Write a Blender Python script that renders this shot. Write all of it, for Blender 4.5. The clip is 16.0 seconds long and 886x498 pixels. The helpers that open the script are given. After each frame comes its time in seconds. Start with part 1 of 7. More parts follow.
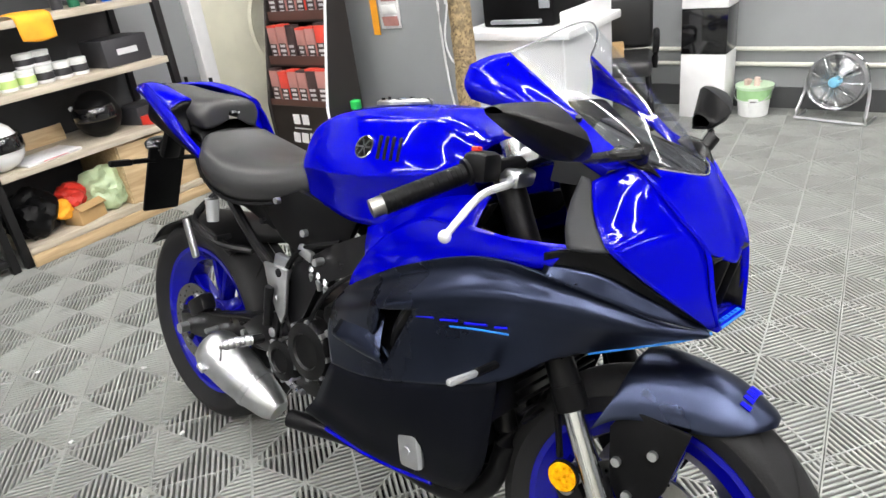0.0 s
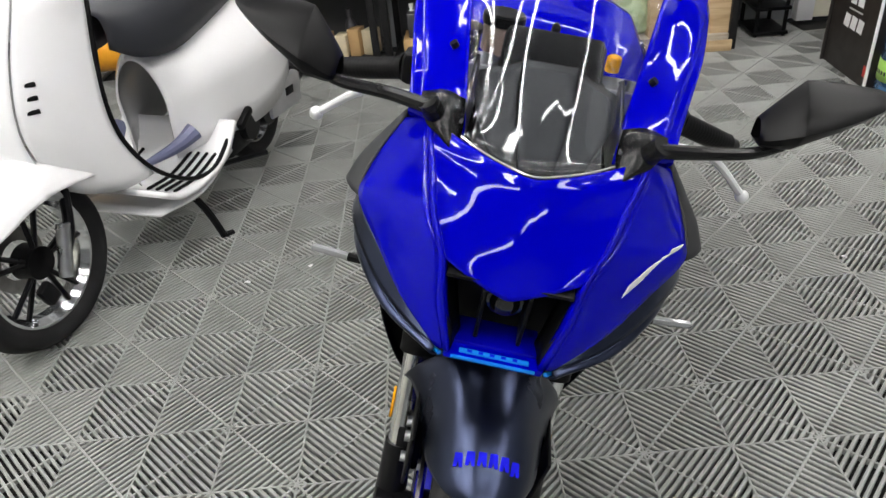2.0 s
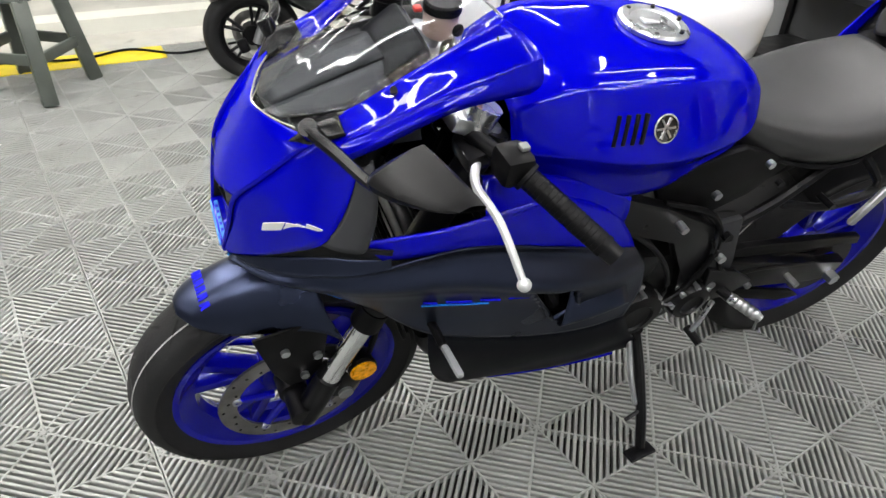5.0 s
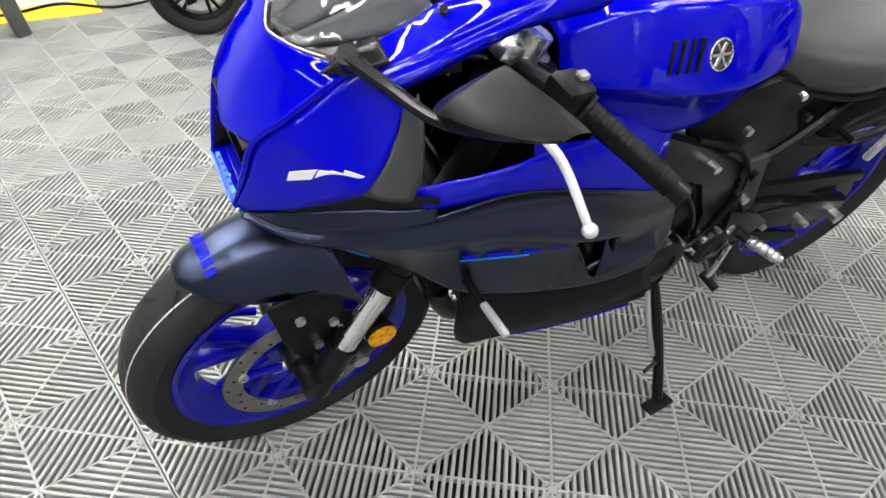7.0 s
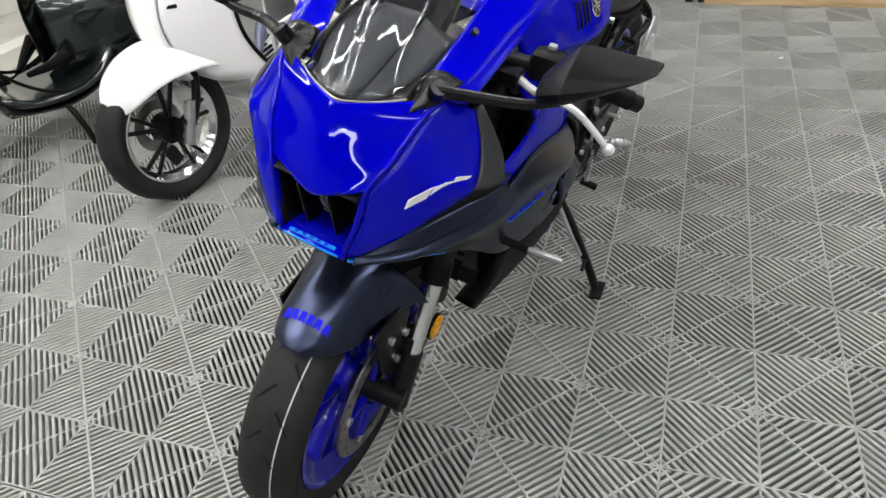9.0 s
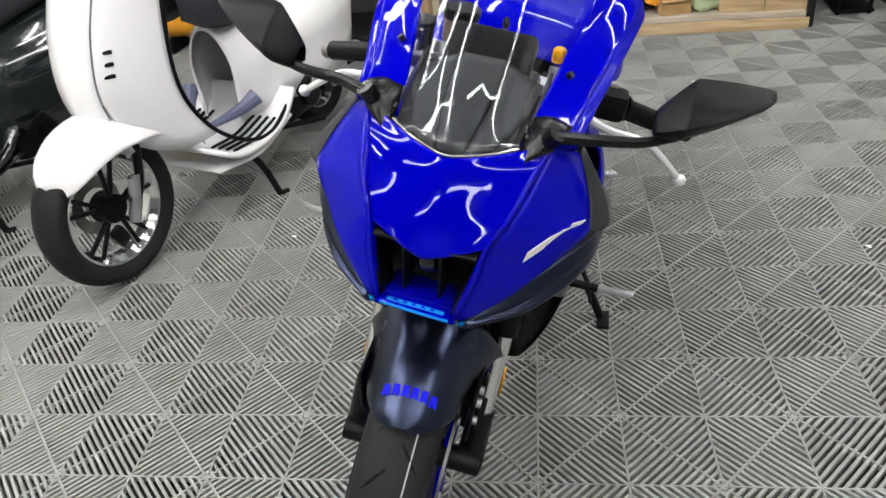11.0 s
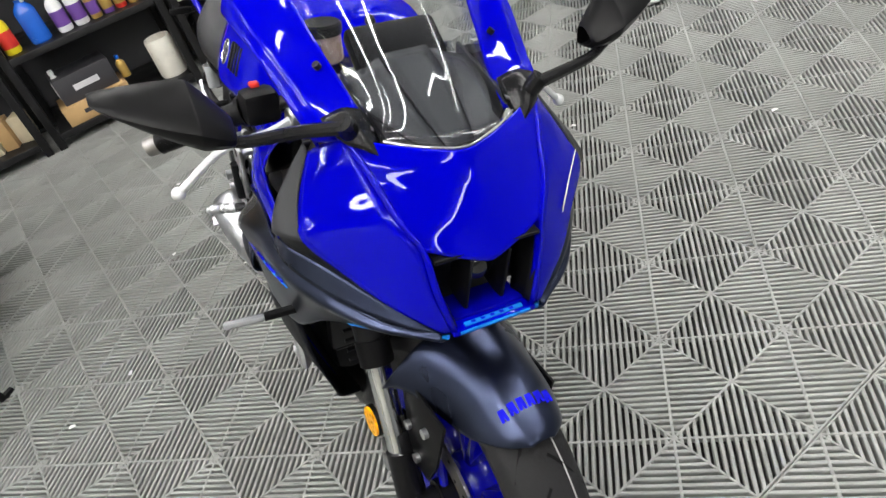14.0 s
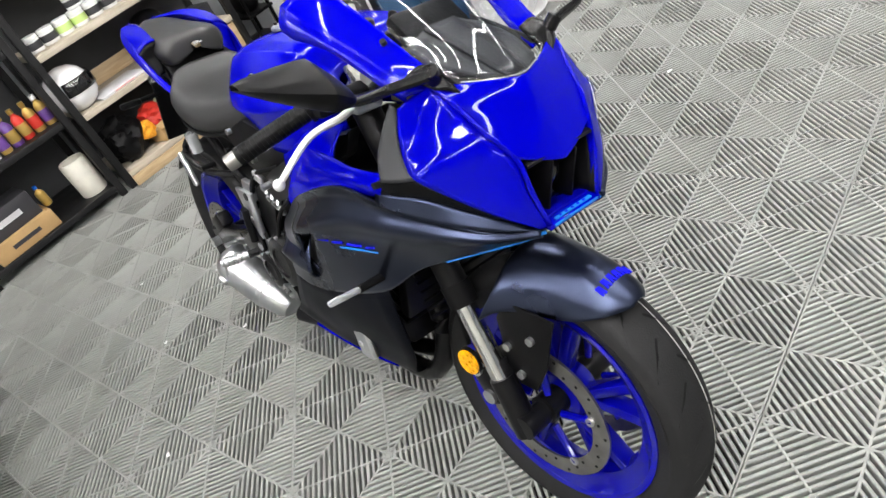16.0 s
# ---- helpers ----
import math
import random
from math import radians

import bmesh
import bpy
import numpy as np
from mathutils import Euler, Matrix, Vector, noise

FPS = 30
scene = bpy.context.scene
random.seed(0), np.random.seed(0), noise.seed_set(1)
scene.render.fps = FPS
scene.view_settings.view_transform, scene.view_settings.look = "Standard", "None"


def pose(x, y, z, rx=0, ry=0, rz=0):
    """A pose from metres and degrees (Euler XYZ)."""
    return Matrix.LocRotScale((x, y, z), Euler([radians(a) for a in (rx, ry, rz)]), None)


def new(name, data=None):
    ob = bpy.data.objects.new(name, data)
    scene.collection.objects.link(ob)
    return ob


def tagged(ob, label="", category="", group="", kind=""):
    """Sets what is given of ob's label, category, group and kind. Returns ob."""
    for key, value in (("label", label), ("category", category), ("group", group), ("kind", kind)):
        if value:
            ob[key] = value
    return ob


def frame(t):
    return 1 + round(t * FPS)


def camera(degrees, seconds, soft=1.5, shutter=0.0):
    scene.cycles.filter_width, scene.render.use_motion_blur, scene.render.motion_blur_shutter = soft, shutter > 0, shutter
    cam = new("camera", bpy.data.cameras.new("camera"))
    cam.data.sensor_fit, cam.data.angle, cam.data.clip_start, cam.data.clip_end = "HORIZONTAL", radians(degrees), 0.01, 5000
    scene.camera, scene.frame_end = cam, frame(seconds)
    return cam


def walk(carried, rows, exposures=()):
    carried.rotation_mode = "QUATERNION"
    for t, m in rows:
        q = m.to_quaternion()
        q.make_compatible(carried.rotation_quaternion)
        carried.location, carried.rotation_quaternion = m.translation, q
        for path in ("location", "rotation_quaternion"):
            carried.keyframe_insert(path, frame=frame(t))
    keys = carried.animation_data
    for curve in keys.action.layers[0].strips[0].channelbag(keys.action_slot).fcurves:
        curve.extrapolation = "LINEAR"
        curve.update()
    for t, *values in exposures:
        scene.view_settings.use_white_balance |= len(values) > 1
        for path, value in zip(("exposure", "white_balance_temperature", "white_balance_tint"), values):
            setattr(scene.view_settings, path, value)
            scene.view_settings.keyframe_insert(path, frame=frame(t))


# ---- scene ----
cam = camera(65.26, 16.0)
PATH = [
    (0.0, 0.359, -0.893, 1.331, 64.33, 6.87, 42.43),
    (0.5, 0.431, -0.673, 1.318, 58.68, 5.41, 49.50),
    (1.0, 0.619, -0.410, 1.301, 53.61, 3.28, 68.11),
    (1.5, 0.687, -0.129, 1.282, 56.05, 3.94, 84.70),
    (2.0, 0.638, 0.166, 1.273, 57.82, 5.06, 100.39),
    (2.3, 0.611, 0.379, 1.267, 57.08, 5.40, 111.64),
    (2.5, 0.569, 0.484, 1.278, 56.61, 2.84, 116.42),
    (3.0, 0.383, 0.701, 1.271, 55.51, -4.59, 132.87),
    (3.5, 0.193, 0.904, 1.274, 58.39, -1.80, 148.85),
    (4.0, 0.030, 1.063, 1.304, 57.82, -3.28, 160.09),
    (6.5, 0.037, 1.044, 1.241, 53.09, -1.17, 156.04),
    (7.0, 0.125, 0.933, 1.215, 53.27, -2.96, 153.78),
    (7.5, 0.195, 0.840, 1.223, 53.15, -0.07, 145.72),
    (8.0, 0.368, 0.776, 1.232, 53.71, 0.48, 133.34),
    (8.5, 0.536, 0.764, 1.287, 53.89, 3.97, 124.83),
    (11.0, 0.710, 0.415, 1.329, 55.95, 6.36, 108.62),
    (11.5, 0.687, 0.308, 1.323, 56.88, 4.22, 95.68),
    (12.0, 0.795, 0.165, 1.373, 59.17, 5.59, 87.84),
    (12.5, 0.850, 0.117, 1.378, 57.29, 4.55, 86.81),
    (13.0, 0.846, 0.064, 1.364, 55.68, 5.47, 82.46),
    (13.5, 0.749, -0.014, 1.377, 54.98, 11.72, 76.04),
    (14.0, 0.634, -0.121, 1.353, 50.44, 14.88, 64.86),
    (14.5, 0.632, -0.306, 1.342, 48.26, 21.67, 45.72),
    (15.0, 0.688, -0.451, 1.376, 47.79, 23.82, 42.38),
    (15.5, 0.715, -0.504, 1.414, 50.37, 27.53, 45.69),
    (16.0, 0.707, -0.508, 1.381, 51.27, 21.85, 48.09),
]
walk(cam, [(t, pose(x, y, z, rx, ry, rz)) for t, x, y, z, rx, ry, rz in PATH],
     [(0.0, 0.1), (0.5, 0.0), (1.0, 0.05), (1.5, -0.15), (2.5, -0.6), (3.0, -0.15), (3.5, 0.0), (4.2, -0.06), (6.3, 0.0), (7.0, 0.33), (7.5, 0.13), (8.0, 0.0), (8.5, -0.16), (11.0, -0.36), (12.5, -0.2), (13.5, -0.26), (15.0, -0.1), (16.0, 0.0)])

# ---------- light ----------
world = bpy.data.worlds.new("world")
scene.world = world
world.use_nodes = True
world.node_tree.nodes["Background"].inputs[0].default_value = (0.9, 0.95, 1.0, 1)
world.node_tree.nodes["Background"].inputs[1].default_value = 0.01
scene.view_settings.exposure = 0.0
TUBE_POWER = 68.0


# ---------- materials ----------
def material(name, colour, rough=0.5, metal=0.0, vary=0.12, scale=12.0, bump=0.0, fine=180.0, coat=0.0, glass=0.0, emit=0.0,
             worn=None, worn_at=0.62, island=0.0, spec=0.5):
    m = bpy.data.materials.new(name)
    m.use_nodes = True
    nt = m.node_tree
    n, l = nt.nodes, nt.links
    b = n["Principled BSDF"]
    b.inputs["Roughness"].default_value = rough
    b.inputs["Metallic"].default_value = metal
    b.inputs["Coat Weight"].default_value = coat
    b.inputs["Coat Roughness"].default_value = 0.012
    b.inputs["Specular IOR Level"].default_value = spec
    b.inputs["Transmission Weight"].default_value = glass
    if emit:
        b.inputs["Emission Color"].default_value = (*colour, 1)
        b.inputs["Emission Strength"].default_value = emit
    tex = n.new("ShaderNodeTexCoord")
    big = n.new("ShaderNodeTexNoise")
    big.inputs["Scale"].default_value = scale
    big.inputs["Detail"].default_value = 6
    l.new(tex.outputs["Object"], big.inputs["Vector"])
    ramp = n.new("ShaderNodeMapRange")
    ramp.inputs[1].default_value, ramp.inputs[2].default_value = 0.3, 0.7
    ramp.inputs[3].default_value, ramp.inputs[4].default_value = 1 - vary, 1 + vary
    l.new(big.outputs["Fac"], ramp.inputs[0])
    mul = n.new("ShaderNodeVectorMath")
    mul.operation = "SCALE"
    mul.inputs[0].default_value = colour
    l.new(ramp.outputs[0], mul.inputs["Scale"])
    out = mul.outputs[0]
    if island:
        geo = n.new("ShaderNodeObjectInfo")
        r2 = n.new("ShaderNodeMapRange")
        r2.inputs[3].default_value, r2.inputs[4].default_value = 1 - island, 1 + island
        l.new(geo.outputs["Random"], r2.inputs[0])
        mul2 = n.new("ShaderNodeVectorMath")
        mul2.operation = "SCALE"
        l.new(out, mul2.inputs[0])
        l.new(r2.outputs[0], mul2.inputs["Scale"])
        out = mul2.outputs[0]
    if worn:
        spots = n.new("ShaderNodeTexNoise")
        spots.inputs["Scale"].default_value = scale * 2.7
        spots.inputs["Detail"].default_value = 8
        l.new(tex.outputs["Object"], spots.inputs["Vector"])
        mr = n.new("ShaderNodeMapRange")
        mr.inputs[1].default_value, mr.inputs[2].default_value = worn_at, worn_at + 0.12
        l.new(spots.outputs["Fac"], mr.inputs[0])
        mix = n.new("ShaderNodeMix")
        mix.data_type = "RGBA"
        l.new(mr.outputs[0], mix.inputs["Factor"])
        l.new(out, mix.inputs["A"])
        mix.inputs["B"].default_value = (*worn, 1)
        out = mix.outputs["Result"]
    l.new(out, b.inputs["Base Color"])
    rr = n.new("ShaderNodeMapRange")
    rr.inputs[1].default_value, rr.inputs[2].default_value = 0.3, 0.7
    rr.inputs[3].default_value, rr.inputs[4].default_value = rough * 0.85, min(1, rough * 1.15)
    l.new(big.outputs["Fac"], rr.inputs[0])
    l.new(rr.outputs[0], b.inputs["Roughness"])
    if bump:
        f = n.new("ShaderNodeTexNoise")
        f.inputs["Scale"].default_value = fine
        f.inputs["Detail"].default_value = 4
        l.new(tex.outputs["Object"], f.inputs["Vector"])
        bp = n.new("ShaderNodeBump")
        bp.inputs["Strength"].default_value = bump
        bp.inputs["Distance"].default_value = 0.004
        l.new(f.outputs["Fac"], bp.inputs["Height"])
        l.new(bp.outputs[0], b.inputs["Normal"])
    return m


def wood_material(name, light, dark, scale=3.0):
    m = material(name, light, 0.45, vary=0.1, scale=2.0, bump=0.08)
    nt = m.node_tree
    n, l = nt.nodes, nt.links
    tex = n.new("ShaderNodeTexCoord")
    mp = n.new("ShaderNodeMapping")
    mp.inputs["Scale"].default_value = (14.0, 1.2, 14.0)
    l.new(tex.outputs["Object"], mp.inputs["Vector"])
    w = n.new("ShaderNodeTexNoise")
    w.inputs["Scale"].default_value = scale
    w.inputs["Detail"].default_value = 5
    w.inputs["Distortion"].default_value = 0.6
    l.new(mp.outputs[0], w.inputs["Vector"])
    mix = n.new("ShaderNodeMix")
    mix.data_type = "RGBA"
    mix.inputs["A"].default_value = (*dark, 1)
    mix.inputs["B"].default_value = (*light, 1)
    mr = n.new("ShaderNodeMapRange")
    mr.inputs[1].default_value, mr.inputs[2].default_value = 0.35, 0.65
    l.new(w.outputs["Fac"], mr.inputs[0])
    l.new(mr.outputs[0], mix.inputs["Factor"])
    l.new(mix.outputs["Result"], n["Principled BSDF"].inputs["Base Color"])
    return m


BLUE = material("blue_gloss_paint", (0.0003, 0.0003, 0.32), 0.4, vary=0.03, scale=3, coat=0.42, spec=0.0)
BLUE_RIM = material("blue_rim_paint", (0.001, 0.001, 0.26), 0.25, vary=0.1, scale=6, coat=0.5, spec=0.15)
NAVY = material("matt_navy_paint", (0.036, 0.044, 0.077), 0.29, metal=1.0, vary=0.12, scale=5)
# nearly black and low in gloss, much darker than NAVY
BELLY = material("near_black_belly", (0.003, 0.0035, 0.006), 0.42, vary=0.12, scale=5, spec=0.05)
MIRROR_SHELL = material("black_mirror_shell", (0.0038, 0.0038, 0.0042), 0.36, vary=0.15, scale=9, bump=0.01, fine=500, spec=0.11)
MIRROR_BLACK = material("satin_black_paint", (0.004, 0.004, 0.0045), 0.26, vary=0.1, scale=8, spec=0.25)
GREY_SATIN = material("satin_grey_plastic", (0.019, 0.020, 0.023), 0.5, vary=0.1, scale=8, bump=0.015, fine=700, spec=0.3)
BLACK = material("black_plastic", (0.0035, 0.0035, 0.004), 0.40, vary=0.2, scale=10, bump=0.012, fine=500, spec=0.11)
BLACK_GLOSS = material("gloss_black", (0.006, 0.006, 0.007), 0.12, vary=0.1, coat=0.5)
BLACK_METAL = material("black_metal", (0.006, 0.006, 0.007), 0.32, 0.2, vary=0.2, scale=14, bump=0.04, spec=0.22)
ENGINE = material("dark_engine_metal", (0.012, 0.012, 0.013), 0.34, 0.7, vary=0.25, scale=16, bump=0.08, fine=300, spec=0.3)
RUBBER = material("tyre_rubber", (0.016, 0.016, 0.017), 0.6, vary=0.25, scale=9, bump=0.15, fine=240, worn=(0.018, 0.018, 0.018), spec=0.15)
VINYL = material("black_seat_vinyl", (0.017, 0.017, 0.018), 0.40, vary=0.12, scale=7, bump=0.12, fine=420, spec=0.6)
CHROME = material("polished_metal", (0.75, 0.76, 0.78), 0.14, 1.0, vary=0.05)
ALU = material("brushed_aluminium", (0.55, 0.56, 0.58), 0.3, 1.0, vary=0.12, scale=20, bump=0.05)
LEVER = material("silver_paint", (0.66, 0.67, 0.68), 0.42, 0.45, vary=0.08, scale=20)
STEEL = material("matt_steel", (0.62, 0.63, 0.65), 0.34, 1.0, vary=0.15, scale=18, bump=0.06)
DISC = material("disc_steel", (0.30, 0.29, 0.28), 0.36, 1.0, vary=0.2, scale=30)
AMBER = material("amber_reflector", (0.72, 0.31, 0.0), 0.3, vary=0.45, scale=120, bump=0.4, coat=0.15, spec=0.2)
CYAN = material("cyan_stripe", (0.0, 0.17, 0.62), 0.4, vary=0.06)
DECAL_BLUE = material("blue_decal", (0.004, 0.004, 0.50), 0.6, vary=0.08, spec=0.1)
WHITE_GLOSS = material("white_gloss", (0.82, 0.82, 0.83), 0.22, vary=0.03, scale=3, coat=0.6)
WHITE = material("white_paint", (0.75, 0.75, 0.76), 0.5, vary=0.06, scale=5, bump=0.03)
CLEAR = material("clear_screen", (1, 1, 1), 0.02, vary=0.0, glass=1.0)
CLEAR.node_tree.nodes["Principled BSDF"].inputs["IOR"].default_value = 1.45
def clear_sheet(m, base):
    """Thin clear plastic: see-through, with more gloss at low angles."""
    n, l = m.node_tree.nodes, m.node_tree.links
    mix, tr, gl, fr = n.new("ShaderNodeMixShader"), n.new("ShaderNodeBsdfTransparent"), n.new("ShaderNodeBsdfGlossy"), n.new("ShaderNodeLayerWeight")
    tr.inputs[0].default_value = (0.93, 0.94, 0.95, 1)
    gl.inputs["Roughness"].default_value = 0.01
    fr.inputs["Blend"].default_value = 0.18
    amount = n.new("ShaderNodeMapRange")
    amount.inputs[3].default_value, amount.inputs[4].default_value = base, 0.12
    l.new(fr.outputs["Facing"], amount.inputs[0])
    l.new(amount.outputs[0], mix.inputs[0])
    l.new(tr.outputs[0], mix.inputs[1])
    l.new(gl.outputs[0], mix.inputs[2])
    l.new(mix.outputs[0], n["Material Output"].inputs["Surface"])


clear_sheet(CLEAR, 0.03)
LENS = material("clear_lens", (0.4, 0.41, 0.43), 0.12, vary=0.02, coat=1.0, metal=0.4)
TILE = material("grey_floor_plastic", (0.265, 0.272, 0.26), 0.5, vary=0.16, scale=5, bump=0.12, fine=260, worn=(0.185, 0.19, 0.18), island=0.07)
LINE_GREY = material("pale_rubber", (0.42, 0.42, 0.41), 0.6, vary=0.15, scale=40)
# concrete below the tiles, with the shade between the slats in its colour
UNDER = material("shade_dark_subfloor", (0.012, 0.012, 0.011), 0.8, vary=0.3, scale=6)
WALL_GREY = material("grey_wall_paint", (0.27, 0.28, 0.29), 0.6, vary=0.07, scale=2.5, bump=0.06, fine=90)
WALL_PALE = material("pale_wall_paint", (0.62, 0.62, 0.56), 0.6, vary=0.1, scale=2.2, bump=0.06, fine=90)
CEILING = material("dark_ceiling", (0.05, 0.05, 0.055), 0.7, vary=0.15, scale=3)
WOOD = wood_material("pale_oak_board", (0.56, 0.42, 0.25), (0.4, 0.28, 0.15))
WOOD_GREY = wood_material("greyish_board", (0.5, 0.45, 0.37), (0.38, 0.33, 0.26))
CARD = material("brown_cardboard", (0.42, 0.27, 0.12), 0.75, vary=0.12, scale=9, bump=0.08)
YELLOW = material("yellow_floor_paint", (0.75, 0.58, 0.01), 0.5, vary=0.15, scale=8, worn=(0.4, 0.36, 0.2), worn_at=0.66)
CREAM = material("cream_sheet", (0.66, 0.64, 0.52), 0.35, vary=0.08, scale=4, bump=0.1, fine=30)
TUBE = material("led_tube", (1.0, 0.98, 0.95), 0.5, vary=0.0, emit=TUBE_POWER)
TUBE_WIDE = material("wide_led_tube", (1.0, 0.98, 0.95), 0.5, vary=0.0, emit=TUBE_POWER * 0.55)


# ---------- mesh helpers ----------
def thing(name, label, category, m=None, group="", kind=""):
    ob = new(name)
    ob.empty_display_size = 0.1
    if m is not None:
        ob.matrix_world = m
    return tagged(ob, label, category, group, kind)


def part(name, bm, mat, parent=None, label="", sharp=32, solid=0.0, m=None):
    me = bpy.data.meshes.new(name)
    bmesh.ops.recalc_face_normals(bm, faces=bm.faces)
    bm.to_mesh(me)
    bm.free()
    me.materials.append(mat)
    for p in me.polygons:
        p.use_smooth = True
    me.set_sharp_from_angle(angle=radians(sharp))
    ob = new(name, me)
    ob.parent = parent
    if m is not None:
        ob.matrix_local = m
    if label:
        ob["label"] = label
    if solid:
        md = ob.modifiers.new("thickness", "SOLIDIFY")
        md.thickness, md.offset = solid, 0.0
    return ob


def mesh():
    return bmesh.new()


def box(bm, c, s, rot=(0, 0, 0), bevel=0.0, seg=2):
    m = pose(*c, *rot) @ Matrix.Diagonal((*s, 1))
    r = bmesh.ops.create_cube(bm, size=1.0, matrix=m)
    if bevel:
        es = list({e for v in r["verts"] for e in v.link_edges})
        bmesh.ops.bevel(bm, geom=es, offset=bevel, segments=seg, affect="EDGES", profile=0.5)
    return bm


def rod(bm, a, b, r0, r1=None, seg=14):
    a, b = Vector(a), Vector(b)
    r1 = r0 if r1 is None else r1
    q = (b - a).to_track_quat("Z", "Y").to_matrix().to_4x4()
    m = Matrix.Translation((a + b) / 2) @ q
    bmesh.ops.create_cone(bm, cap_ends=True, segments=seg, radius1=r0, radius2=r1, depth=(b - a).length, matrix=m)
    return bm


def spline(pts, n):
    """Catmull-Rom through the points, n steps a span."""
    p = [Vector(v) for v in pts]
    if len(p) < 3:
        return [p[0].lerp(p[-1], i / n) for i in range(n + 1)]
    p = [2 * p[0] - p[1]] + p + [2 * p[-1] - p[-2]]
    out = []
    for i in range(1, len(p) - 2):
        a, b, c, d = p[i - 1:i + 3]
        for k in range(n):
            t = k / n
            out.append(0.5 * (2 * b + (c - a) * t + (2 * a - 5 * b + 4 * c - d) * t * t + (3 * b - a - 3 * c + d) * t ** 3))
    out.append(p[-2])
    return out


def tube(bm, pts, r, n=4, seg=8, taper=None):
    line = spline(pts, n) if n > 1 else [Vector(p) for p in pts]
    rings = []
    up = Vector((0, 0, 1))
    for i, p in enumerate(line):
        d = (line[min(i + 1, len(line) - 1)] - line[max(i - 1, 0)]).normalized()
        s = d.cross(up)
        s = s.normalized() if s.length > 1e-3 else Vector((1, 0, 0))
        u = s.cross(d)
        k = i / (len(line) - 1)
        rad = r if taper is None else r + (taper - r) * k
        rings.append([bm.verts.new(p + rad * (math.cos(a) * s + math.sin(a) * u)) for a in [2 * math.pi * j / seg for j in range(seg)]])
    for a, b in zip(rings, rings[1:]):
        for j in range(seg):
            bm.faces.new((a[j], a[(j + 1) % seg], b[(j + 1) % seg], b[j]))
    bm.faces.new(rings[0][::-1])
    bm.faces.new(rings[-1])
    return bm


def lathe(bm, prof, seg=32, m=None, close=False):
    """Turns (radius, height) round z, then moves by m."""
    m = m or Matrix.Identity(4)
    rings = []
    for r, h in prof:
        rings.append([bm.verts.new(m @ Vector((r * math.cos(2 * math.pi * j / seg), r * math.sin(2 * math.pi * j / seg), h))) for j in range(seg)])
    pairs = list(zip(rings, rings[1:])) + ([(rings[-1], rings[0])] if close else [])
    for a, b in pairs:
        for j in range(seg):
            bm.faces.new((a[j], a[(j + 1) % seg], b[(j + 1) % seg], b[j]))
    if not close:
        if prof[0][0] > 1e-4:
            bm.faces.new(rings[0][::-1])
        if prof[-1][0] > 1e-4:
            bm.faces.new(rings[-1])
    return bm


def inside(poly, x, y):
    hit = False
    for (x0, y0), (x1, y1) in zip(poly, poly[1:] + poly[:1]):
        if (y0 > y) != (y1 > y) and x < (x1 - x0) * (y - y0) / (y1 - y0) + x0:
            hit = not hit
    return hit


def loft(bm, grid, nu=4, nv=4, side=1, hole=None):
    """A smooth sheet through rows of control points. side -1 mirrors it. hole: an outline in x, z that is left open."""
    rows = [spline(r, nu) for r in grid]
    cols = list(zip(*rows))
    fine = [spline(c, nv) for c in cols]
    vs = [[bm.verts.new((p.x, p.y * side, p.z)) for p in c] for c in fine]
    for a, b in zip(vs, vs[1:]):
        for j in range(len(a) - 1):
            q = (a[j], a[j + 1], b[j + 1], b[j])
            if hole:
                c = sum((v.co for v in q), Vector()) / 4
                if inside(hole, c.x, c.z):
                    continue
            if (q[0].co - q[2].co).length > 1e-6:
                bm.faces.new(q)
    bmesh.ops.remove_doubles(bm, verts=bm.verts, dist=1e-5)
    return bm


def prism(bm, poly, depth, m=None, bevel=0.0, seg=2):
    """A flat outline in x, y, raised by depth along z and moved by m."""
    m = m or Matrix.Identity(4)
    lo = [bm.verts.new(m @ Vector((x, y, 0))) for x, y in poly]
    hi = [bm.verts.new(m @ Vector((x, y, depth))) for x, y in poly]
    fs = [bm.faces.new(lo[::-1]), bm.faces.new(hi)]
    for i in range(len(poly)):
        j = (i + 1) % len(poly)
        fs.append(bm.faces.new((lo[i], lo[j], hi[j], hi[i])))
    if bevel:
        es = list({e for f in fs for e in f.edges})
        bmesh.ops.bevel(bm, geom=es, offset=bevel, segments=seg, affect="EDGES", profile=0.5)
    return bm


def ball(bm, c, r, u=16, v=10, rot=(0, 0, 0)):
    r = (r, r, r) if isinstance(r, (int, float)) else r
    bmesh.ops.create_uvsphere(bm, u_segments=u, v_segments=v, radius=1.0, matrix=pose(*c, *rot) @ Matrix.Diagonal((*r, 1)))
    return bm


ROOM_TURN, ROOM_WIDE = 7.0, 1.019


def at(a, b, z=0.0, rz=0.0, rx=0.0, ry=0.0):
    """A pose in the room's own axes: a along the back wall's normal, b along the shelves."""
    return pose(0, 0, 0, 0, 0, ROOM_TURN) @ pose(a * ROOM_WIDE, b * ROOM_WIDE, z, rx, ry, rz)

# ---------- the room ----------
def slab(name, a0, a1, b0, b1, z0, z1, mat, label, category):
    bm = mesh()
    box(bm, ((a0 + a1) / 2, (b0 + b1) / 2, (z0 + z1) / 2), (a1 - a0, b1 - b0, z1 - z0))
    ob = part(name, bm, mat, m=at(0, 0))
    return tagged(ob, label, category, kind="structure")


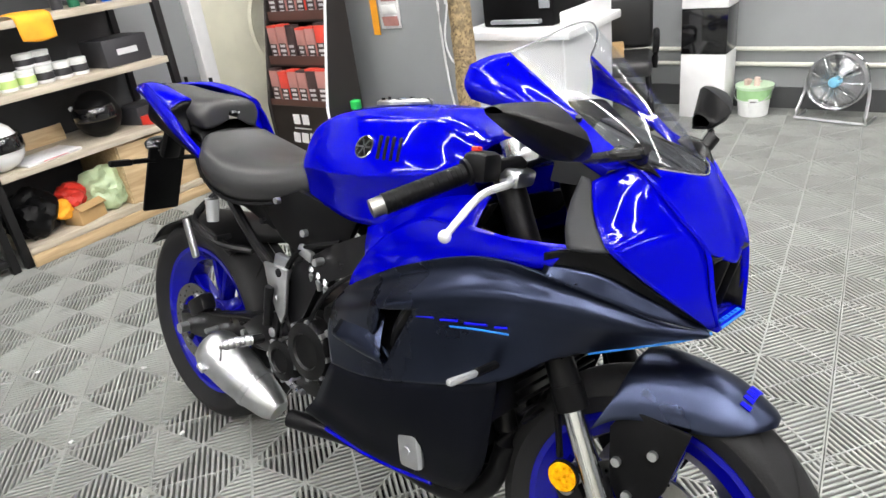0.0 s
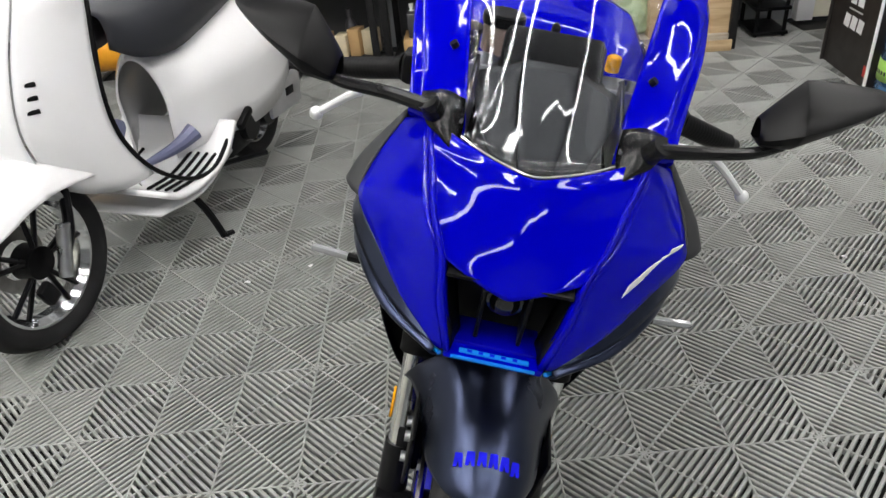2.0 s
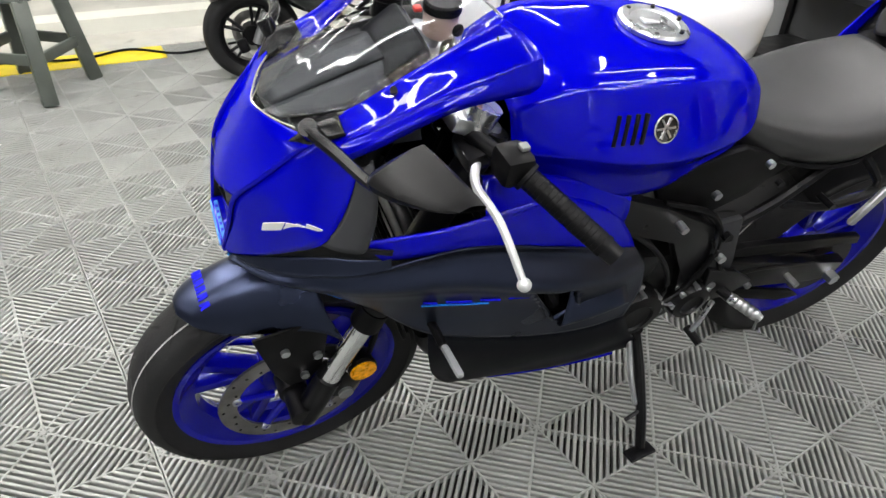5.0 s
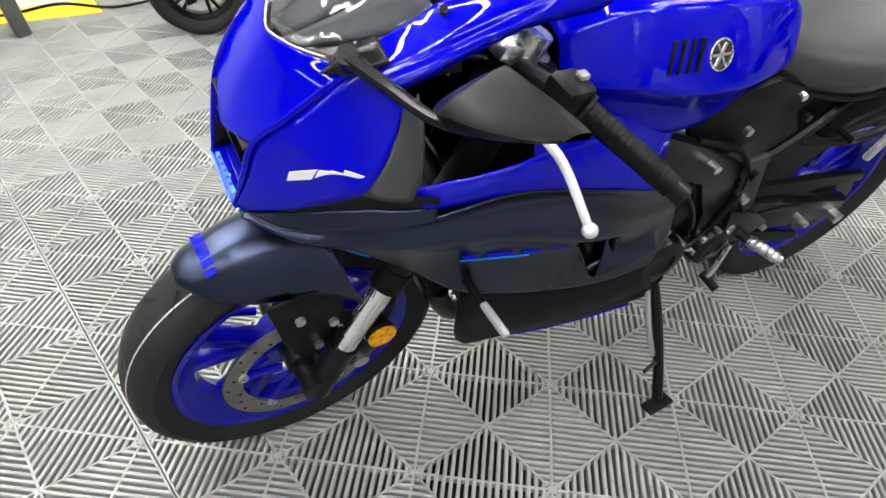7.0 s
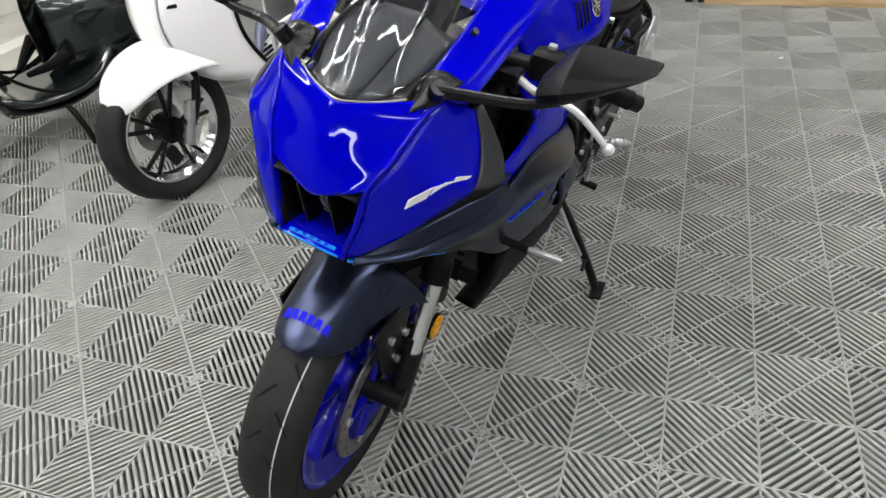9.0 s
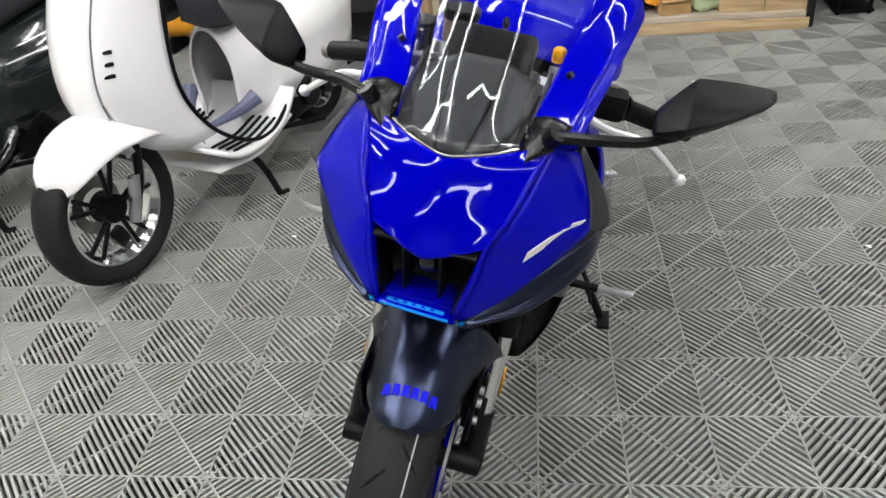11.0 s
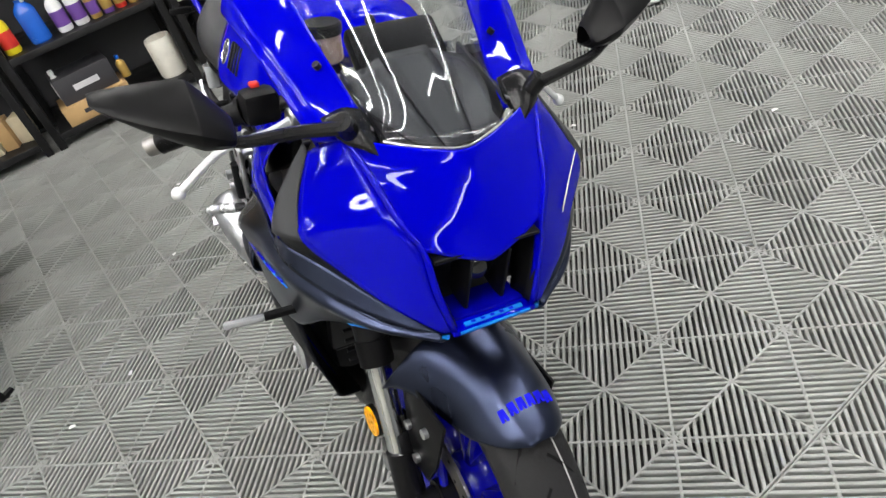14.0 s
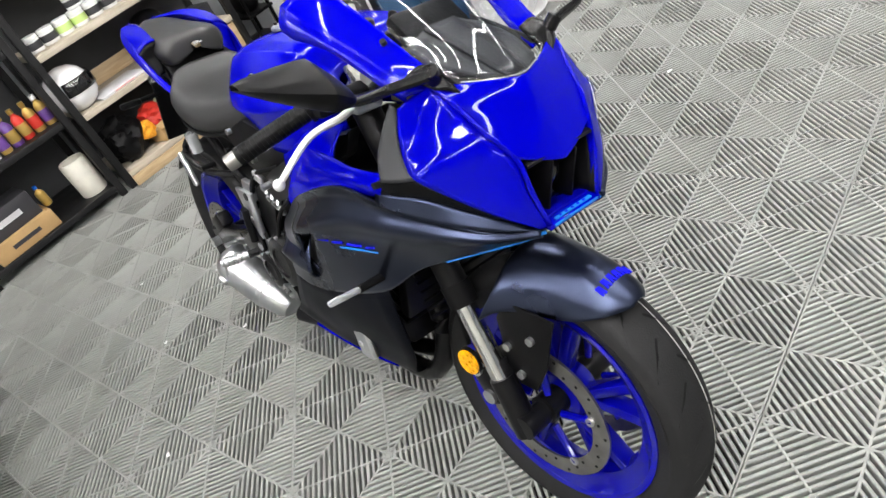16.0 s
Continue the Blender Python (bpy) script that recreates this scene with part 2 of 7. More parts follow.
A0, A1, B0, B1, TOP = -3.9, 8.0, -4.6, 3.74, 3.0
slab("wall_west", A0 - 0.15, A0, B0 - 0.15, B1 + 0.15, 0, TOP, WALL_GREY, "plain grey painted workshop wall behind the shelves", "wall")
slab("wall_north", A0, A1, B1, B1 + 0.15, 0, TOP, WALL_GREY, "grey painted wall with pipes along its foot", "wall")
slab("wall_south", A0, A1, B0 - 0.15, B0, 0, TOP, WALL_PALE, "pale yellowish painted wall, dirty at the foot", "wall")
slab("wall_east", A1, A1 + 0.15, B0 - 0.15, B1 + 0.15, 0, TOP, WALL_GREY, "grey painted wall behind the camera", "wall")
slab("ceiling", A0 - 0.1, A1 + 0.1, B0 - 0.1, B1 + 0.1, TOP, TOP + 0.1, CEILING, "dark painted ceiling with light tubes under it", "ceiling")

# light tubes under the ceiling
TUBES = []
for b in (-2.6, 2.3):
    TUBES += [((-3.3, b), (-0.7, b)), ((-0.4, b), (1.9, b))]
TUBES += [((-3.3, 0.1), (-1.6, 0.1)), ((-0.6, -0.55), (2.2, -0.55))]
for b in (-3.2, 1.9):
    TUBES += [((-2.3, b), (-1.85, b + 0.75)), ((-1.85, b + 0.8), (-2.3, b + 1.5))]
for a in (-0.55, 1.0, 2.5, 5.2):
    for b, tilt in ((-2.45, 1), (-1.75, -1), (-1.05, 1), (0.35, -1), (1.05, 1), (1.75, -1)):
        TUBES += [((a - 0.13 * tilt, b + 0.01), (a + 0.13 * tilt, b + 0.69))]
TUBES += [((-0.3, -1.25), (2.0, -1.25))]
TUBES += [((-2.3, -0.9), (-1.85, -0.1)), ((-2.3, 0.4), (-1.85, 1.2))]


def light_tube(p, q):
    r = 0.05 if p[0] > 0.9 else 0.028
    mid = ((p[0] + q[0]) / 2, (p[1] + q[1]) / 2)
    ang = math.degrees(math.atan2(q[1] - p[1], q[0] - p[0]))
    n = math.hypot(q[0] - p[0], q[1] - p[1])
    root = thing("light_tube", "long white glowing tube light under the ceiling", "tube light", at(*mid, TOP - 0.06, ang), "ceiling tube lights")
    bm = mesh()
    box(bm, (0, 0, 0.04), (n, r * 1.9, 0.03), bevel=0.004)
    part("housing", bm, WHITE, root)
    bm = mesh()
    rod(bm, (-n / 2, 0, 0.0), (n / 2, 0, 0.0), r)
    part("tube", bm, TUBE if r < 0.03 else TUBE_WIDE, root)


for p, q in TUBES:
    light_tube(p, q)

# ---------- the blue sports motorcycle ----------
LEAN_LEFT = 13.175
bike = thing("motorcycle", "glossy blue and matt navy sports motorcycle on its side stand", "motorcycle",
             pose(0, -0.1045, 0, -LEAN_LEFT, 0, 1.375) @ pose(0, 0, 0.010))
FX, FZ, RX, RZ = -0.075, 0.289, -1.47, 0.305
RAKE = 23.7


def wheel(name, x, z, r, width, rim_r, discs, disc_r, label):
    """A wheel in the plane y = 0: tyre with grooves, blue rim, five split spokes, hub and discs."""
    root = part(name, lathe(mesh(), [(0.03, -0.075), (0.03, 0.075)], 20, pose(x, 0, z, 90)), BLACK_METAL, bike, label)
    flip = pose(x, 0, z, 90)
    h = width / 2
    prof = [(rim_r - 0.004, -h * 0.62), (rim_r + 0.012, -h * 0.78), (rim_r + 0.04, -h * 0.98), (r - 0.038, -h), (r - 0.016, -h * 0.84), (r - 0.005, -h * 0.5),
            (r, 0), (r - 0.005, h * 0.5), (r - 0.016, h * 0.84), (r - 0.038, h), (rim_r + 0.04, h * 0.98), (rim_r + 0.012, h * 0.78), (rim_r - 0.004, h * 0.62)]
    bm = mesh()
    fine = [(p.x, p.y) for p in spline([(a, b, 0) for a, b in prof], 3)]
    lathe(bm, fine, 72, flip, close=True)
    tyre = part("tyre", bm, RUBBER, root, "black tyre with curved tread grooves")
    bm = mesh()
    for k in range(22):
        for s in (1, -1):
            a0 = 2 * math.pi * (k + (0.25 if s > 0 else 0.75)) / 22
            pts = []
            for q in range(7):
                f = q / 6
                y = s * h * (0.12 + 0.66 * f)
                rr = r + 0.0006 - (0.0052 * (y / (h * 0.5)) ** 2 if abs(y) < h * 0.5 else 0.0052 + 0.011 * ((abs(y) / h - 0.5) / 0.34))
                a = a0 - 0.13 * f - 0.08 * f * f
                pts.append(Vector((x + rr * math.cos(a), y, z + rr * math.sin(a))))
            for p, q in zip(pts, pts[1:]):
                d = (q - p).normalized()
                nrm = Vector((p.x - x, 0, p.z - z)).normalized()
                sd = d.cross(nrm).normalized() * 0.0024
                vv = [bm.verts.new(v) for v in (p + sd, p - sd, q - sd, q + sd)]
                bm.faces.new(vv)
    tagged(part("tread_grooves", bm, BLACK, tyre), kind="stuff")
    # pale moulding line round the tread of the new tyre
    e = h * 0.42
    part("moulding_line", lathe(mesh(), [(r - 0.007, -e - 0.0011), (r - 0.0032, -e - 0.0011), (r - 0.0026, -e + 0.0011), (r - 0.007, -e + 0.0011)], 96, flip, close=True), LINE_GREY, tyre)
    bm = mesh()
    w = h * 0.72
    lathe(bm, [(rim_r + 0.006, -w), (rim_r + 0.006, -w - 0.004), (rim_r - 0.006, -w - 0.002), (rim_r - 0.018, -w * 0.8), (rim_r - 0.040, -w * 0.5), (rim_r - 0.048, 0),
               (rim_r - 0.040, w * 0.5), (rim_r - 0.018, w * 0.8), (rim_r - 0.006, w + 0.002), (rim_r + 0.006, w + 0.004), (rim_r + 0.006, w)], 64, flip, close=True)
    part("rim", bm, BLUE_RIM, root, "glossy blue cast rim")
    for k in range(5):
        for s in (-1, 1):
            bm = mesh()
            a = 2 * math.pi * k / 5 + 0.3
            b = a + s * 0.2
            p0 = Vector((x + 0.045 * math.cos(a), 0, z + 0.045 * math.sin(a)))
            p1 = Vector((x + (rim_r - 0.03) * math.cos(b), 0, z + (rim_r - 0.03) * math.sin(b)))
            d = p1 - p0
            ang = math.degrees(math.atan2(d.z, d.x))
            box(bm, ((p0 + p1) / 2)[:], (d.length, 0.042, 0.024), (0, -ang, 0), 0.008)
            part("spoke", bm, BLUE_RIM, root)
    bm = mesh()
    lathe(bm, [(0.052, -0.03), (0.058, -0.02), (0.058, 0.02), (0.052, 0.03)], 28, flip)
    part("hub", bm, BLUE_RIM, root)
    for y in discs:
        bm = mesh()
        lathe(bm, [(disc_r - 0.036, -0.0025), (disc_r, -0.0025), (disc_r, 0.0025), (disc_r - 0.036, 0.0025)], 56, pose(x, y, z, 90), close=True)
        d = part("brake_disc", bm, DISC, root, "drilled steel brake disc")
        bm = mesh()
        s = 1 if y > 0 else -1
        for k in range(30):
            a = 2 * math.pi * k / 30
            rr = disc_r - 0.009 - 0.009 * (k % 3)
            rod(bm, (x + rr * math.cos(a), y + s * 0.0026, z + rr * math.sin(a)), (x + rr * math.cos(a), y + s * 0.0034, z + rr * math.sin(a)), 0.0032, seg=8)
        tagged(part("drill_holes", bm, BLACK, d), kind="stuff")
        for k in range(5):
            bm = mesh()
            a = 2 * math.pi * k / 5 + 0.1
            rod(bm, (x + 0.04 * math.cos(a), y * 0.92, z + 0.04 * math.sin(a)), (x + (disc_r - 0.03) * math.cos(a + 0.15), y, z + (disc_r - 0.03) * math.sin(a + 0.15)), 0.008, seg=8)
            part("carrier_arm", bm, BLUE_RIM if discs[0] > 0 else BLACK_METAL, d)
            q = (x + (disc_r - 0.034) * math.cos(a + 0.15), z + (disc_r - 0.034) * math.sin(a + 0.15))
            part("disc_bobbin", rod(mesh(), (q[0], y, q[1]), (q[0], y + s * 0.007, q[1]), 0.009, seg=12), STEEL, d)
    return root


front = wheel("front_wheel", FX, FZ, 0.298, 0.122, 0.222, (0.072, -0.072), 0.149, "front wheel with a blue rim and two discs")
rear = wheel("rear_wheel", RX, RZ, 0.314, 0.182, 0.222, (-0.1,), 0.122, "rear wheel with a blue rim and a wide tyre")

# forks
up = Vector((-math.sin(radians(RAKE)), 0, math.cos(radians(RAKE))))
for s in (1, -1):
    foot = Vector((FX - 0.022, s * 0.112, FZ - 0.005))
    leg = part("fork_leg", rod(mesh(), foot + up * 0.27, foot + up * 0.70, 0.0265, seg=22), BLACK_METAL, bike, "black upper fork tube")
    part("fork_collar", rod(mesh(), foot + up * 0.255, foot + up * 0.30, 0.029, seg=22), BLACK, leg)
    part("inner_tube", rod(mesh(), foot + up * 0.085, foot + up * 0.27, 0.0205, seg=20), CHROME, leg, "polished inner fork tube")
    bm = mesh()
    rod(bm, foot - up * 0.03, foot + up * 0.095, 0.027, 0.025, seg=18)
    rod(bm, foot + Vector((0.02, -s * 0.04, 0)), foot + Vector((0.02, s * 0.022, 0)), 0.024, seg=16)
    box(bm, (foot + Vector((-0.03, -s * 0.006, 0.075)))[:], (0.04, 0.026, 0.10), (0, -RAKE, 0), 0.006)
    part("fork_foot", bm, BLACK_METAL, leg)
    bm = mesh()
    c = foot + Vector((-0.082, -s * 0.016, 0.060))
    box(bm, c[:], (0.055, 0.05, 0.115), (0, -RAKE - 8, 0), 0.012)
    cal = part("brake_caliper", bm, BLACK_METAL, bike, "black radial brake caliper")
    for k in (-1, 1):
        q = c + up * 0.032 * k
        part("piston_cap", rod(mesh(), q, q + Vector((0, s * 0.032, 0)), 0.0155, seg=16), ALU, cal, "silver piston cap")
        q2 = c + up * 0.055 * k + Vector((0.03, 0, 0))
        part("caliper_bolt", rod(mesh(), q2, q2 + Vector((0, s * 0.03, 0)), 0.007, seg=8), STEEL, cal)
    bm = mesh()
    rc = foot + Vector((-0.098, s * 0.018, 0.112))
    rod(bm, rc, rc + Vector((0, s * 0.008, 0)), 0.0265, seg=24)
    rf = part("reflector", bm, AMBER, bike, "round amber reflector")
    bm = mesh()
    rod(bm, rc + Vector((0, -s * 0.004, 0)), rc + Vector((0, s * 0.004, 0)), 0.029, seg=24)
    part("reflector_rim", bm, BLACK, rf)
    bm = mesh()
    tube(bm, [rc + Vector((-0.02, -s * 0.02, 0.02)), rc + Vector((-0.05, -s * 0.03, 0.16)), rc + Vector((-0.10, -s * 0.05, 0.34))], 0.006, 6)
    part("brake_hose", bm, BLACK, bike)

# front mudguard: one shell with a pointed wing behind on each side
grid = []
for x, w, zb, zt, pull in ((0.104, 0.016, 0.557, 0.561, 0.0), (0.092, 0.044, 0.551, 0.572, 0.008), (0.066, 0.060, 0.543, 0.587, 0.006), (0.025, 0.074, 0.534, 0.606, 0.0),
                           (-0.03, 0.085, 0.530, 0.618, 0.0), (-0.085, 0.099, 0.531, 0.622, 0.0), (-0.115, 0.112, 0.521, 0.618, -0.010), (-0.124, 0.124, 0.498, 0.612, -0.034)):
    row = []
    for f in (-1, -0.93, -0.8, -0.55, -0.28, 0, 0.28, 0.55, 0.8, 0.93, 1):
        g = abs(f)
        row.append((x - pull * g ** 2 if pull > 0 else x + pull * g ** 6, w * (f if g < 0.95 else f * 1.0), zb + (zt - zb) * (1 - g ** 2.6) ** 0.8))
    grid.append(row)
fender = part("front_mudguard", loft(mesh(), grid, 3, 5), NAVY, bike, "matt navy front mudguard", solid=0.004, sharp=50)
for s in (1, -1):
    bm = mesh()
    prism(bm, [(0.0, 0.535), (-0.11, 0.545), (-0.135, 0.50), (-0.125, 0.40), (-0.10, 0.36), (-0.06, 0.36), (-0.03, 0.42)], 0.006, pose(0, s * 0.096 + 0.003, 0, 90, 0, 0), 0.002)
    br = part("mudguard_bracket", bm, BLACK, fender)
    for q in ((-0.06, 0.155), (-0.035, 0.10), (0.0, 0.19)):
        part("bracket_bolt", rod(mesh(), (FX + q[0] + 0.02, s * 0.098, FZ + q[1]), (FX + q[0] + 0.02, s * 0.107, FZ + q[1]), 0.0085, seg=12), STEEL, br)
# brand strip across the nose of the mudguard
for k in range(6):
    y = 0.036 - 0.0145 * k
    z = 0.541 + 0.0495 * (1 - (abs(y) / 0.065) ** 2.6) ** 0.8
    bm = mesh()
    prism(bm, [(-0.006, -0.009), (-0.002, -0.009), (0.0, -0.002), (0.002, -0.009), (0.006, -0.009), (0.005, 0.009), (-0.005, 0.009)], 0.0016)
    part("brand_mark", bm, DECAL_BLUE, fender, m=pose(0.058, y, z + 0.0022, -math.degrees(math.atan(y * 14)) * 0.5, 24, 0) @ pose(0, 0, 0, 0, 0, 90))

# upper cowl: a top panel between two ridges, a side panel outside each ridge
half = []
for (x0, z0), (x4, y4, z4) in (((0.006, 0.806), (-0.013, 0.084, 0.836)), ((-0.011, 0.846), (-0.042, 0.105, 0.874)), ((-0.030, 0.885), (-0.073, 0.117, 0.910)),
                               ((-0.046, 0.915), (-0.096, 0.127, 0.937)), ((-0.057, 0.933), (-0.120, 0.132, 0.955))):
    row = [(x0 + (x4 - x0) * f ** 1.45, y4 * f, z0 + (z4 - z0) * f ** 1.25) for f in (0.0, 0.24, 0.48, 0.70, 0.86, 1.0)]
    half.append(row)
grid = [[(x, -y, z) for x, y, z in r[:0:-1]] + r for r in half]
cowl = part("upper_cowl", loft(mesh(), grid, 7, 7), BLUE, bike, "glossy blue nose fairing", solid=0.003, sharp=60)
for s in (1, -1):
    g = [[(-0.120, 0.133, 0.955), (-0.143, 0.152, 0.943), (-0.163, 0.168, 0.928)],
         [(-0.096, 0.128, 0.937), (-0.120, 0.161, 0.9165), (-0.146, 0.188, 0.893)],
         [(-0.073, 0.118, 0.910), (-0.095, 0.163, 0.885), (-0.124, 0.203, 0.860)],
         [(-0.041, 0.106, 0.873), (-0.069, 0.157, 0.854), (-0.103, 0.206, 0.838)],
         [(-0.014, 0.086, 0.834), (-0.040, 0.130, 0.812), (-0.070, 0.172, 0.800)],
         [(-0.003, 0.080, 0.780), (-0.012, 0.104, 0.768), (-0.028, 0.128, 0.758)],
         [(0.010, 0.064, 0.718), (0.008, 0.068, 0.717), (0.005, 0.073, 0.716)]]
    g = [[(x, y * s, z) for x, y, z in r] for r in g]
    part("cowl_side", loft(mesh(), g, 5, 6), BLUE, cowl, solid=0.003, sharp=60)
    # raised lip along the ridge and down the duct
    g = [[(-0.120, 0.134, 0.957), (-0.096, 0.129, 0.939), (-0.072, 0.119, 0.912), (-0.040, 0.107, 0.875), (-0.012, 0.087, 0.836), (0.000, 0.080, 0.780), (0.010, 0.062, 0.717)],
         [(-0.119, 0.130, 0.959), (-0.094, 0.125, 0.942), (-0.069, 0.114, 0.915), (-0.036, 0.102, 0.878), (-0.008, 0.082, 0.838), (0.004, 0.073, 0.780), (0.013, 0.056, 0.717)],
         [(-0.120, 0.125, 0.954), (-0.096, 0.120, 0.937), (-0.072, 0.109, 0.908), (-0.042, 0.098, 0.870), (-0.020, 0.079, 0.830), (-0.006, 0.069, 0.779), (0.003, 0.053, 0.717)]]
    g = [[(x, y * s, z) for x, y, z in r] for r in g]
    part("duct_pillar", loft(mesh(), g, 4, 4), BLUE, cowl, solid=0.002, sharp=60)
    # white slanted mark, on the left side only
    if s < 0:
        continue
    a, b, c = Vector((-0.040, 0.130 * s, 0.812)), Vector((-0.110, 0.196 * s, 0.856)), Vector((-0.065, 0.156 * s, 0.851))
    ex = (b - a).normalized()
    ez = ex.cross(c - a).normalized()
    if ez.y * s < 0:
        ez = -ez
    ey = ez.cross(ex)
    up_mark = 1 if ey.z > 0 else -1
    rot = Matrix((ex, ey, ez)).transposed().to_4x4()
    for x0, x1, h0, h1 in ((0.0, 0.036, 0.0, 0.017), (0.038, 0.056, 0.016, 0.013), (0.058, 0.074, 0.012, 0.009), (0.076, 0.105, 0.008, 0.004)):
        bm = mesh()
        prism(bm, [(x0, 0.001), (x1, 0.002), (x1 + h1 * 0.9, h1 * up_mark), (x0 + max(h0, 0.012) * 0.9, max(h0, 0.015) * up_mark)], 0.001)
        part("white_chevron", bm, WHITE, cowl, m=Matrix.Translation(a + ez * 0.004) @ rot)
bm = mesh()
box(bm, (0.003, 0, 0.714), (0.024, 0.124, 0.011), (0, 8, 0), 0.004)
chin = part("chin_lip", bm, BLUE, cowl)
part("duct_floor", box(mesh(), (-0.030, 0, 0.720), (0.055, 0.104, 0.006), (0, -4, 0), 0.002), BLUE_RIM, chin)
bm = mesh()
box(bm, (0.0085, 0, 0.7202), (0.006, 0.086, 0.002), (0, 10, 0))
part("cyan_band", bm, CYAN, chin, "cyan stripe with blue marks")
part("cyan_front", box(mesh(), (0.0158, 0, 0.7145), (0.003, 0.104, 0.003), (0, 8, 0)), CYAN, chin)
for k in range(5):
    part("band_mark", box(mesh(), (0.0085, -0.03 + k * 0.014, 0.7210), (0.004, 0.006, 0.0012), (0, 10, 0)), DECAL_BLUE, chin)
for s in (1, -1):
    g = [[(-0.012, 0.0835 * s, 0.832), (0.000, 0.0715 * s, 0.780), (0.009, 0.0545 * s, 0.722)],
         [(-0.060, 0.0760 * s, 0.828), (-0.045, 0.0630 * s, 0.780), (-0.030, 0.0480 * s, 0.722)]]
    part("duct_lining", loft(mesh(), g, 4, 3), BLACK, chin, solid=0.002)
# the air duct and the lamp in it
duct = part("air_duct", box(mesh(), (-0.075, 0, 0.775), (0.02, 0.17, 0.13), bevel=0.004), BLACK, bike, "black air duct in the nose")
for s in (1, -1):
    part("duct_wall", box(mesh(), (-0.060, s * 0.070, 0.775), (0.04, 0.006, 0.12), (0, 8, s * 8), 0.002), BLACK, duct)
    part("duct_vane", box(mesh(), (-0.03, s * 0.027, 0.770), (0.05, 0.005, 0.10), (0, 14, 0), 0.002), BLACK, duct)
part("duct_roof", box(mesh(), (-0.045, 0, 0.826), (0.09, 0.15, 0.006), (0, 8, 0), 0.002), BLACK, duct)
bm = mesh()
rod(bm, (-0.07, 0, 0.780), (-0.030, 0, 0.776), 0.023, seg=24)
lamp = part("headlamp", bm, BLACK_GLOSS, bike, "small projector headlamp")
part("lamp_lens", ball(mesh(), (-0.030, 0, 0.776), (0.010, 0.019, 0.019), 20, 12), BLACK_GLOSS, lamp)

# screen
half = [[(-0.058, 0.0, 0.936), (-0.066, 0.031, 0.939), (-0.080, 0.063, 0.944), (-0.098, 0.090, 0.949)],
        [(-0.118, 0.0, 1.008), (-0.122, 0.036, 1.003), (-0.132, 0.070, 0.988), (-0.150, 0.095, 0.965)],
        [(-0.190, 0.0, 1.072), (-0.195, 0.038, 1.066), (-0.206, 0.075, 1.046), (-0.222, 0.106, 1.013)],
        [(-0.250, 0.0, 1.128), (-0.256, 0.040, 1.121), (-0.276, 0.082, 1.100), (-0.304, 0.122, 1.076)],
        [(-0.290, 0.0, 1.164), (-0.298, 0.042, 1.156), (-0.320, 0.086, 1.134), (-0.354, 0.130, 1.110)]]
g = [[(x, -y, z) for x, y, z in r[:0:-1]] + r for r in half]
screen = part("windscreen", loft(mesh(), g, 4, 5), CLEAR, bike, "clear curved windscreen", solid=0.0025)
bm = mesh()
edge = spline([(x + 0.001, y, z) for x, y, z in g[0]], 6)
tube(bm, edge, 0.0013, 1, 6)
part("screen_seal", bm, LENS, screen, "bright polished lower edge")
part("screen_edge", tube(mesh(), spline(g[-1], 6), 0.0016, 1, 6), LENS, screen, "bright polished upper edge")

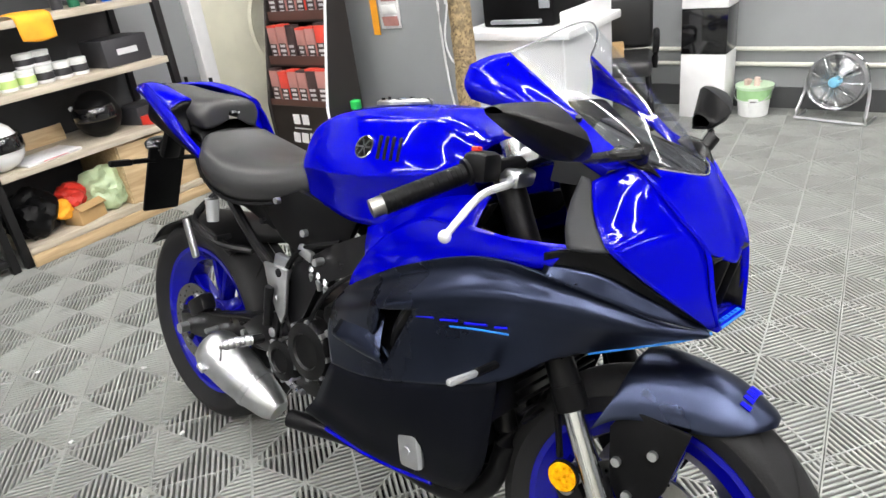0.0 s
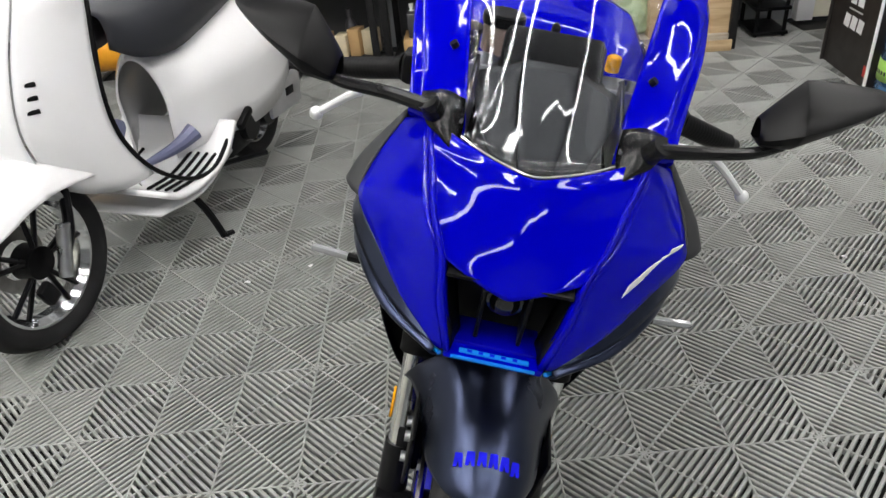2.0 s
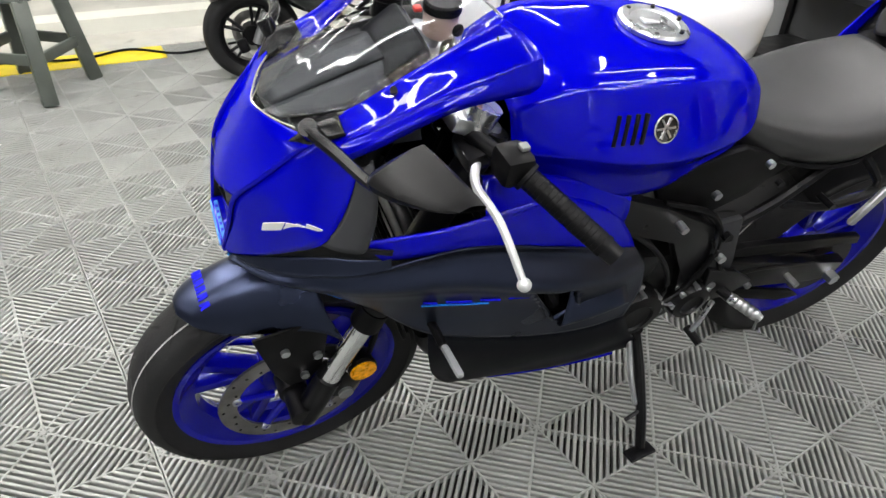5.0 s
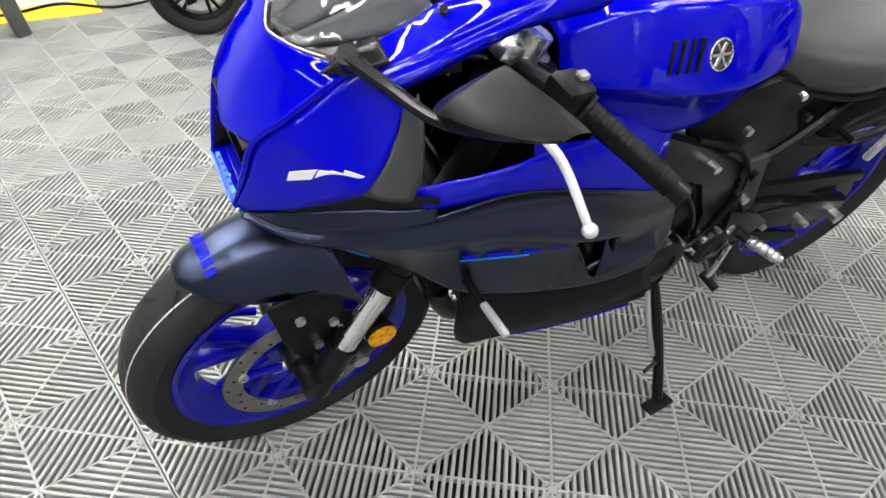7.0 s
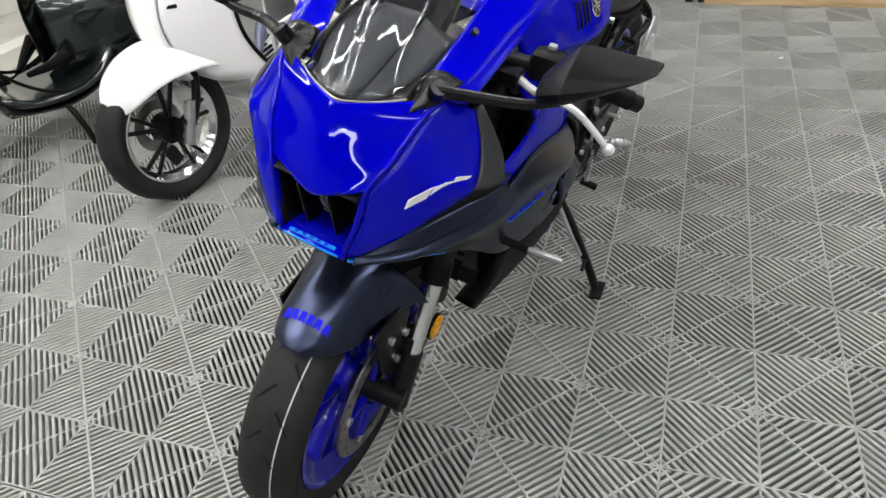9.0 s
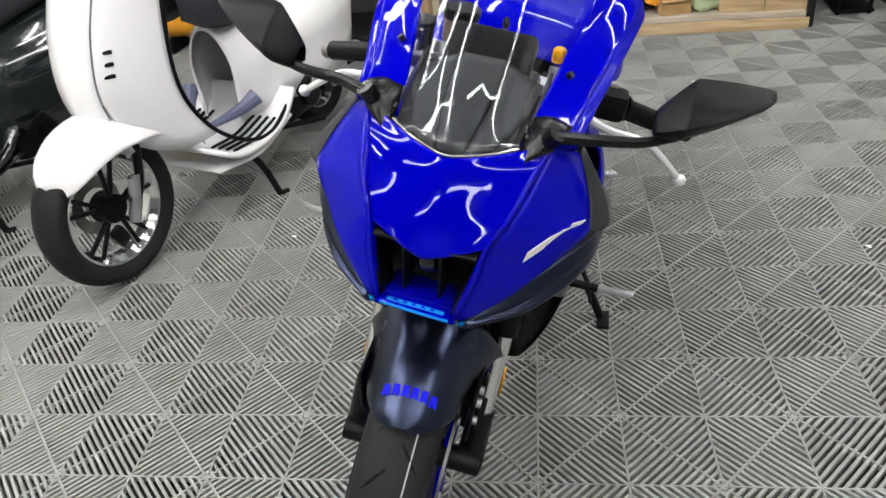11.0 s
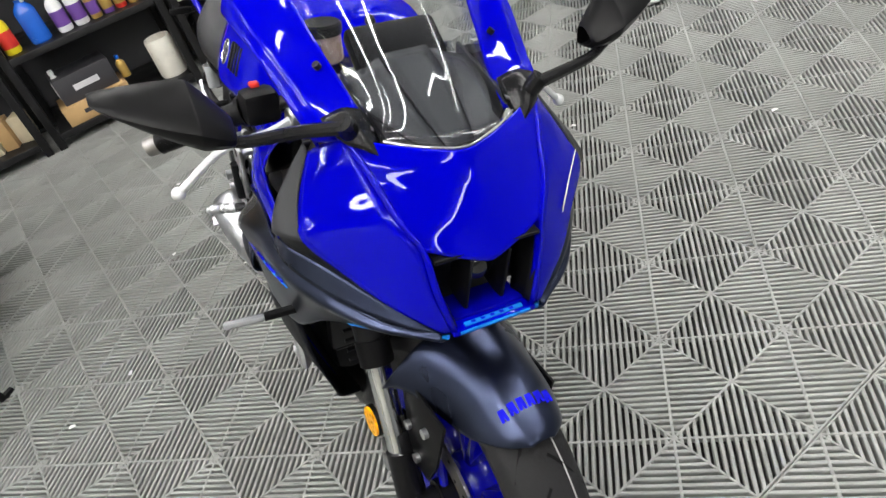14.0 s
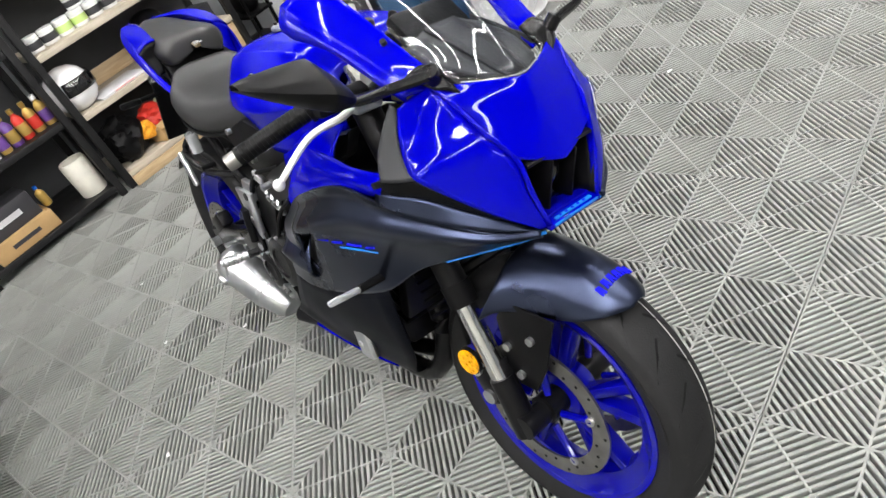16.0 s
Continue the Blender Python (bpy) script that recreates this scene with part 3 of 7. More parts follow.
# blue stays either side of the screen
for s in (1, -1):
    g = [[(-0.118, 0.089, 0.942), (-0.178, 0.098, 0.977), (-0.222, 0.107, 1.011), (-0.305, 0.123, 1.074), (-0.354, 0.132, 1.109)],
         [(-0.120, 0.108, 0.947), (-0.180, 0.117, 0.978), (-0.226, 0.127, 1.010), (-0.312, 0.146, 1.067), (-0.370, 0.158, 1.103)],
         [(-0.125, 0.140, 0.952), (-0.186, 0.150, 0.980), (-0.222, 0.158, 1.004), (-0.304, 0.178, 1.053), (-0.383, 0.189, 1.090)],
         [(-0.128, 0.147, 0.951), (-0.188, 0.157, 0.977), (-0.222, 0.165, 0.999), (-0.300, 0.184, 1.045), (-0.385, 0.195, 1.083)],
         [(-0.140, 0.161, 0.948), (-0.190, 0.170, 0.972), (-0.215, 0.175, 0.988), (-0.290, 0.191, 1.032), (-0.386, 0.204, 1.058)],
         [(-0.150, 0.156, 0.936), (-0.196, 0.164, 0.960), (-0.222, 0.168, 0.976), (-0.295, 0.180, 1.016), (-0.380, 0.192, 1.036)]]
    g = [[(x, y * s, z) for x, y, z in r] for r in g]
    stay = part("screen_stay", loft(mesh(), g, 5, 4), BLUE, bike, "glossy blue panel beside the screen", solid=0.004)
    for x, y, z in ((-0.220, 0.124, 1.012), (-0.348, 0.146, 1.086)):
        part("stay_bolt", rod(mesh(), (x, y * s, z), (x + 0.002, (y + 0.004) * s, z + 0.006), 0.0052, seg=12), BLACK_METAL, stay)
    # satin panel behind the cowl
    g = [[(-0.104, 0.206, 0.838), (-0.125, 0.204, 0.862), (-0.147, 0.190, 0.893), (-0.164, 0.168, 0.928)],
         [(-0.118, 0.220, 0.838), (-0.139, 0.213, 0.862), (-0.157, 0.193, 0.897), (-0.167, 0.169, 0.932)],
         [(-0.140, 0.232, 0.838), (-0.158, 0.221, 0.864), (-0.170, 0.197, 0.898), (-0.174, 0.170, 0.934)],
         [(-0.156, 0.232, 0.838), (-0.170, 0.218, 0.866), (-0.179, 0.193, 0.899), (-0.180, 0.166, 0.934)],
         [(-0.168, 0.212, 0.838), (-0.179, 0.202, 0.866), (-0.186, 0.180, 0.899), (-0.184, 0.158, 0.932)]]
    g = [[(x, y * s, z) for x, y, z in r] for r in g]
    part("satin_panel", loft(mesh(), g, 4, 3), GREY_SATIN, bike, "satin dark grey plastic panel", solid=0.004)
    # mid panel in blue
    g = [[(-0.15, 0.216, 0.840), (-0.28, 0.208, 0.828), (-0.39, 0.194, 0.828), (-0.50, 0.176, 0.816), (-0.59, 0.165, 0.770), (-0.66, 0.155, 0.715)],
         [(-0.18, 0.224, 0.812), (-0.30, 0.216, 0.800), (-0.40, 0.208, 0.795), (-0.50, 0.196, 0.770), (-0.61, 0.180, 0.712), (-0.70, 0.162, 0.660)],
         [(-0.19, 0.217, 0.795), (-0.31, 0.214, 0.780), (-0.40, 0.211, 0.760), (-0.50, 0.203, 0.725), (-0.62, 0.182, 0.668), (-0.722, 0.156, 0.625)]]
    g = [[(x, y * s, z) for x, y, z in r] for r in g]
    part("mid_panel", loft(mesh(), g, 4, 4), BLUE, bike, "glossy blue middle panel", solid=0.004)
    g = [[(-0.355, 0.160, 0.874), (-0.42, 0.158, 0.866), (-0.50, 0.156, 0.842), (-0.58, 0.156, 0.806), (-0.665, 0.154, 0.762)],
         [(-0.352, 0.188, 0.850), (-0.42, 0.180, 0.838), (-0.50, 0.172, 0.820), (-0.58, 0.164, 0.780), (-0.670, 0.157, 0.728)],
         [(-0.355, 0.206, 0.812), (-0.42, 0.195, 0.818), (-0.50, 0.178, 0.812), (-0.59, 0.166, 0.766), (-0.672, 0.155, 0.700)]]
    part("knee_panel", loft(mesh(), [[(x, y * s, z) for x, y, z in r] for r in g], 4, 4), BLUE, bike, "glossy blue panel below the tank", solid=0.003)
    # navy side fairing, upper
    g = [[(0.003, 0.074, 0.712), (-0.047, 0.150, 0.736), (-0.165, 0.224, 0.786), (-0.330, 0.218, 0.786), (-0.520, 0.205, 0.724), (-0.660, 0.174, 0.655), (-0.725, 0.152, 0.622)],
         [(0.006, 0.075, 0.710), (-0.048, 0.146, 0.730), (-0.165, 0.213, 0.766), (-0.330, 0.212, 0.760), (-0.515, 0.203, 0.702), (-0.660, 0.182, 0.634), (-0.740, 0.158, 0.604)],
         [(0.008, 0.078, 0.708), (-0.050, 0.156, 0.723), (-0.165, 0.222, 0.744), (-0.330, 0.236, 0.730), (-0.500, 0.240, 0.672), (-0.655, 0.206, 0.610), (-0.755, 0.170, 0.580)],
         [(0.007, 0.077, 0.705), (-0.056, 0.152, 0.713), (-0.168, 0.215, 0.722), (-0.330, 0.232, 0.702), (-0.500, 0.236, 0.642), (-0.660, 0.208, 0.575), (-0.760, 0.176, 0.550)],
         [(0.004, 0.072, 0.701), (-0.066, 0.140, 0.700), (-0.176, 0.202, 0.695), (-0.330, 0.222, 0.664), (-0.498, 0.226, 0.600), (-0.655, 0.204, 0.535), (-0.762, 0.182, 0.512)],
         [(-0.002, 0.064, 0.698), (-0.080, 0.118, 0.676), (-0.195, 0.174, 0.635), (-0.300, 0.204, 0.565), (-0.490, 0.212, 0.500), (-0.630, 0.206, 0.465), (-0.740, 0.192, 0.450)]]
    g = [[(x, y * s, z) for x, y, z in r] for r in g]
    HOLE = [(-0.450, 0.668), (-0.535, 0.540), (-0.585, 0.566), (-0.552, 0.640)]
    fair = part("side_fairing", loft(mesh(), g, 16, 16, hole=HOLE), NAVY, bike, "matt navy side fairing", solid=0.004)
    rim = []
    RIM = [(-0.450, 0.668, 0.234), (-0.535, 0.540, 0.216), (-0.585, 0.566, 0.217), (-0.552, 0.640, 0.229)]
    for (x0, z0, y0), (x1, z1, y1) in zip(RIM, RIM[1:] + RIM[:1]):
        for k in range(4):
            x, z = x0 + (x1 - x0) * k / 4, z0 + (z1 - z0) * k / 4
            rim.append((x, (y0 + (y1 - y0) * k / 4) * s, z))
    part("hole_rim", tube(mesh(), rim + rim[:1], 0.0045, 2, 8), NAVY, fair)
    g = [[(-0.570, 0.196, 0.612), (-0.630, 0.194, 0.600), (-0.700, 0.186, 0.578)],
         [(-0.556, 0.220, 0.572), (-0.625, 0.222, 0.566), (-0.700, 0.212, 0.552)],
         [(-0.548, 0.231, 0.534), (-0.620, 0.232, 0.538), (-0.700, 0.222, 0.540)],
         [(-0.552, 0.212, 0.516), (-0.620, 0.212, 0.518), (-0.700, 0.204, 0.522)]]
    part("fairing_flare", loft(mesh(), [[(x, y * s, z) for x, y, z in r] for r in g], 4, 4), NAVY, fair, solid=0.003)
    part("hole_duct", box(mesh(), (-0.52, 0.165 * s, 0.60), (0.20, 0.02, 0.18), (0, -12, 0), 0.006), BLACK, fair)
    part("hole_hose", tube(mesh(), [(-0.545, 0.19 * s, 0.555), (-0.525, 0.20 * s, 0.60), (-0.50, 0.195 * s, 0.65)], 0.013, 4, 8), BLACK_METAL, fair)
    # lower fairing
    g = [[(-0.29, 0.203, 0.570), (-0.49, 0.212, 0.505), (-0.63, 0.205, 0.468), (-0.742, 0.191, 0.452)],
         [(-0.308, 0.188, 0.47), (-0.49, 0.20, 0.41), (-0.64, 0.197, 0.38), (-0.785, 0.187, 0.375)],
         [(-0.345, 0.158, 0.35), (-0.50, 0.165, 0.31), (-0.66, 0.172, 0.30), (-0.82, 0.178, 0.325)],
         [(-0.405, 0.132, 0.262), (-0.53, 0.128, 0.235), (-0.68, 0.145, 0.235), (-0.865, 0.168, 0.275)],
         [(-0.460, 0.060, 0.205), (-0.55, 0.055, 0.18), (-0.70, 0.065, 0.175), (-0.88, 0.08, 0.22)]]
    g = [[(x, y * s, z) for x, y, z in r] for r in g]
    low = part("lower_fairing", loft(mesh(), g, 4, 4), BELLY, bike, "matt near-black lower fairing", solid=0.004)
    bm = mesh()
    line = [(-0.50, 0.124, 0.232), (-0.60, 0.137, 0.230), (-0.70, 0.148, 0.234), (-0.80, 0.162, 0.254)]
    tube(bm, [(x, y * s, z) for x, y, z in line], 0.006, 4, 6)
    part("blue_edge", bm, BLUE, low, "blue pinstripe along the belly")
    # black intake insert and cyan line on the fairing
    g = [[(0.002, 0.072, 0.718), (-0.028, 0.124, 0.757), (-0.068, 0.166, 0.794), (-0.112, 0.206, 0.838), (-0.150, 0.224, 0.838), (-0.200, 0.226, 0.822)],
         [(-0.005, 0.072, 0.716), (-0.038, 0.122, 0.748), (-0.078, 0.160, 0.776), (-0.118, 0.196, 0.800), (-0.155, 0.216, 0.806), (-0.200, 0.222, 0.804)],
         [(0.003, 0.074, 0.713), (-0.022, 0.118, 0.726), (-0.060, 0.163, 0.744), (-0.110, 0.202, 0.765), (-0.155, 0.225, 0.780), (-0.200, 0.229, 0.786)]]
    g = [[(x, y * s, z) for x, y, z in r] for r in g]
    part("intake_insert", loft(mesh(), g[:2], 4, 5), BLACK, fair, "black intake insert", solid=0.003)
    part("fairing_shelf", loft(mesh(), g[1:], 4, 5), NAVY, fair, solid=0.003)
    bm = mesh()
    tube(bm, [(0.008, 0.066 * s, 0.708), (-0.03, 0.092 * s, 0.692), (-0.09, 0.124 * s, 0.672), (-0.15, 0.154 * s, 0.652)], 0.0032, 4, 6)
    part("cyan_edge", bm, CYAN, fair, "cyan and blue edge line")
    bm = mesh()
    tube(bm, [(-0.262, 0.2165 * s, 0.668), (-0.320, 0.2245 * s, 0.662), (-0.378, 0.2285 * s, 0.652)], 0.0018, 4, 6)
    part("cyan_dash", bm, CYAN, fair)
    for x0, y0, x1, y1 in ((-0.262, 0.2215, -0.285, 0.2240), (-0.300, 0.2255, -0.345, 0.2295), (-0.360, 0.2305, -0.395, 0.2330), (-0.410, 0.2340, -0.450, 0.2360)):
        bm = mesh()
        tube(bm, [(x0, y0 * s, 0.681 + 0.138 * (x0 + 0.262)), (x1, y1 * s, 0.679 + 0.138 * (x1 + 0.262))], 0.0022, 3, 6)
        part("model_mark", bm, DECAL_BLUE, fair)
    # turn signal
    bm = mesh()
    tube(bm, [(-0.29, 0.195 * s, 0.603), (-0.292, 0.258 * s, 0.604)], 0.008, 2, 10)
    sig = part("turn_signal", bm, BLACK, bike, "slim turn signal with a clear lens")
    bm = mesh()
    box(bm, (-0.295, 0.290 * s, 0.605), (0.014, 0.068, 0.013), (s * 2, 0, s * 4), 0.006)
    part("signal_lens", bm, LENS, sig)

# mirrors
for s in (1, -1):
    g = [[(-0.083, 0.095, 0.930), (-0.118, 0.092, 0.952), (-0.152, 0.097, 0.972)],
         [(-0.092, 0.113, 0.944), (-0.113, 0.121, 0.970), (-0.148, 0.122, 0.980)],
         [(-0.106, 0.131, 0.950), (-0.124, 0.144, 0.962), (-0.150, 0.149, 0.972)]]
    bm = loft(mesh(), [[(x, y * s, z) for x, y, z in r] for r in g], 4, 4)
    mir = part("mirror", bm, MIRROR_BLACK, bike, "black rear-view mirror on a long stay", solid=0.004)
    bm = mesh()
    tube(bm, [(-0.104, s * 0.130, 0.974), (-0.130, s * 0.185, 0.971), (-0.150 + (0.02 if s < 0 else 0), s * 0.245, 0.974), (-0.168 + (0.03 if s < 0 else 0), s * 0.285, 0.984)], 0.0095, 5, 10, 0.0065)
    rod(bm, (-0.112, s * 0.126, 0.964), (-0.104, s * 0.136, 0.982), 0.0125, seg=18)
    part("mirror_stay", bm, MIRROR_BLACK, mir)
    g = []
    for f, zt, zb, dep in ((0.0, 1.000, 0.972, 0.012), (0.05, 1.012, 0.966, 0.026), (0.24, 1.048, 0.966, 0.044), (0.32, 1.054, 0.970, 0.046), (0.6, 1.053, 0.994, 0.042), (0.9, 1.049, 1.024, 0.026), (1.0, 1.045, 1.036, 0.008)):
        y = (0.252 + 0.140 * f) * s
        x = -0.170 - 0.035 * f + (0.03 if s < 0 else 0.0)
        mid = (zt + zb) / 2 + (-0.002 if s < 0 else 0.009)
        zt, zb = mid + (zt - zb) * 0.40, mid - (zt - zb) * 0.40
        g.append([(x - 0.020, y, zb), (x - 0.022, y, (zt + zb) / 2), (x - 0.020, y, zt), (x - 0.006, y, zt + 0.002), (x + dep * 0.6, y, zt * 0.72 + zb * 0.28), (x + dep, y, zt * 0.42 + zb * 0.58), (x + dep * 0.5, y, zb + 0.002), (x - 0.020, y, zb)])
    part("mirror_head", loft(mesh(), g, 2, 4), MIRROR_SHELL, mir, sharp=26)

# tank
sec = [(-0.41, [(0, 0.956), (0.070, 0.953), (0.100, 0.946), (0.112, 0.938), (0.128, 0.912), (0.136, 0.892), (0.134, 0.884), (0.124, 0.868), (0.120, 0.84)]),
       (-0.50, [(0, 0.996), (0.085, 0.992), (0.118, 0.984), (0.132, 0.976), (0.158, 0.936), (0.174, 0.900), (0.172, 0.888), (0.154, 0.858), (0.146, 0.81)]),
       (-0.60, [(0, 1.000), (0.092, 0.996), (0.126, 0.987), (0.142, 0.978), (0.174, 0.928), (0.192, 0.886), (0.189, 0.872), (0.166, 0.832), (0.154, 0.775)]),
       (-0.72, [(0, 0.996), (0.092, 0.990), (0.126, 0.980), (0.142, 0.970), (0.174, 0.916), (0.190, 0.874), (0.186, 0.860), (0.164, 0.820), (0.150, 0.765)]),
       (-0.84, [(0, 0.974), (0.080, 0.968), (0.112, 0.957), (0.126, 0.946), (0.150, 0.900), (0.160, 0.866), (0.156, 0.854), (0.132, 0.818), (0.116, 0.770)]),
       (-0.92, [(0, 0.935), (0.060, 0.928), (0.084, 0.917), (0.096, 0.906), (0.112, 0.872), (0.117, 0.850), (0.115, 0.842), (0.103, 0.815), (0.094, 0.775)]),
       (-0.960, [(0, 0.885), (0.035, 0.880), (0.048, 0.872), (0.056, 0.864), (0.068, 0.848), (0.074, 0.834), (0.074, 0.826), (0.072, 0.81), (0.07, 0.78)])]
g = []
for x, half in sec:
    g.append([(x, -y, z) for y, z in half[::-1]] + [(x, y, z) for y, z in half[1:]])
tank = part("fuel_tank", loft(mesh(), g, 4, 5), BLUE, bike, "glossy blue fuel tank", sharp=60, solid=0.003)
lid = pose(-0.715, 0, 0.998, 0, -4, 0)
bm = mesh()
lathe(bm, [(0.062, 0.0), (0.062, 0.006), (0.056, 0.010), (0.044, 0.009), (0.042, 0.006), (0.0, 0.006)], 40, lid)
cap = part("fuel_cap", bm, ALU, tank, "polished fuel cap")
bm = mesh()
box(bm, (-0.715, 0, 1.007), (0.05, 0.018, 0.006), (0, -4, 0), 0.003)
part("cap_flap", bm, ALU, cap)
for k in range(6):
    t = 2 * math.pi * k / 6
    part("cap_bolt", rod(mesh(), (-0.715 + 0.05 * math.cos(t), 0.05 * math.sin(t), 1.0), (-0.715 + 0.05 * math.cos(t), 0.05 * math.sin(t), 1.011), 0.004, seg=8), BLACK_METAL, cap)
for s in (1, -1):
    bm = mesh()
    base = pose(-0.652, s * 0.1745, 0.926, -s * 64, 0, 0) @ Matrix.Scale(0.82, 4)
    lathe(bm, [(0.028, 0.0), (0.028, 0.004), (0.0255, 0.005), (0.0245, 0.0035), (0.0, 0.0035)], 32, base)
    badge = part("tank_badge", bm, BLACK_GLOSS, tank, "round black badge with chrome marks")
    part("badge_ring", lathe(mesh(), [(0.025, 0.004), (0.028, 0.003), (0.0285, 0.0055), (0.0255, 0.0065)], 32, base, close=True), CHROME, badge)
    bm = mesh()
    for k in range(3):
        box(bm, (base @ Vector((0, 0, 0.0042)))[:], (0.036, 0.004, 0.002), (-s * 64, 0, 0), 0)
        bmesh.ops.rotate(bm, cent=base.translation, matrix=Matrix.Rotation(radians(60), 3, base.to_3x3() @ Vector((0, 0, 1))), verts=bm.verts)
    part("badge_spokes", bm, CHROME, badge)
    for k in range(4):
        bm = mesh()
        box(bm, (-0.612 + 0.0165 * k, s * (0.1735 - 0.0012 * k), 0.930), (0.0070, 0.010, 0.048), (s * 26, -14, 0), 0.002)
        part("tank_slot", bm, BLACK, tank)

# seat and tail
sec = [(-0.925, 0.07, 0.862, 0.785), (-0.975, 0.096, 0.848, 0.765), (-1.05, 0.120, 0.834, 0.745), (-1.14, 0.150, 0.830, 0.735), (-1.23, 0.162, 0.838, 0.745), (-1.31, 0.150, 0.858, 0.775), (-1.365, 0.11, 0.885, 0.81)]
g = []
for x, w, zt, zb in sec:
    g.append([(x, w * f, zb + (zt - zb) * h) for f, h in ((-0.9, 0), (-1, 0.45), (-0.86, 0.82), (-0.5, 0.97), (0, 1), (0.5, 0.97), (0.86, 0.82), (1, 0.45), (0.9, 0))])
seat = part("seat", loft(mesh(), g, 3, 5), VINYL, bike, "black vinyl rider seat", solid=0.006)
bm = mesh()
for s in (1, -1):
    tube(bm, [(x, (w * 0.93) * s, zb - 0.004) for x, w, zt, zb in sec], 0.006, 4, 6)
part("seat_piping", bm, BLACK, seat)
sec = [(-1.386, 0.015, 0.934, 0.912), (-1.389, 0.055, 0.952, 0.893), (-1.402, 0.086, 0.962, 0.886), (-1.45, 0.100, 0.968, 0.894), (-1.56, 0.088, 0.974, 0.908), (-1.68, 0.058, 0.988, 0.930), (-1.75, 0.02, 0.985, 0.950)]
g = [[(x, w * f, zb + (zt - zb) * h) for f, h in ((-0.9, 0), (-1, 0.5), (-0.75, 0.9), (0, 1), (0.75, 0.9), (1, 0.5), (0.9, 0))] for x, w, zt, zb in sec]
pil = part("pillion_pad", loft(mesh(), g, 4, 5), VINYL, bike, "black pillion pad with a small mark", solid=0.006)
bm = mesh()
for k in range(3):
    box(bm, (-1.387, -0.004 + 0.009 * k, 0.934 + 0.002 * (k == 1)), (0.006, 0.006, 0.018), (25, -14, 0))
part("pad_mark", bm, STEEL, pil)
for s in (1, -1):
    g = [[(-1.345, 0.118, 0.830), (-1.40, 0.132, 0.876), (-1.46, 0.141, 0.930), (-1.56, 0.133, 0.975), (-1.66, 0.108, 0.992), (-1.815, 0.055, 0.978)],
         [(-1.338, 0.126, 0.815), (-1.40, 0.140, 0.858), (-1.47, 0.150, 0.910), (-1.57, 0.142, 0.956), (-1.67, 0.115, 0.974), (-1.82, 0.062, 0.967)],
         [(-1.342, 0.116, 0.798), (-1.41, 0.128, 0.840), (-1.49, 0.138, 0.888), (-1.59, 0.128, 0.934), (-1.68, 0.105, 0.952), (-1.81, 0.048, 0.950)]]
    g = [[(x, y * s, z) for x, y, z in r] for r in g]
    tail_side = part("tail_panel", loft(mesh(), g, 4, 4), BLUE, bike, "glossy blue tail panel", solid=0.005)
    g = [[(-1.440, 0.092, 0.962), (-1.450, 0.118, 0.957), (-1.463, 0.144, 0.936)],
         [(-1.520, 0.080, 0.974), (-1.535, 0.112, 0.978), (-1.552, 0.138, 0.974)],
         [(-1.640, 0.062, 0.990), (-1.650, 0.090, 0.996), (-1.660, 0.112, 0.992)],
         [(-1.800, 0.030, 0.982), (-1.808, 0.045, 0.984), (-1.815, 0.058, 0.980)]]
    part("tail_wing", loft(mesh(), [[(x, y * s, z) for x, y, z in r] for r in g], 4, 4), BLUE, tail_side, solid=0.004)
    g = [[(-1.442, 0.092, 0.959), (-1.452, 0.118, 0.953), (-1.464, 0.142, 0.933)],
         [(-1.452, 0.094, 0.915), (-1.458, 0.120, 0.910), (-1.464, 0.139, 0.898)],
         [(-1.432, 0.100, 0.870), (-1.430, 0.118, 0.866), (-1.426, 0.131, 0.856)]]
    # right front is black instead of blue: the recess's shade put into its colour
    part("tail_front", loft(mesh(), [[(x, y * s, z) for x, y, z in r] for r in g], 3, 3), BLUE if s > 0 else BLACK, tail_side, solid=0.004)
g = [[(-1.325, 0.112 * f, 0.815), (-1.365, 0.108 * f, 0.850), (-1.405, 0.098 * f, 0.876), (-1.47, 0.090 * f, 0.900)] for f in (-1, -0.5, 0, 0.5, 1)]
part("tail_cover", loft(mesh(), g, 4, 4), BLACK, bike, "black cover between seat and pillion pad", solid=0.004)
bm = mesh()
box(bm, (-1.60, 0, 0.865), (0.36, 0.12, 0.09), (0, 18, 0), 0.02)
box(bm, (-1.25, 0, 0.745), (0.40, 0.19, 0.07), (0, 16, 0), 0.02)
tail = part("tail_underside", bm, BLACK, bike, "black plastic tail underside")
bm = mesh()
box(bm, (-1.725, 0, 0.835), (0.035, 0.06, 0.17), (0, 30, 0), 0.012)
box(bm, (-1.812, 0, 0.685), (0.014, 0.12, 0.23), (0, 20, 0), 0.005)
plate = part("number_plate_holder", bm, BLACK, bike, "black number plate holder without a plate")
bm = mesh()
ball(bm, (-1.800, 0, 0.795), (0.042, 0.060, 0.024), 16, 10, (0, 24, 0))
part("plate_lamp", bm, BLACK_GLOSS, plate)
for s in (1, -1):
    bm = mesh()
    rod(bm, (-1.785, s * 0.04, 0.752), (-1.79, s * 0.11, 0.750), 0.008, seg=10)
    box(bm, (-1.792, s * 0.145, 0.749), (0.022, 0.07, 0.02), (0, 0, 0), 0.006)
    part("rear_signal", bm, BLACK, plate)
bm = mesh()
box(bm, (-1.815, 0, 0.958), (0.02, 0.085, 0.018), bevel=0.006)
part("tail_lamp", bm, material("red_lens", (0.35, 0.01, 0.01), 0.15, coat=1.0), bike)

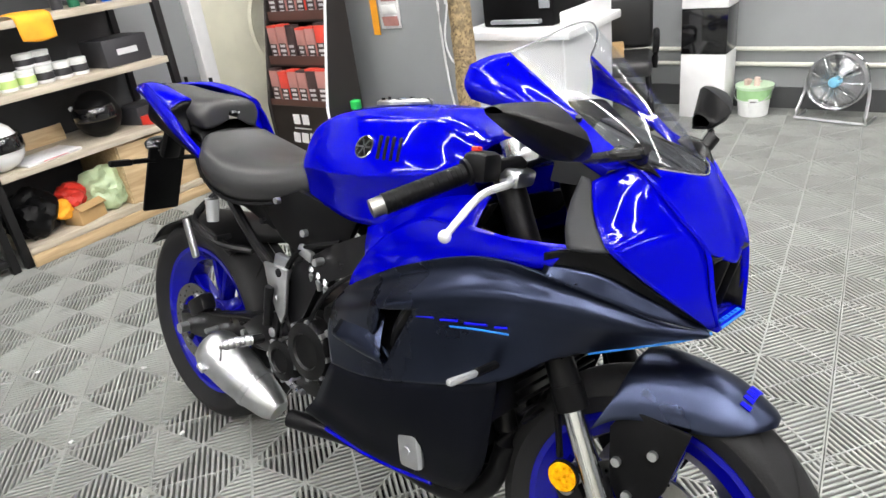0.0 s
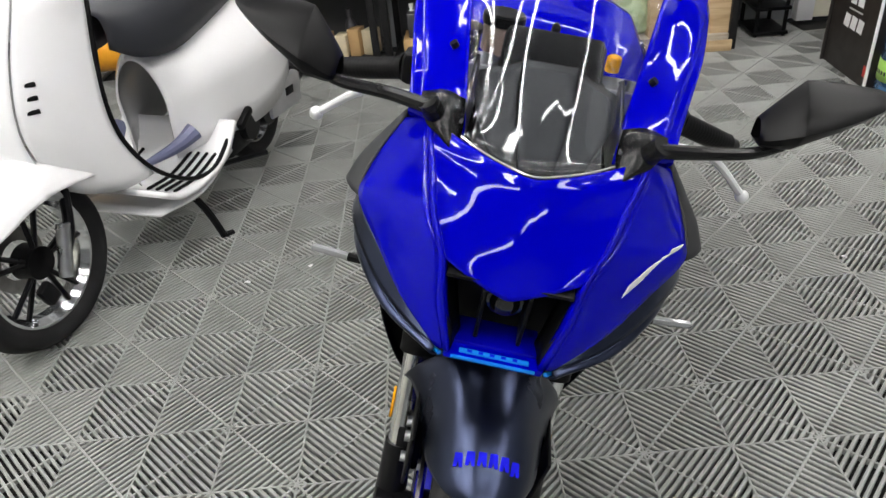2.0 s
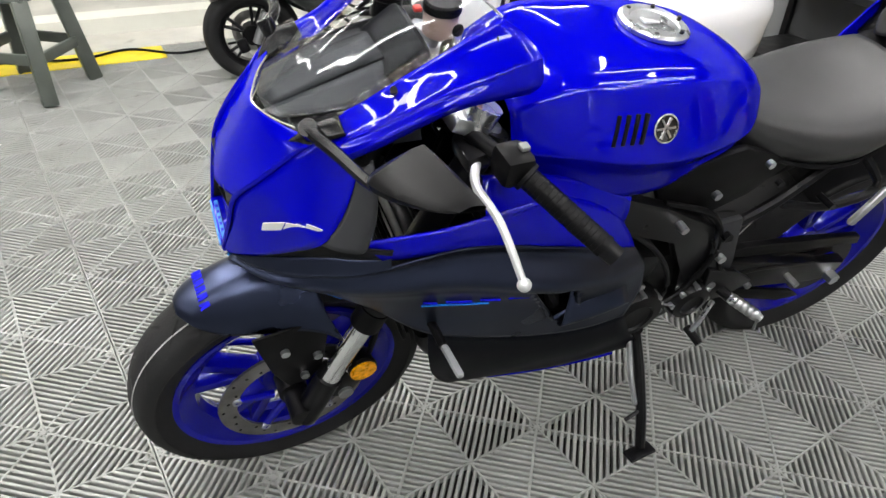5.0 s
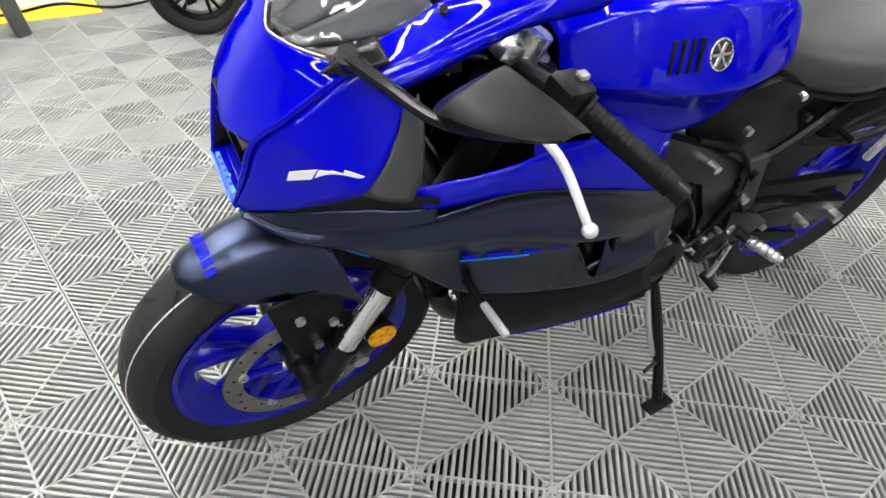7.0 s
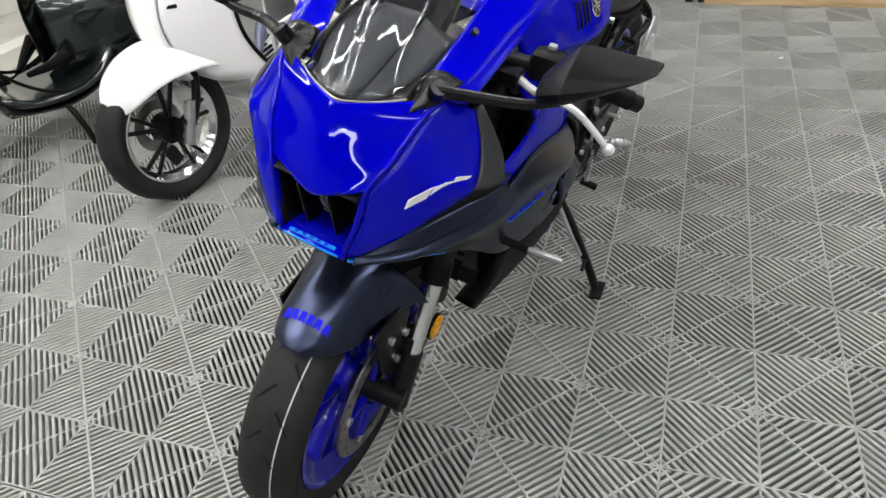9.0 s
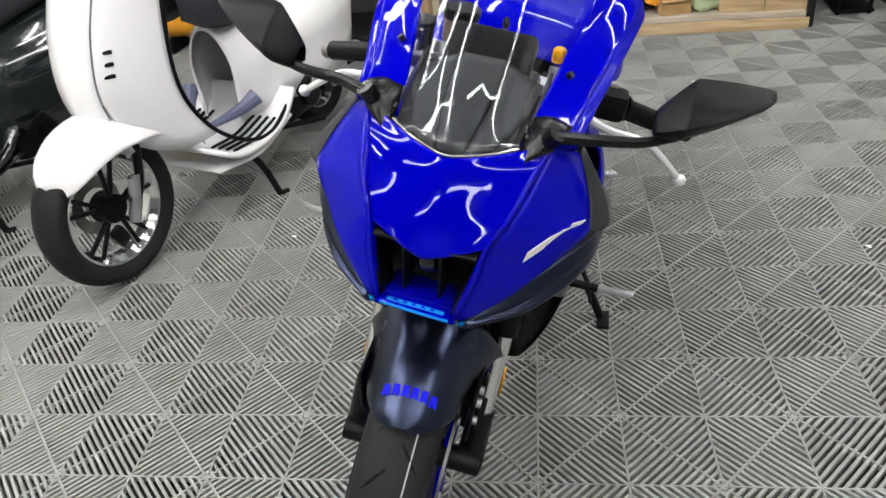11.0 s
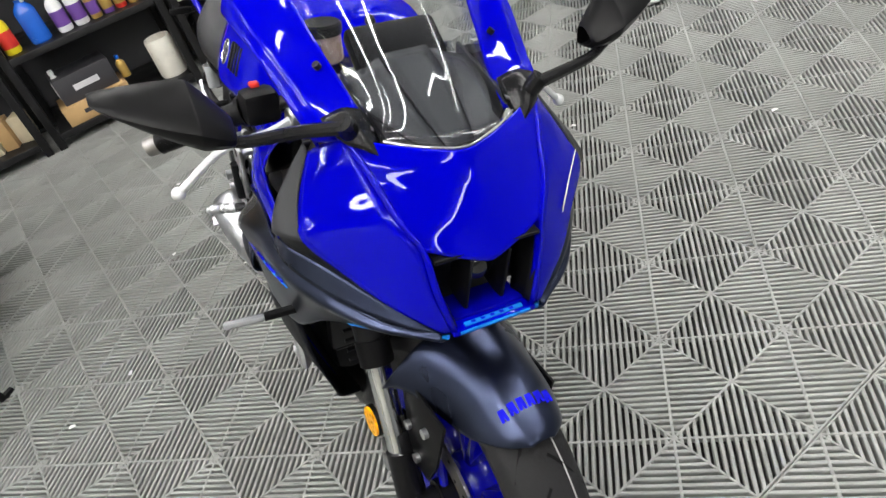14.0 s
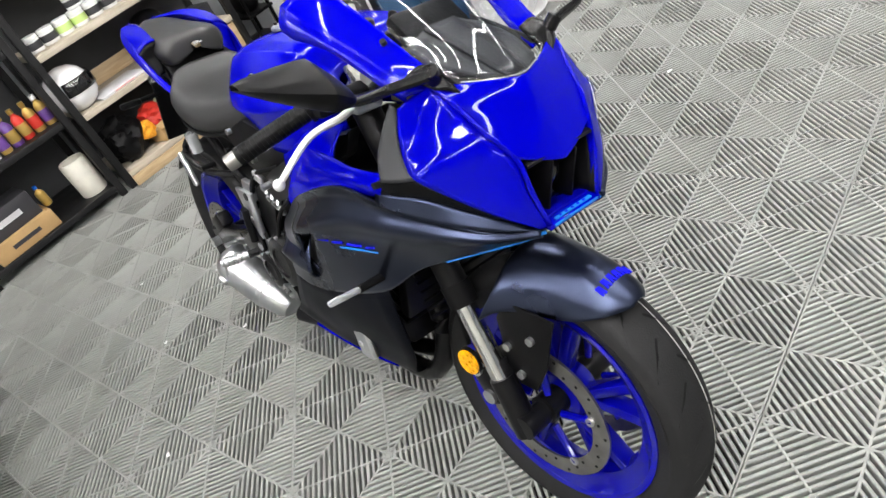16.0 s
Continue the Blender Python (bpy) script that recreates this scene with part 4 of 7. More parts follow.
# frame, engine, swingarm
engine = part("engine", box(mesh(), (-0.62, 0, 0.44), (0.42, 0.28, 0.30), (0, -12, 0), 0.03), ENGINE, bike, "black twin-cylinder engine block")
part("gearbox", box(mesh(), (-0.86, 0, 0.40), (0.26, 0.26, 0.26), (0, 0, 0), 0.04), ENGINE, engine)
part("cylinder_head", box(mesh(), (-0.56, 0, 0.66), (0.20, 0.25, 0.22), (0, 18, 0), 0.02), ENGINE, engine)
for k in range(5):
    part("radiator_fin", box(mesh(), (-0.40, 0, 0.42 + 0.034 * k), (0.05, 0.27, 0.010), (0, 20, 0), 0.003), ENGINE, engine)
for s, r, x, z in ((-1, 0.074, -0.850, 0.436), (-1, 0.055, -0.95, 0.38), (1, 0.07, -0.80, 0.40), (1, 0.05, -0.95, 0.40)):
    bm = mesh()
    lathe(bm, [(r, 0.0), (r, 0.03), (r * 0.92, 0.042), (r * 0.6, 0.046), (r * 0.55, 0.04), (0, 0.04)], 32, pose(x, s * 0.135, z, -s * 90, 0, 0))
    cov = part("engine_cover", bm, ENGINE, engine)
    for k in range(8):
        t = 2 * math.pi * k / 8
        p = (x + r * 0.94 * math.cos(t), z + r * 0.94 * math.sin(t))
        part("cover_bolt", rod(mesh(), (p[0], s * 0.15, p[1]), (p[0], s * 0.176, p[1]), 0.007, seg=8), STEEL, cov)
bm = mesh()
box(bm, (-0.51, -0.180, 0.335), (0.062, 0.024, 0.085), (0, -10, -4), 0.012)
slid = part("crash_pad", bm, STEEL, bike, "silver rounded engine guard pad")
part("pad_bolt", rod(mesh(), (-0.51, -0.190, 0.335), (-0.51, -0.196, 0.335), 0.009, seg=12), STEEL, slid)
for s in (1, -1):
    bm = mesh()
    prism(bm, [(-0.40, 0.80), (-0.36, 0.86), (-0.55, 0.80), (-0.78, 0.70), (-0.93, 0.62), (-0.98, 0.50), (-0.99, 0.36), (-0.93, 0.34), (-0.90, 0.50), (-0.84, 0.60), (-0.62, 0.69)], 0.028,
          pose(0, s * 0.135 + 0.014, 0, 90, 0, 0), 0.006)
    part("frame_beam", bm, BLACK_METAL, bike, "black frame beam")
    bm = mesh()
    prism(bm, [(-0.74, 0.755), (-0.95, 0.79), (-1.10, 0.735), (-1.02, 0.66), (-0.92, 0.62), (-0.80, 0.66)], 0.02, pose(0, s * 0.105 + 0.01, 0, 90, 0, 0), 0.006)
    part("side_cover", bm, BLACK, bike, "black side cover below the seat")
    bm = mesh()
    prism(bm, [(-0.93, 0.635), (-0.985, 0.64), (-1.03, 0.50), (-1.05, 0.41), (-0.99, 0.40), (-0.965, 0.50)], 0.016, pose(0, s * 0.150 + 0.008, 0, 90, 0, 0), 0.005)
    # the right plate's pale steel copies light caught by a shiny black surface
    part("heel_plate", bm, GREY_SATIN if s > 0 else STEEL, bike, "heel guard plate")
    bm = mesh()
    tube(bm, [(-0.93, 0.08 * s, 0.74), (-1.10, 0.10 * s, 0.735), (-1.32, 0.10 * s, 0.80), (-1.55, 0.06 * s, 0.87)], 0.013, 4, 8)
    tube(bm, [(-0.99, 0.10 * s, 0.52), (-1.12, 0.115 * s, 0.62), (-1.28, 0.11 * s, 0.76)], 0.013, 4, 8)
    part("subframe_rail", bm, BLACK_METAL, bike)
    bm = mesh()
    prism(bm, [(-0.94, 0.44), (-0.94, 0.36), (-1.15, 0.345), (-1.42, 0.285), (-1.50, 0.285), (-1.51, 0.345), (-1.42, 0.352), (-1.20, 0.42), (-1.05, 0.46)], 0.032, pose(0, s * 0.118 + 0.016, 0, 90, 0, 0), 0.008)
    sw = part("swingarm_side", bm, BLACK_METAL, bike, "black swingarm")
    part("axle_nut", rod(mesh(), (RX, s * 0.13, RZ), (RX, s * 0.16, RZ), 0.017, seg=6), STEEL, sw)
    # foot pegs
    bm = mesh()
    rod(bm, (-1.03, s * 0.155, 0.412), (-1.04, s * 0.195, 0.412), 0.012, seg=10)
    peg = part("foot_peg", bm, BLACK_METAL, bike, "silver ribbed foot peg")
    bm = mesh()
    rod(bm, (-1.04, s * 0.19, 0.412), (-1.08, s * 0.262, 0.405), 0.0125, 0.009, seg=10)
    for k in range(5):
        f = 0.15 + 0.16 * k
        c = Vector((-1.04, s * 0.19, 0.412)).lerp(Vector((-1.08, s * 0.262, 0.405)), f)
        ball(bm, c[:], 0.0145, 10, 6)
    rod(bm, (-1.078, s * 0.256, 0.402), (-1.084, s * 0.258, 0.362), 0.003, seg=6)
    part("peg_bar", bm, ALU, peg)
    # pillion heel bar
    bm = mesh()
    box(bm, (-1.345, s * 0.172, 0.606), (0.026, 0.014, 0.11), (0, -24, 0), 0.006)
    part("pillion_peg", bm, STEEL, bike, "silver folded pillion peg")
    bm = mesh()
    tube(bm, [(-1.15, s * 0.11, 0.60), (-1.24, s * 0.15, 0.61), (-1.335, s * 0.164, 0.66), (-1.26, s * 0.12, 0.75)], 0.010, 4, 8)
    part("peg_hanger", bm, BLACK_METAL, bike)
# gear lever, brake pedal, stand
bm = mesh()
tube(bm, [(-1.02, 0.175, 0.385), (-1.00, 0.186, 0.335), (-0.985, 0.19, 0.305)], 0.006, 3, 8)
tube(bm, [(-0.86, 0.165, 0.42), (-0.98, 0.17, 0.37)], 0.005, 2, 8)
gear = part("gear_lever", bm, ALU, bike, "silver gear lever with a rubber tip")
part("lever_tip", rod(mesh(), (-0.985, 0.175, 0.300), (-0.992, 0.222, 0.292), 0.010, seg=10), BLACK, gear)
bm = mesh()
tube(bm, [(-1.02, -0.16, 0.37), (-0.93, -0.17, 0.33), (-0.86, -0.18, 0.33)], 0.007, 3, 8)
part("brake_pedal", bm, ALU, bike, "silver brake pedal")
bm = mesh()
tube(bm, [(-0.835, 0.150, 0.345), (-0.845, 0.215, 0.25), (-0.848, 0.28, 0.15), (-0.842, 0.328, 0.078)], 0.0125, 4, 10)
rod(bm, (-0.85, 0.12, 0.345), (-0.82, 0.17, 0.345), 0.022, seg=14)
stand = part("side_stand", bm, BLACK_METAL, bike, "black side stand, folded out")
part("stand_tang", rod(mesh(), (-0.848, 0.275, 0.16), (-0.80, 0.285, 0.152), 0.005, seg=8), BLACK_METAL, stand)
bm = mesh()
box(bm, (-0.836, 0.338, 0.0735), (0.075, 0.036, 0.009), (13.3, 0, 6), 0.004)
part("stand_foot", bm, BLACK_METAL, stand)
bm = mesh()
tube(bm, [(-0.822, 0.16, 0.33), (-0.822, 0.22, 0.24), (-0.835, 0.262, 0.17)], 0.007, 4, 8)
part("stand_spring", bm, STEEL, stand)
# chain and sprockets
bm = mesh()
for z0, z1 in ((0.425, 0.385), (0.365, 0.25)):
    tube(bm, [(-0.92, 0.098, z0), (-1.2, 0.10, (z0 + z1) / 2), (-1.47, 0.10, z1)], 0.009, 4, 6)
part("drive_chain", bm, BLACK_METAL, bike, "dark drive chain")
bm = mesh()
lathe(bm, [(0.05, -0.004), (0.094, -0.004), (0.094, 0.004), (0.05, 0.004)], 44, pose(RX, 0.10, RZ, 90), close=True)
part("sprocket", bm, BLACK_METAL, bike)
bm = mesh()
rod(bm, (-1.02, -0.01, 0.46), (-1.10, -0.01, 0.66), 0.03, seg=18)
part("rear_shock", bm, BLACK_METAL, bike)
bm = mesh()
g = [[(RX + 0.33 * math.cos(radians(a)), y, RZ + (0.33 - abs(y) * 0.22) * math.sin(radians(a))) for y in (-0.10, -0.05, 0, 0.05, 0.10)] for a in (55, 75, 95, 120, 140)]
part("rear_hugger", loft(bm, g, 3, 3), BLACK, bike, "black rear hugger", solid=0.004)
bm = mesh()
tube(bm, [(-0.42, -0.05, 0.50), (-0.36, -0.06, 0.36), (-0.45, -0.07, 0.20), (-0.75, -0.08, 0.20), (-0.98, -0.13, 0.195)], 0.024, 5, 12)
pipe = part("exhaust_pipe", bm, BLACK_METAL, bike, "dark exhaust header pipe")
part("second_header", tube(mesh(), [(-0.42, 0.05, 0.50), (-0.36, 0.05, 0.36), (-0.45, 0.02, 0.21), (-0.62, -0.05, 0.20)], 0.022, 5, 12), BLACK_METAL, pipe)
rad = part("radiator", box(mesh(), (-0.325, 0, 0.565), (0.03, 0.30, 0.24), (0, 14, 0), 0.006), BLACK_METAL, bike, "black radiator behind the front wheel")
for k in range(12):
    part("cooling_fin", box(mesh(), (-0.307 - 0.005 * (k - 6) * 0.9, 0, 0.465 + 0.0185 * k), (0.006, 0.27, 0.004), (0, 14, 0)), BLACK_METAL, rad)
bm = mesh()
a, b = Vector((-1.015, -0.140, 0.205)), Vector((-1.255, -0.188, 0.335))
q = (b - a).to_track_quat("Z", "Y").to_matrix().to_4x4()
n = (b - a).length
lathe(bm, [(0.030, 0.0), (0.042, n * 0.08), (0.054, n * 0.3), (0.062, n * 0.55), (0.064, n * 0.8), (0.061, n * 0.9), (0.052, n * 0.97), (0.04, n), (0.03, n * 0.97), (0.03, n * 0.9)], 32, Matrix.Translation(a) @ q)
exh = part("exhaust_muffler", bm, STEEL, bike, "silver stubby exhaust silencer")
bm = mesh()
lathe(bm, [(0.053, n * 0.30), (0.0565, n * 0.31), (0.0590, n * 0.36), (0.0565, n * 0.37)], 32, Matrix.Translation(a) @ q, close=True)
box(bm, (-1.20, -0.238, 0.30), (0.03, 0.03, 0.012), (0, 24, 0), 0.003)
part("muffler_clamp", bm, STEEL, exh)

# small parts round the frame, the swingarm and the engine sides
for sd in (1, -1):
    for k, (x, z, r) in enumerate(((-0.955, 0.60, 0.011), (-0.975, 0.53, 0.010), (-0.99, 0.44, 0.012), (-0.93, 0.40, 0.010), (-0.82, 0.655, 0.009), (-0.90, 0.70, 0.009), (-1.06, 0.70, 0.008), (-1.00, 0.76, 0.008),
                                   (-0.78, 0.50, 0.009), (-0.72, 0.56, 0.008), (-1.12, 0.40, 0.008), (-1.30, 0.35, 0.008), (-1.22, 0.63, 0.008))):
        part("frame_bolt", rod(mesh(), (x, sd * 0.13, z), (x, sd * (0.172 if z < 0.66 else 0.142), z), r, seg=10), STEEL if k % 3 else BLACK_METAL, bike)
    part("rear_brake_line", tube(mesh(), [(-0.94, sd * 0.15, 0.58), (-1.02, sd * 0.165, 0.47), (-1.16, sd * 0.15, 0.43), (-1.38, sd * 0.13, 0.37)], 0.005, 5, 8), BLACK, bike)
    part("wiring_loom", tube(mesh(), [(-0.78, sd * 0.13, 0.70), (-0.90, sd * 0.15, 0.66), (-0.96, sd * 0.155, 0.56), (-0.92, sd * 0.16, 0.44), (-0.84, sd * 0.165, 0.40)], 0.007, 5, 8), BLACK, bike)
    part("overflow_hose", tube(mesh(), [(-0.70, sd * 0.14, 0.66), (-0.80, sd * 0.16, 0.58), (-0.86, sd * 0.165, 0.46), (-0.80, sd * 0.16, 0.33)], 0.0055, 5, 8), BLACK_METAL, bike)
    part("hanger_bracket", prism(mesh(), [(-0.96, 0.50), (-1.05, 0.47), (-1.12, 0.42), (-1.07, 0.385), (-0.99, 0.38)], 0.012, pose(0, sd * 0.163 + 0.006, 0, 90, 0, 0), 0.003), BLACK_METAL, bike)
part("chain_guard", prism(mesh(), [(-1.02, 0.47), (-1.12, 0.455), (-1.40, 0.415), (-1.52, 0.395), (-1.51, 0.425), (-1.30, 0.46), (-1.10, 0.49)], 0.02, pose(0, 0.125, 0, 90, 0, 0), 0.004), BLACK, bike, "black chain guard")
part("lower_chain_guard", prism(mesh(), [(-1.06, 0.36), (-1.40, 0.24), (-1.44, 0.21), (-1.36, 0.215), (-1.05, 0.33)], 0.012, pose(0, 0.122, 0, 90, 0, 0), 0.003), BLACK, bike)
part("rear_caliper", box(mesh(), (-1.41, -0.118, 0.385), (0.09, 0.045, 0.05), (0, -30, 0), 0.010), BLACK_METAL, bike, "black rear brake caliper")
# pale plate shaped like the highlight on the black frame plate
part("frame_plate", prism(mesh(), [(-1.018, 0.614), (-0.925, 0.612), (-0.938, 0.500), (-0.955, 0.470), (-0.975, 0.505), (-1.004, 0.562)], 0.012, pose(0, -0.158, 0, 90, 0, 0) @ pose(0, 0, 0, 0, 0, 0), 0.004), STEEL, bike, "frame plate, pale to copy light on shiny black")
for k in range(3):
    part("coolant_hose", tube(mesh(), [(-0.872 + 0.024 * k, -0.128, 0.645 - 0.010 * k), (-0.858 + 0.024 * k, -0.150, 0.622 - 0.010 * k), (-0.866 + 0.024 * k, -0.140, 0.590 - 0.010 * k)], 0.0065, 4, 8), STEEL if k else ALU, bike)
part("regulator_box", box(mesh(), (-0.878, -0.148, 0.660), (0.050, 0.014, 0.026), (0, 18, 0), 0.005), STEEL, bike, "small silver box")
part("master_cylinder", rod(mesh(), (-1.00, -0.175, 0.46), (-0.985, -0.175, 0.56), 0.012, seg=12), BLACK_METAL, bike)
part("fluid_cup", lathe(mesh(), [(0.018, 0), (0.02, 0.03), (0.021, 0.032), (0.021, 0.038)], 18, pose(-1.265, -0.150, 0.665) @ Matrix.Diagonal((0.9, 0.9, 1.55, 1))), LENS, bike, "small clear fluid cup")

# bars and cockpit
for s in (1, -1):
    lift = 0.0
    a, b = Vector((-0.385, s * 0.212, 0.912 + lift)), Vector((-0.460, s * 0.326, 0.862 + lift))
    d = (b - a).normalized()
    bar = part("handlebar", rod(mesh(), (-0.335, s * 0.115, 0.93 + lift), a, 0.0125, seg=14), BLACK_METAL, bike, "clip-on handlebar")
    prof = [(0.023, -0.006), (0.023, 0.0), (0.017, 0.002)]
    n = (b - a).length
    for k in range(16):
        z0 = 0.006 + (n - 0.012) * k / 16
        prof += [(0.0175, z0), (0.0175, z0 + 0.0045), (0.0168, z0 + 0.005), (0.0168, z0 + 0.0058)]
    prof += [(0.018, n)]
    bm = lathe(mesh(), prof, 18, Matrix.Translation(a) @ d.to_track_quat("Z", "Y").to_matrix().to_4x4())
    part("grip", bm, BLACK, bar, "ribbed black rubber grip")
    part("bar_end", rod(mesh(), b, b + d * 0.022, 0.0155, seg=16), DISC if s < 0 else BLACK_METAL, bar)
    bm = mesh()
    box(bm, (a - d * 0.03)[:], (0.05, 0.055, 0.05), (0, 0, 0), 0.012)
    sw = part("switch_box", bm, BLACK, bar)
    bm = mesh()
    box(bm, (a - d * 0.03 + Vector((-0.012, 0, 0.028)))[:], (0.014, 0.014, 0.008), (0, 0, 0), 0.002)
    part("switch_button", bm, material("red_button" if s < 0 else "grey_button", (0.6, 0.03, 0.02) if s < 0 else (0.2, 0.2, 0.2), 0.4), sw)
    tip = Vector((-0.331, s * 0.332, 0.834))
    piv = Vector((-0.335, s * 0.150, 0.905 + lift))
    bm = mesh()
    tube(bm, [piv, piv.lerp(tip, 0.25) + Vector((0.022, 0, 0.014)), piv.lerp(tip, 0.62) + Vector((0.014, 0, 0.028)), tip], 0.0074, 6, 8, 0.0058)
    ball(bm, tip[:], 0.0105, 14, 10)
    part("hand_lever", bm, LEVER, bar, "silver hand lever with a ball end")
    bm = mesh()
    box(bm, (piv + Vector((0.0, -s * 0.02, 0.0)))[:], (0.04, 0.06, 0.03), (0, 10, 0), 0.008)
    part("lever_mount", bm, BLACK_METAL if s > 0 else ALU, bar)
bm = mesh()
box(bm, (-0.345, 0, 0.935), (0.09, 0.25, 0.03), (0, -RAKE, 0), 0.01)
for s in (1, -1):
    rod(bm, (-0.345, s * 0.104, 0.92), (-0.362, s * 0.104, 0.965), 0.027, seg=20)
clamp = part("top_yoke", bm, ALU, bike, "silver top fork yoke")
bm = mesh()
rod(bm, (-0.35, 0, 0.95), (-0.362, 0, 0.98), 0.02, seg=18)
part("ignition_lock", bm, BLACK, clamp)
bm = mesh()
lathe(bm, [(0.022, 0), (0.025, 0.004), (0.025, 0.034), (0.027, 0.036), (0.027, 0.044), (0.0, 0.046)], 24, pose(-0.30, -0.135, 0.975))
part("brake_reservoir", bm, BLACK, bike, "brake fluid reservoir")
# inner cowl under the screen and the dash
inner = part("inner_cowl", box(mesh(), (-0.20, 0, 0.935), (0.20, 0.16, 0.05), (0, 14, 0), 0.01), GREY_SATIN, bike, "dark grey cover below the screen")
for y0, y1, dz in ((-0.034, 0.034, 0.004), (-0.090, -0.037, 0.0), (0.037, 0.090, 0.0)):
    ya, yb = (y0, y1) if y0 + y1 >= 0 else (y1, y0)
    e = 0.0 if dz else 0.022
    g = [[(-0.068, ya * 0.55, 0.931 + dz * 0.5), (-0.072 - e * 0.5, yb * 0.62, 0.934 + (0.0 if dz else 0.010))],
         [(-0.160, ya * 0.95, 0.976 + dz), (-0.165, yb * 0.95, 0.976 + dz - e * 0.5)],
         [(-0.232, ya, 1.003 + dz), (-0.236, yb, 1.003 + dz - e)]]
    part("cover_panel", loft(mesh(), g, 4, 4), GREY_SATIN, inner, solid=0.005)
for s in (1, -1):
    bm = mesh()
    prism(bm, [(-0.115, 0.958), (-0.265, 0.995), (-0.28, 0.905), (-0.15, 0.905)], 0.006, pose(0, s * 0.096 + 0.003, 0, 90, 0, 0), 0.002)
    part("cover_side", bm, GREY_SATIN, inner)
bm = mesh()
box(bm, (-0.262, 0, 1.006), (0.03, 0.135, 0.075), (0, -52, 0), 0.012)
dash = part("dash", bm, BLACK, bike, "black instrument panel")
bm = mesh()
box(bm, (-0.272, 0, 1.014), (0.004, 0.105, 0.052), (0, -52, 0), 0.001)
part("dash_glass", bm, BLACK_GLOSS, dash)
bm = mesh()
lathe(bm, [(0.010, 0), (0.011, 0.003), (0.011, 0.020), (0.008, 0.023)], 18, pose(-0.37, 0.092, 0.971))
part("amber_cap", bm, AMBER, bike, "amber plastic cap")
cup = part("fluid_reservoir", lathe(mesh(), [(0.024, 0), (0.028, 0.004), (0.028, 0.036), (0.026, 0.04)], 24, pose(-0.365, -0.075, 0.970)), material("milky_plastic", (0.34, 0.25, 0.21), 0.3), bike, "milky brake fluid cup")
part("cup_lid", lathe(mesh(), [(0.030, 0), (0.031, 0.004), (0.031, 0.014), (0.028, 0.017)], 24, pose(-0.365, -0.075, 1.011)), BLACK, cup)
key = part("key_switch", lathe(mesh(), [(0.022, 0), (0.024, 0.004), (0.022, 0.02), (0.014, 0.024)], 20, pose(-0.36, 0, 0.972)), BLACK, bike)
part("key_blade", box(mesh(), (-0.36, 0, 1.004), (0.014, 0.005, 0.022), (0, 0, 20), 0.002), ALU, key)
part("key_head", ball(mesh(), (-0.36, 0, 1.018), (0.011, 0.006, 0.010), 12, 8, (0, 0, 20)), BLACK, key)

# the front end is turned a little to the left
axis = Vector((FX - 0.062, 0, FZ))
steer = Matrix.Translation(axis) @ Matrix.Rotation(radians(4.0), 4, up) @ Matrix.Translation(-axis)
for ob in list(bike.children):
    if ob.name.split(".")[0] in ("front_wheel", "fork_leg", "brake_caliper", "reflector", "brake_hose", "front_mudguard", "handlebar", "top_yoke", "brake_reservoir"):
        ob.matrix_basis = steer @ ob.matrix_basis

# ---------- scooters ----------
def colour(name, c, rough=0.4, **k):
    return bpy.data.materials.get(name) or material(name, c, rough, **k)


SEAT_DARK = colour("dark_blue_black_vinyl", (0.02, 0.022, 0.028), 0.5, bump=0.2, fine=300)
SCOOTER_BLACK = colour("dark_green_black_gloss", (0.008, 0.012, 0.012), 0.15, coat=0.8)
FENDER_GREY = colour("metallic_grey", (0.12, 0.125, 0.14), 0.3, metal=0.6)


def scooter_wheel(root, x, r, w, rim):
    flip = pose(x, 0, r, 90)
    h = w / 2
    k = r - 0.078
    prof = [(k, -h * 0.6), (k + 0.03, -h), (r - 0.02, -h * 0.9), (r, 0), (r - 0.02, h * 0.9), (k + 0.03, h), (k, h * 0.6)]
    fine = [(p.x, p.y) for p in spline([(a, b, 0) for a, b in prof], 4)]
    wh = part("scooter_wheel", lathe(mesh(), fine, 52, flip, close=True), RUBBER, root, "small black scooter tyre")
    part("rim", lathe(mesh(), [(k - 0.004, -h * 0.66), (k + 0.006, -h * 0.66), (k + 0.006, h * 0.66), (k - 0.004, h * 0.66), (k - 0.022, h * 0.3), (k - 0.022, -h * 0.3)], 48, flip, close=True), rim, wh,
         "rim with a bright lip")
    for j in range(5):
        a = 2 * math.pi * j / 5 + 0.5
        for da in (-0.16, 0.16):
            bm = mesh()
            tube(bm, [(x + 0.03 * math.cos(a), h * 0.25, r + 0.03 * math.sin(a)), (x + (k - 0.015) * math.cos(a + da), h * 0.3, r + (k - 0.015) * math.sin(a + da))], 0.0085, 2, 6)
            part("rim_spoke", bm, BLACK_METAL, wh)
    part("hub", lathe(mesh(), [(0.05, -0.03), (0.055, 0.03), (0.03, 0.045)], 24, flip), ENGINE, wh)
    part("brake_disc", lathe(mesh(), [(0.06, 0.052), (0.10, 0.052), (0.10, 0.056), (0.06, 0.056)], 40, flip, close=True), DISC, wh)
    return wh


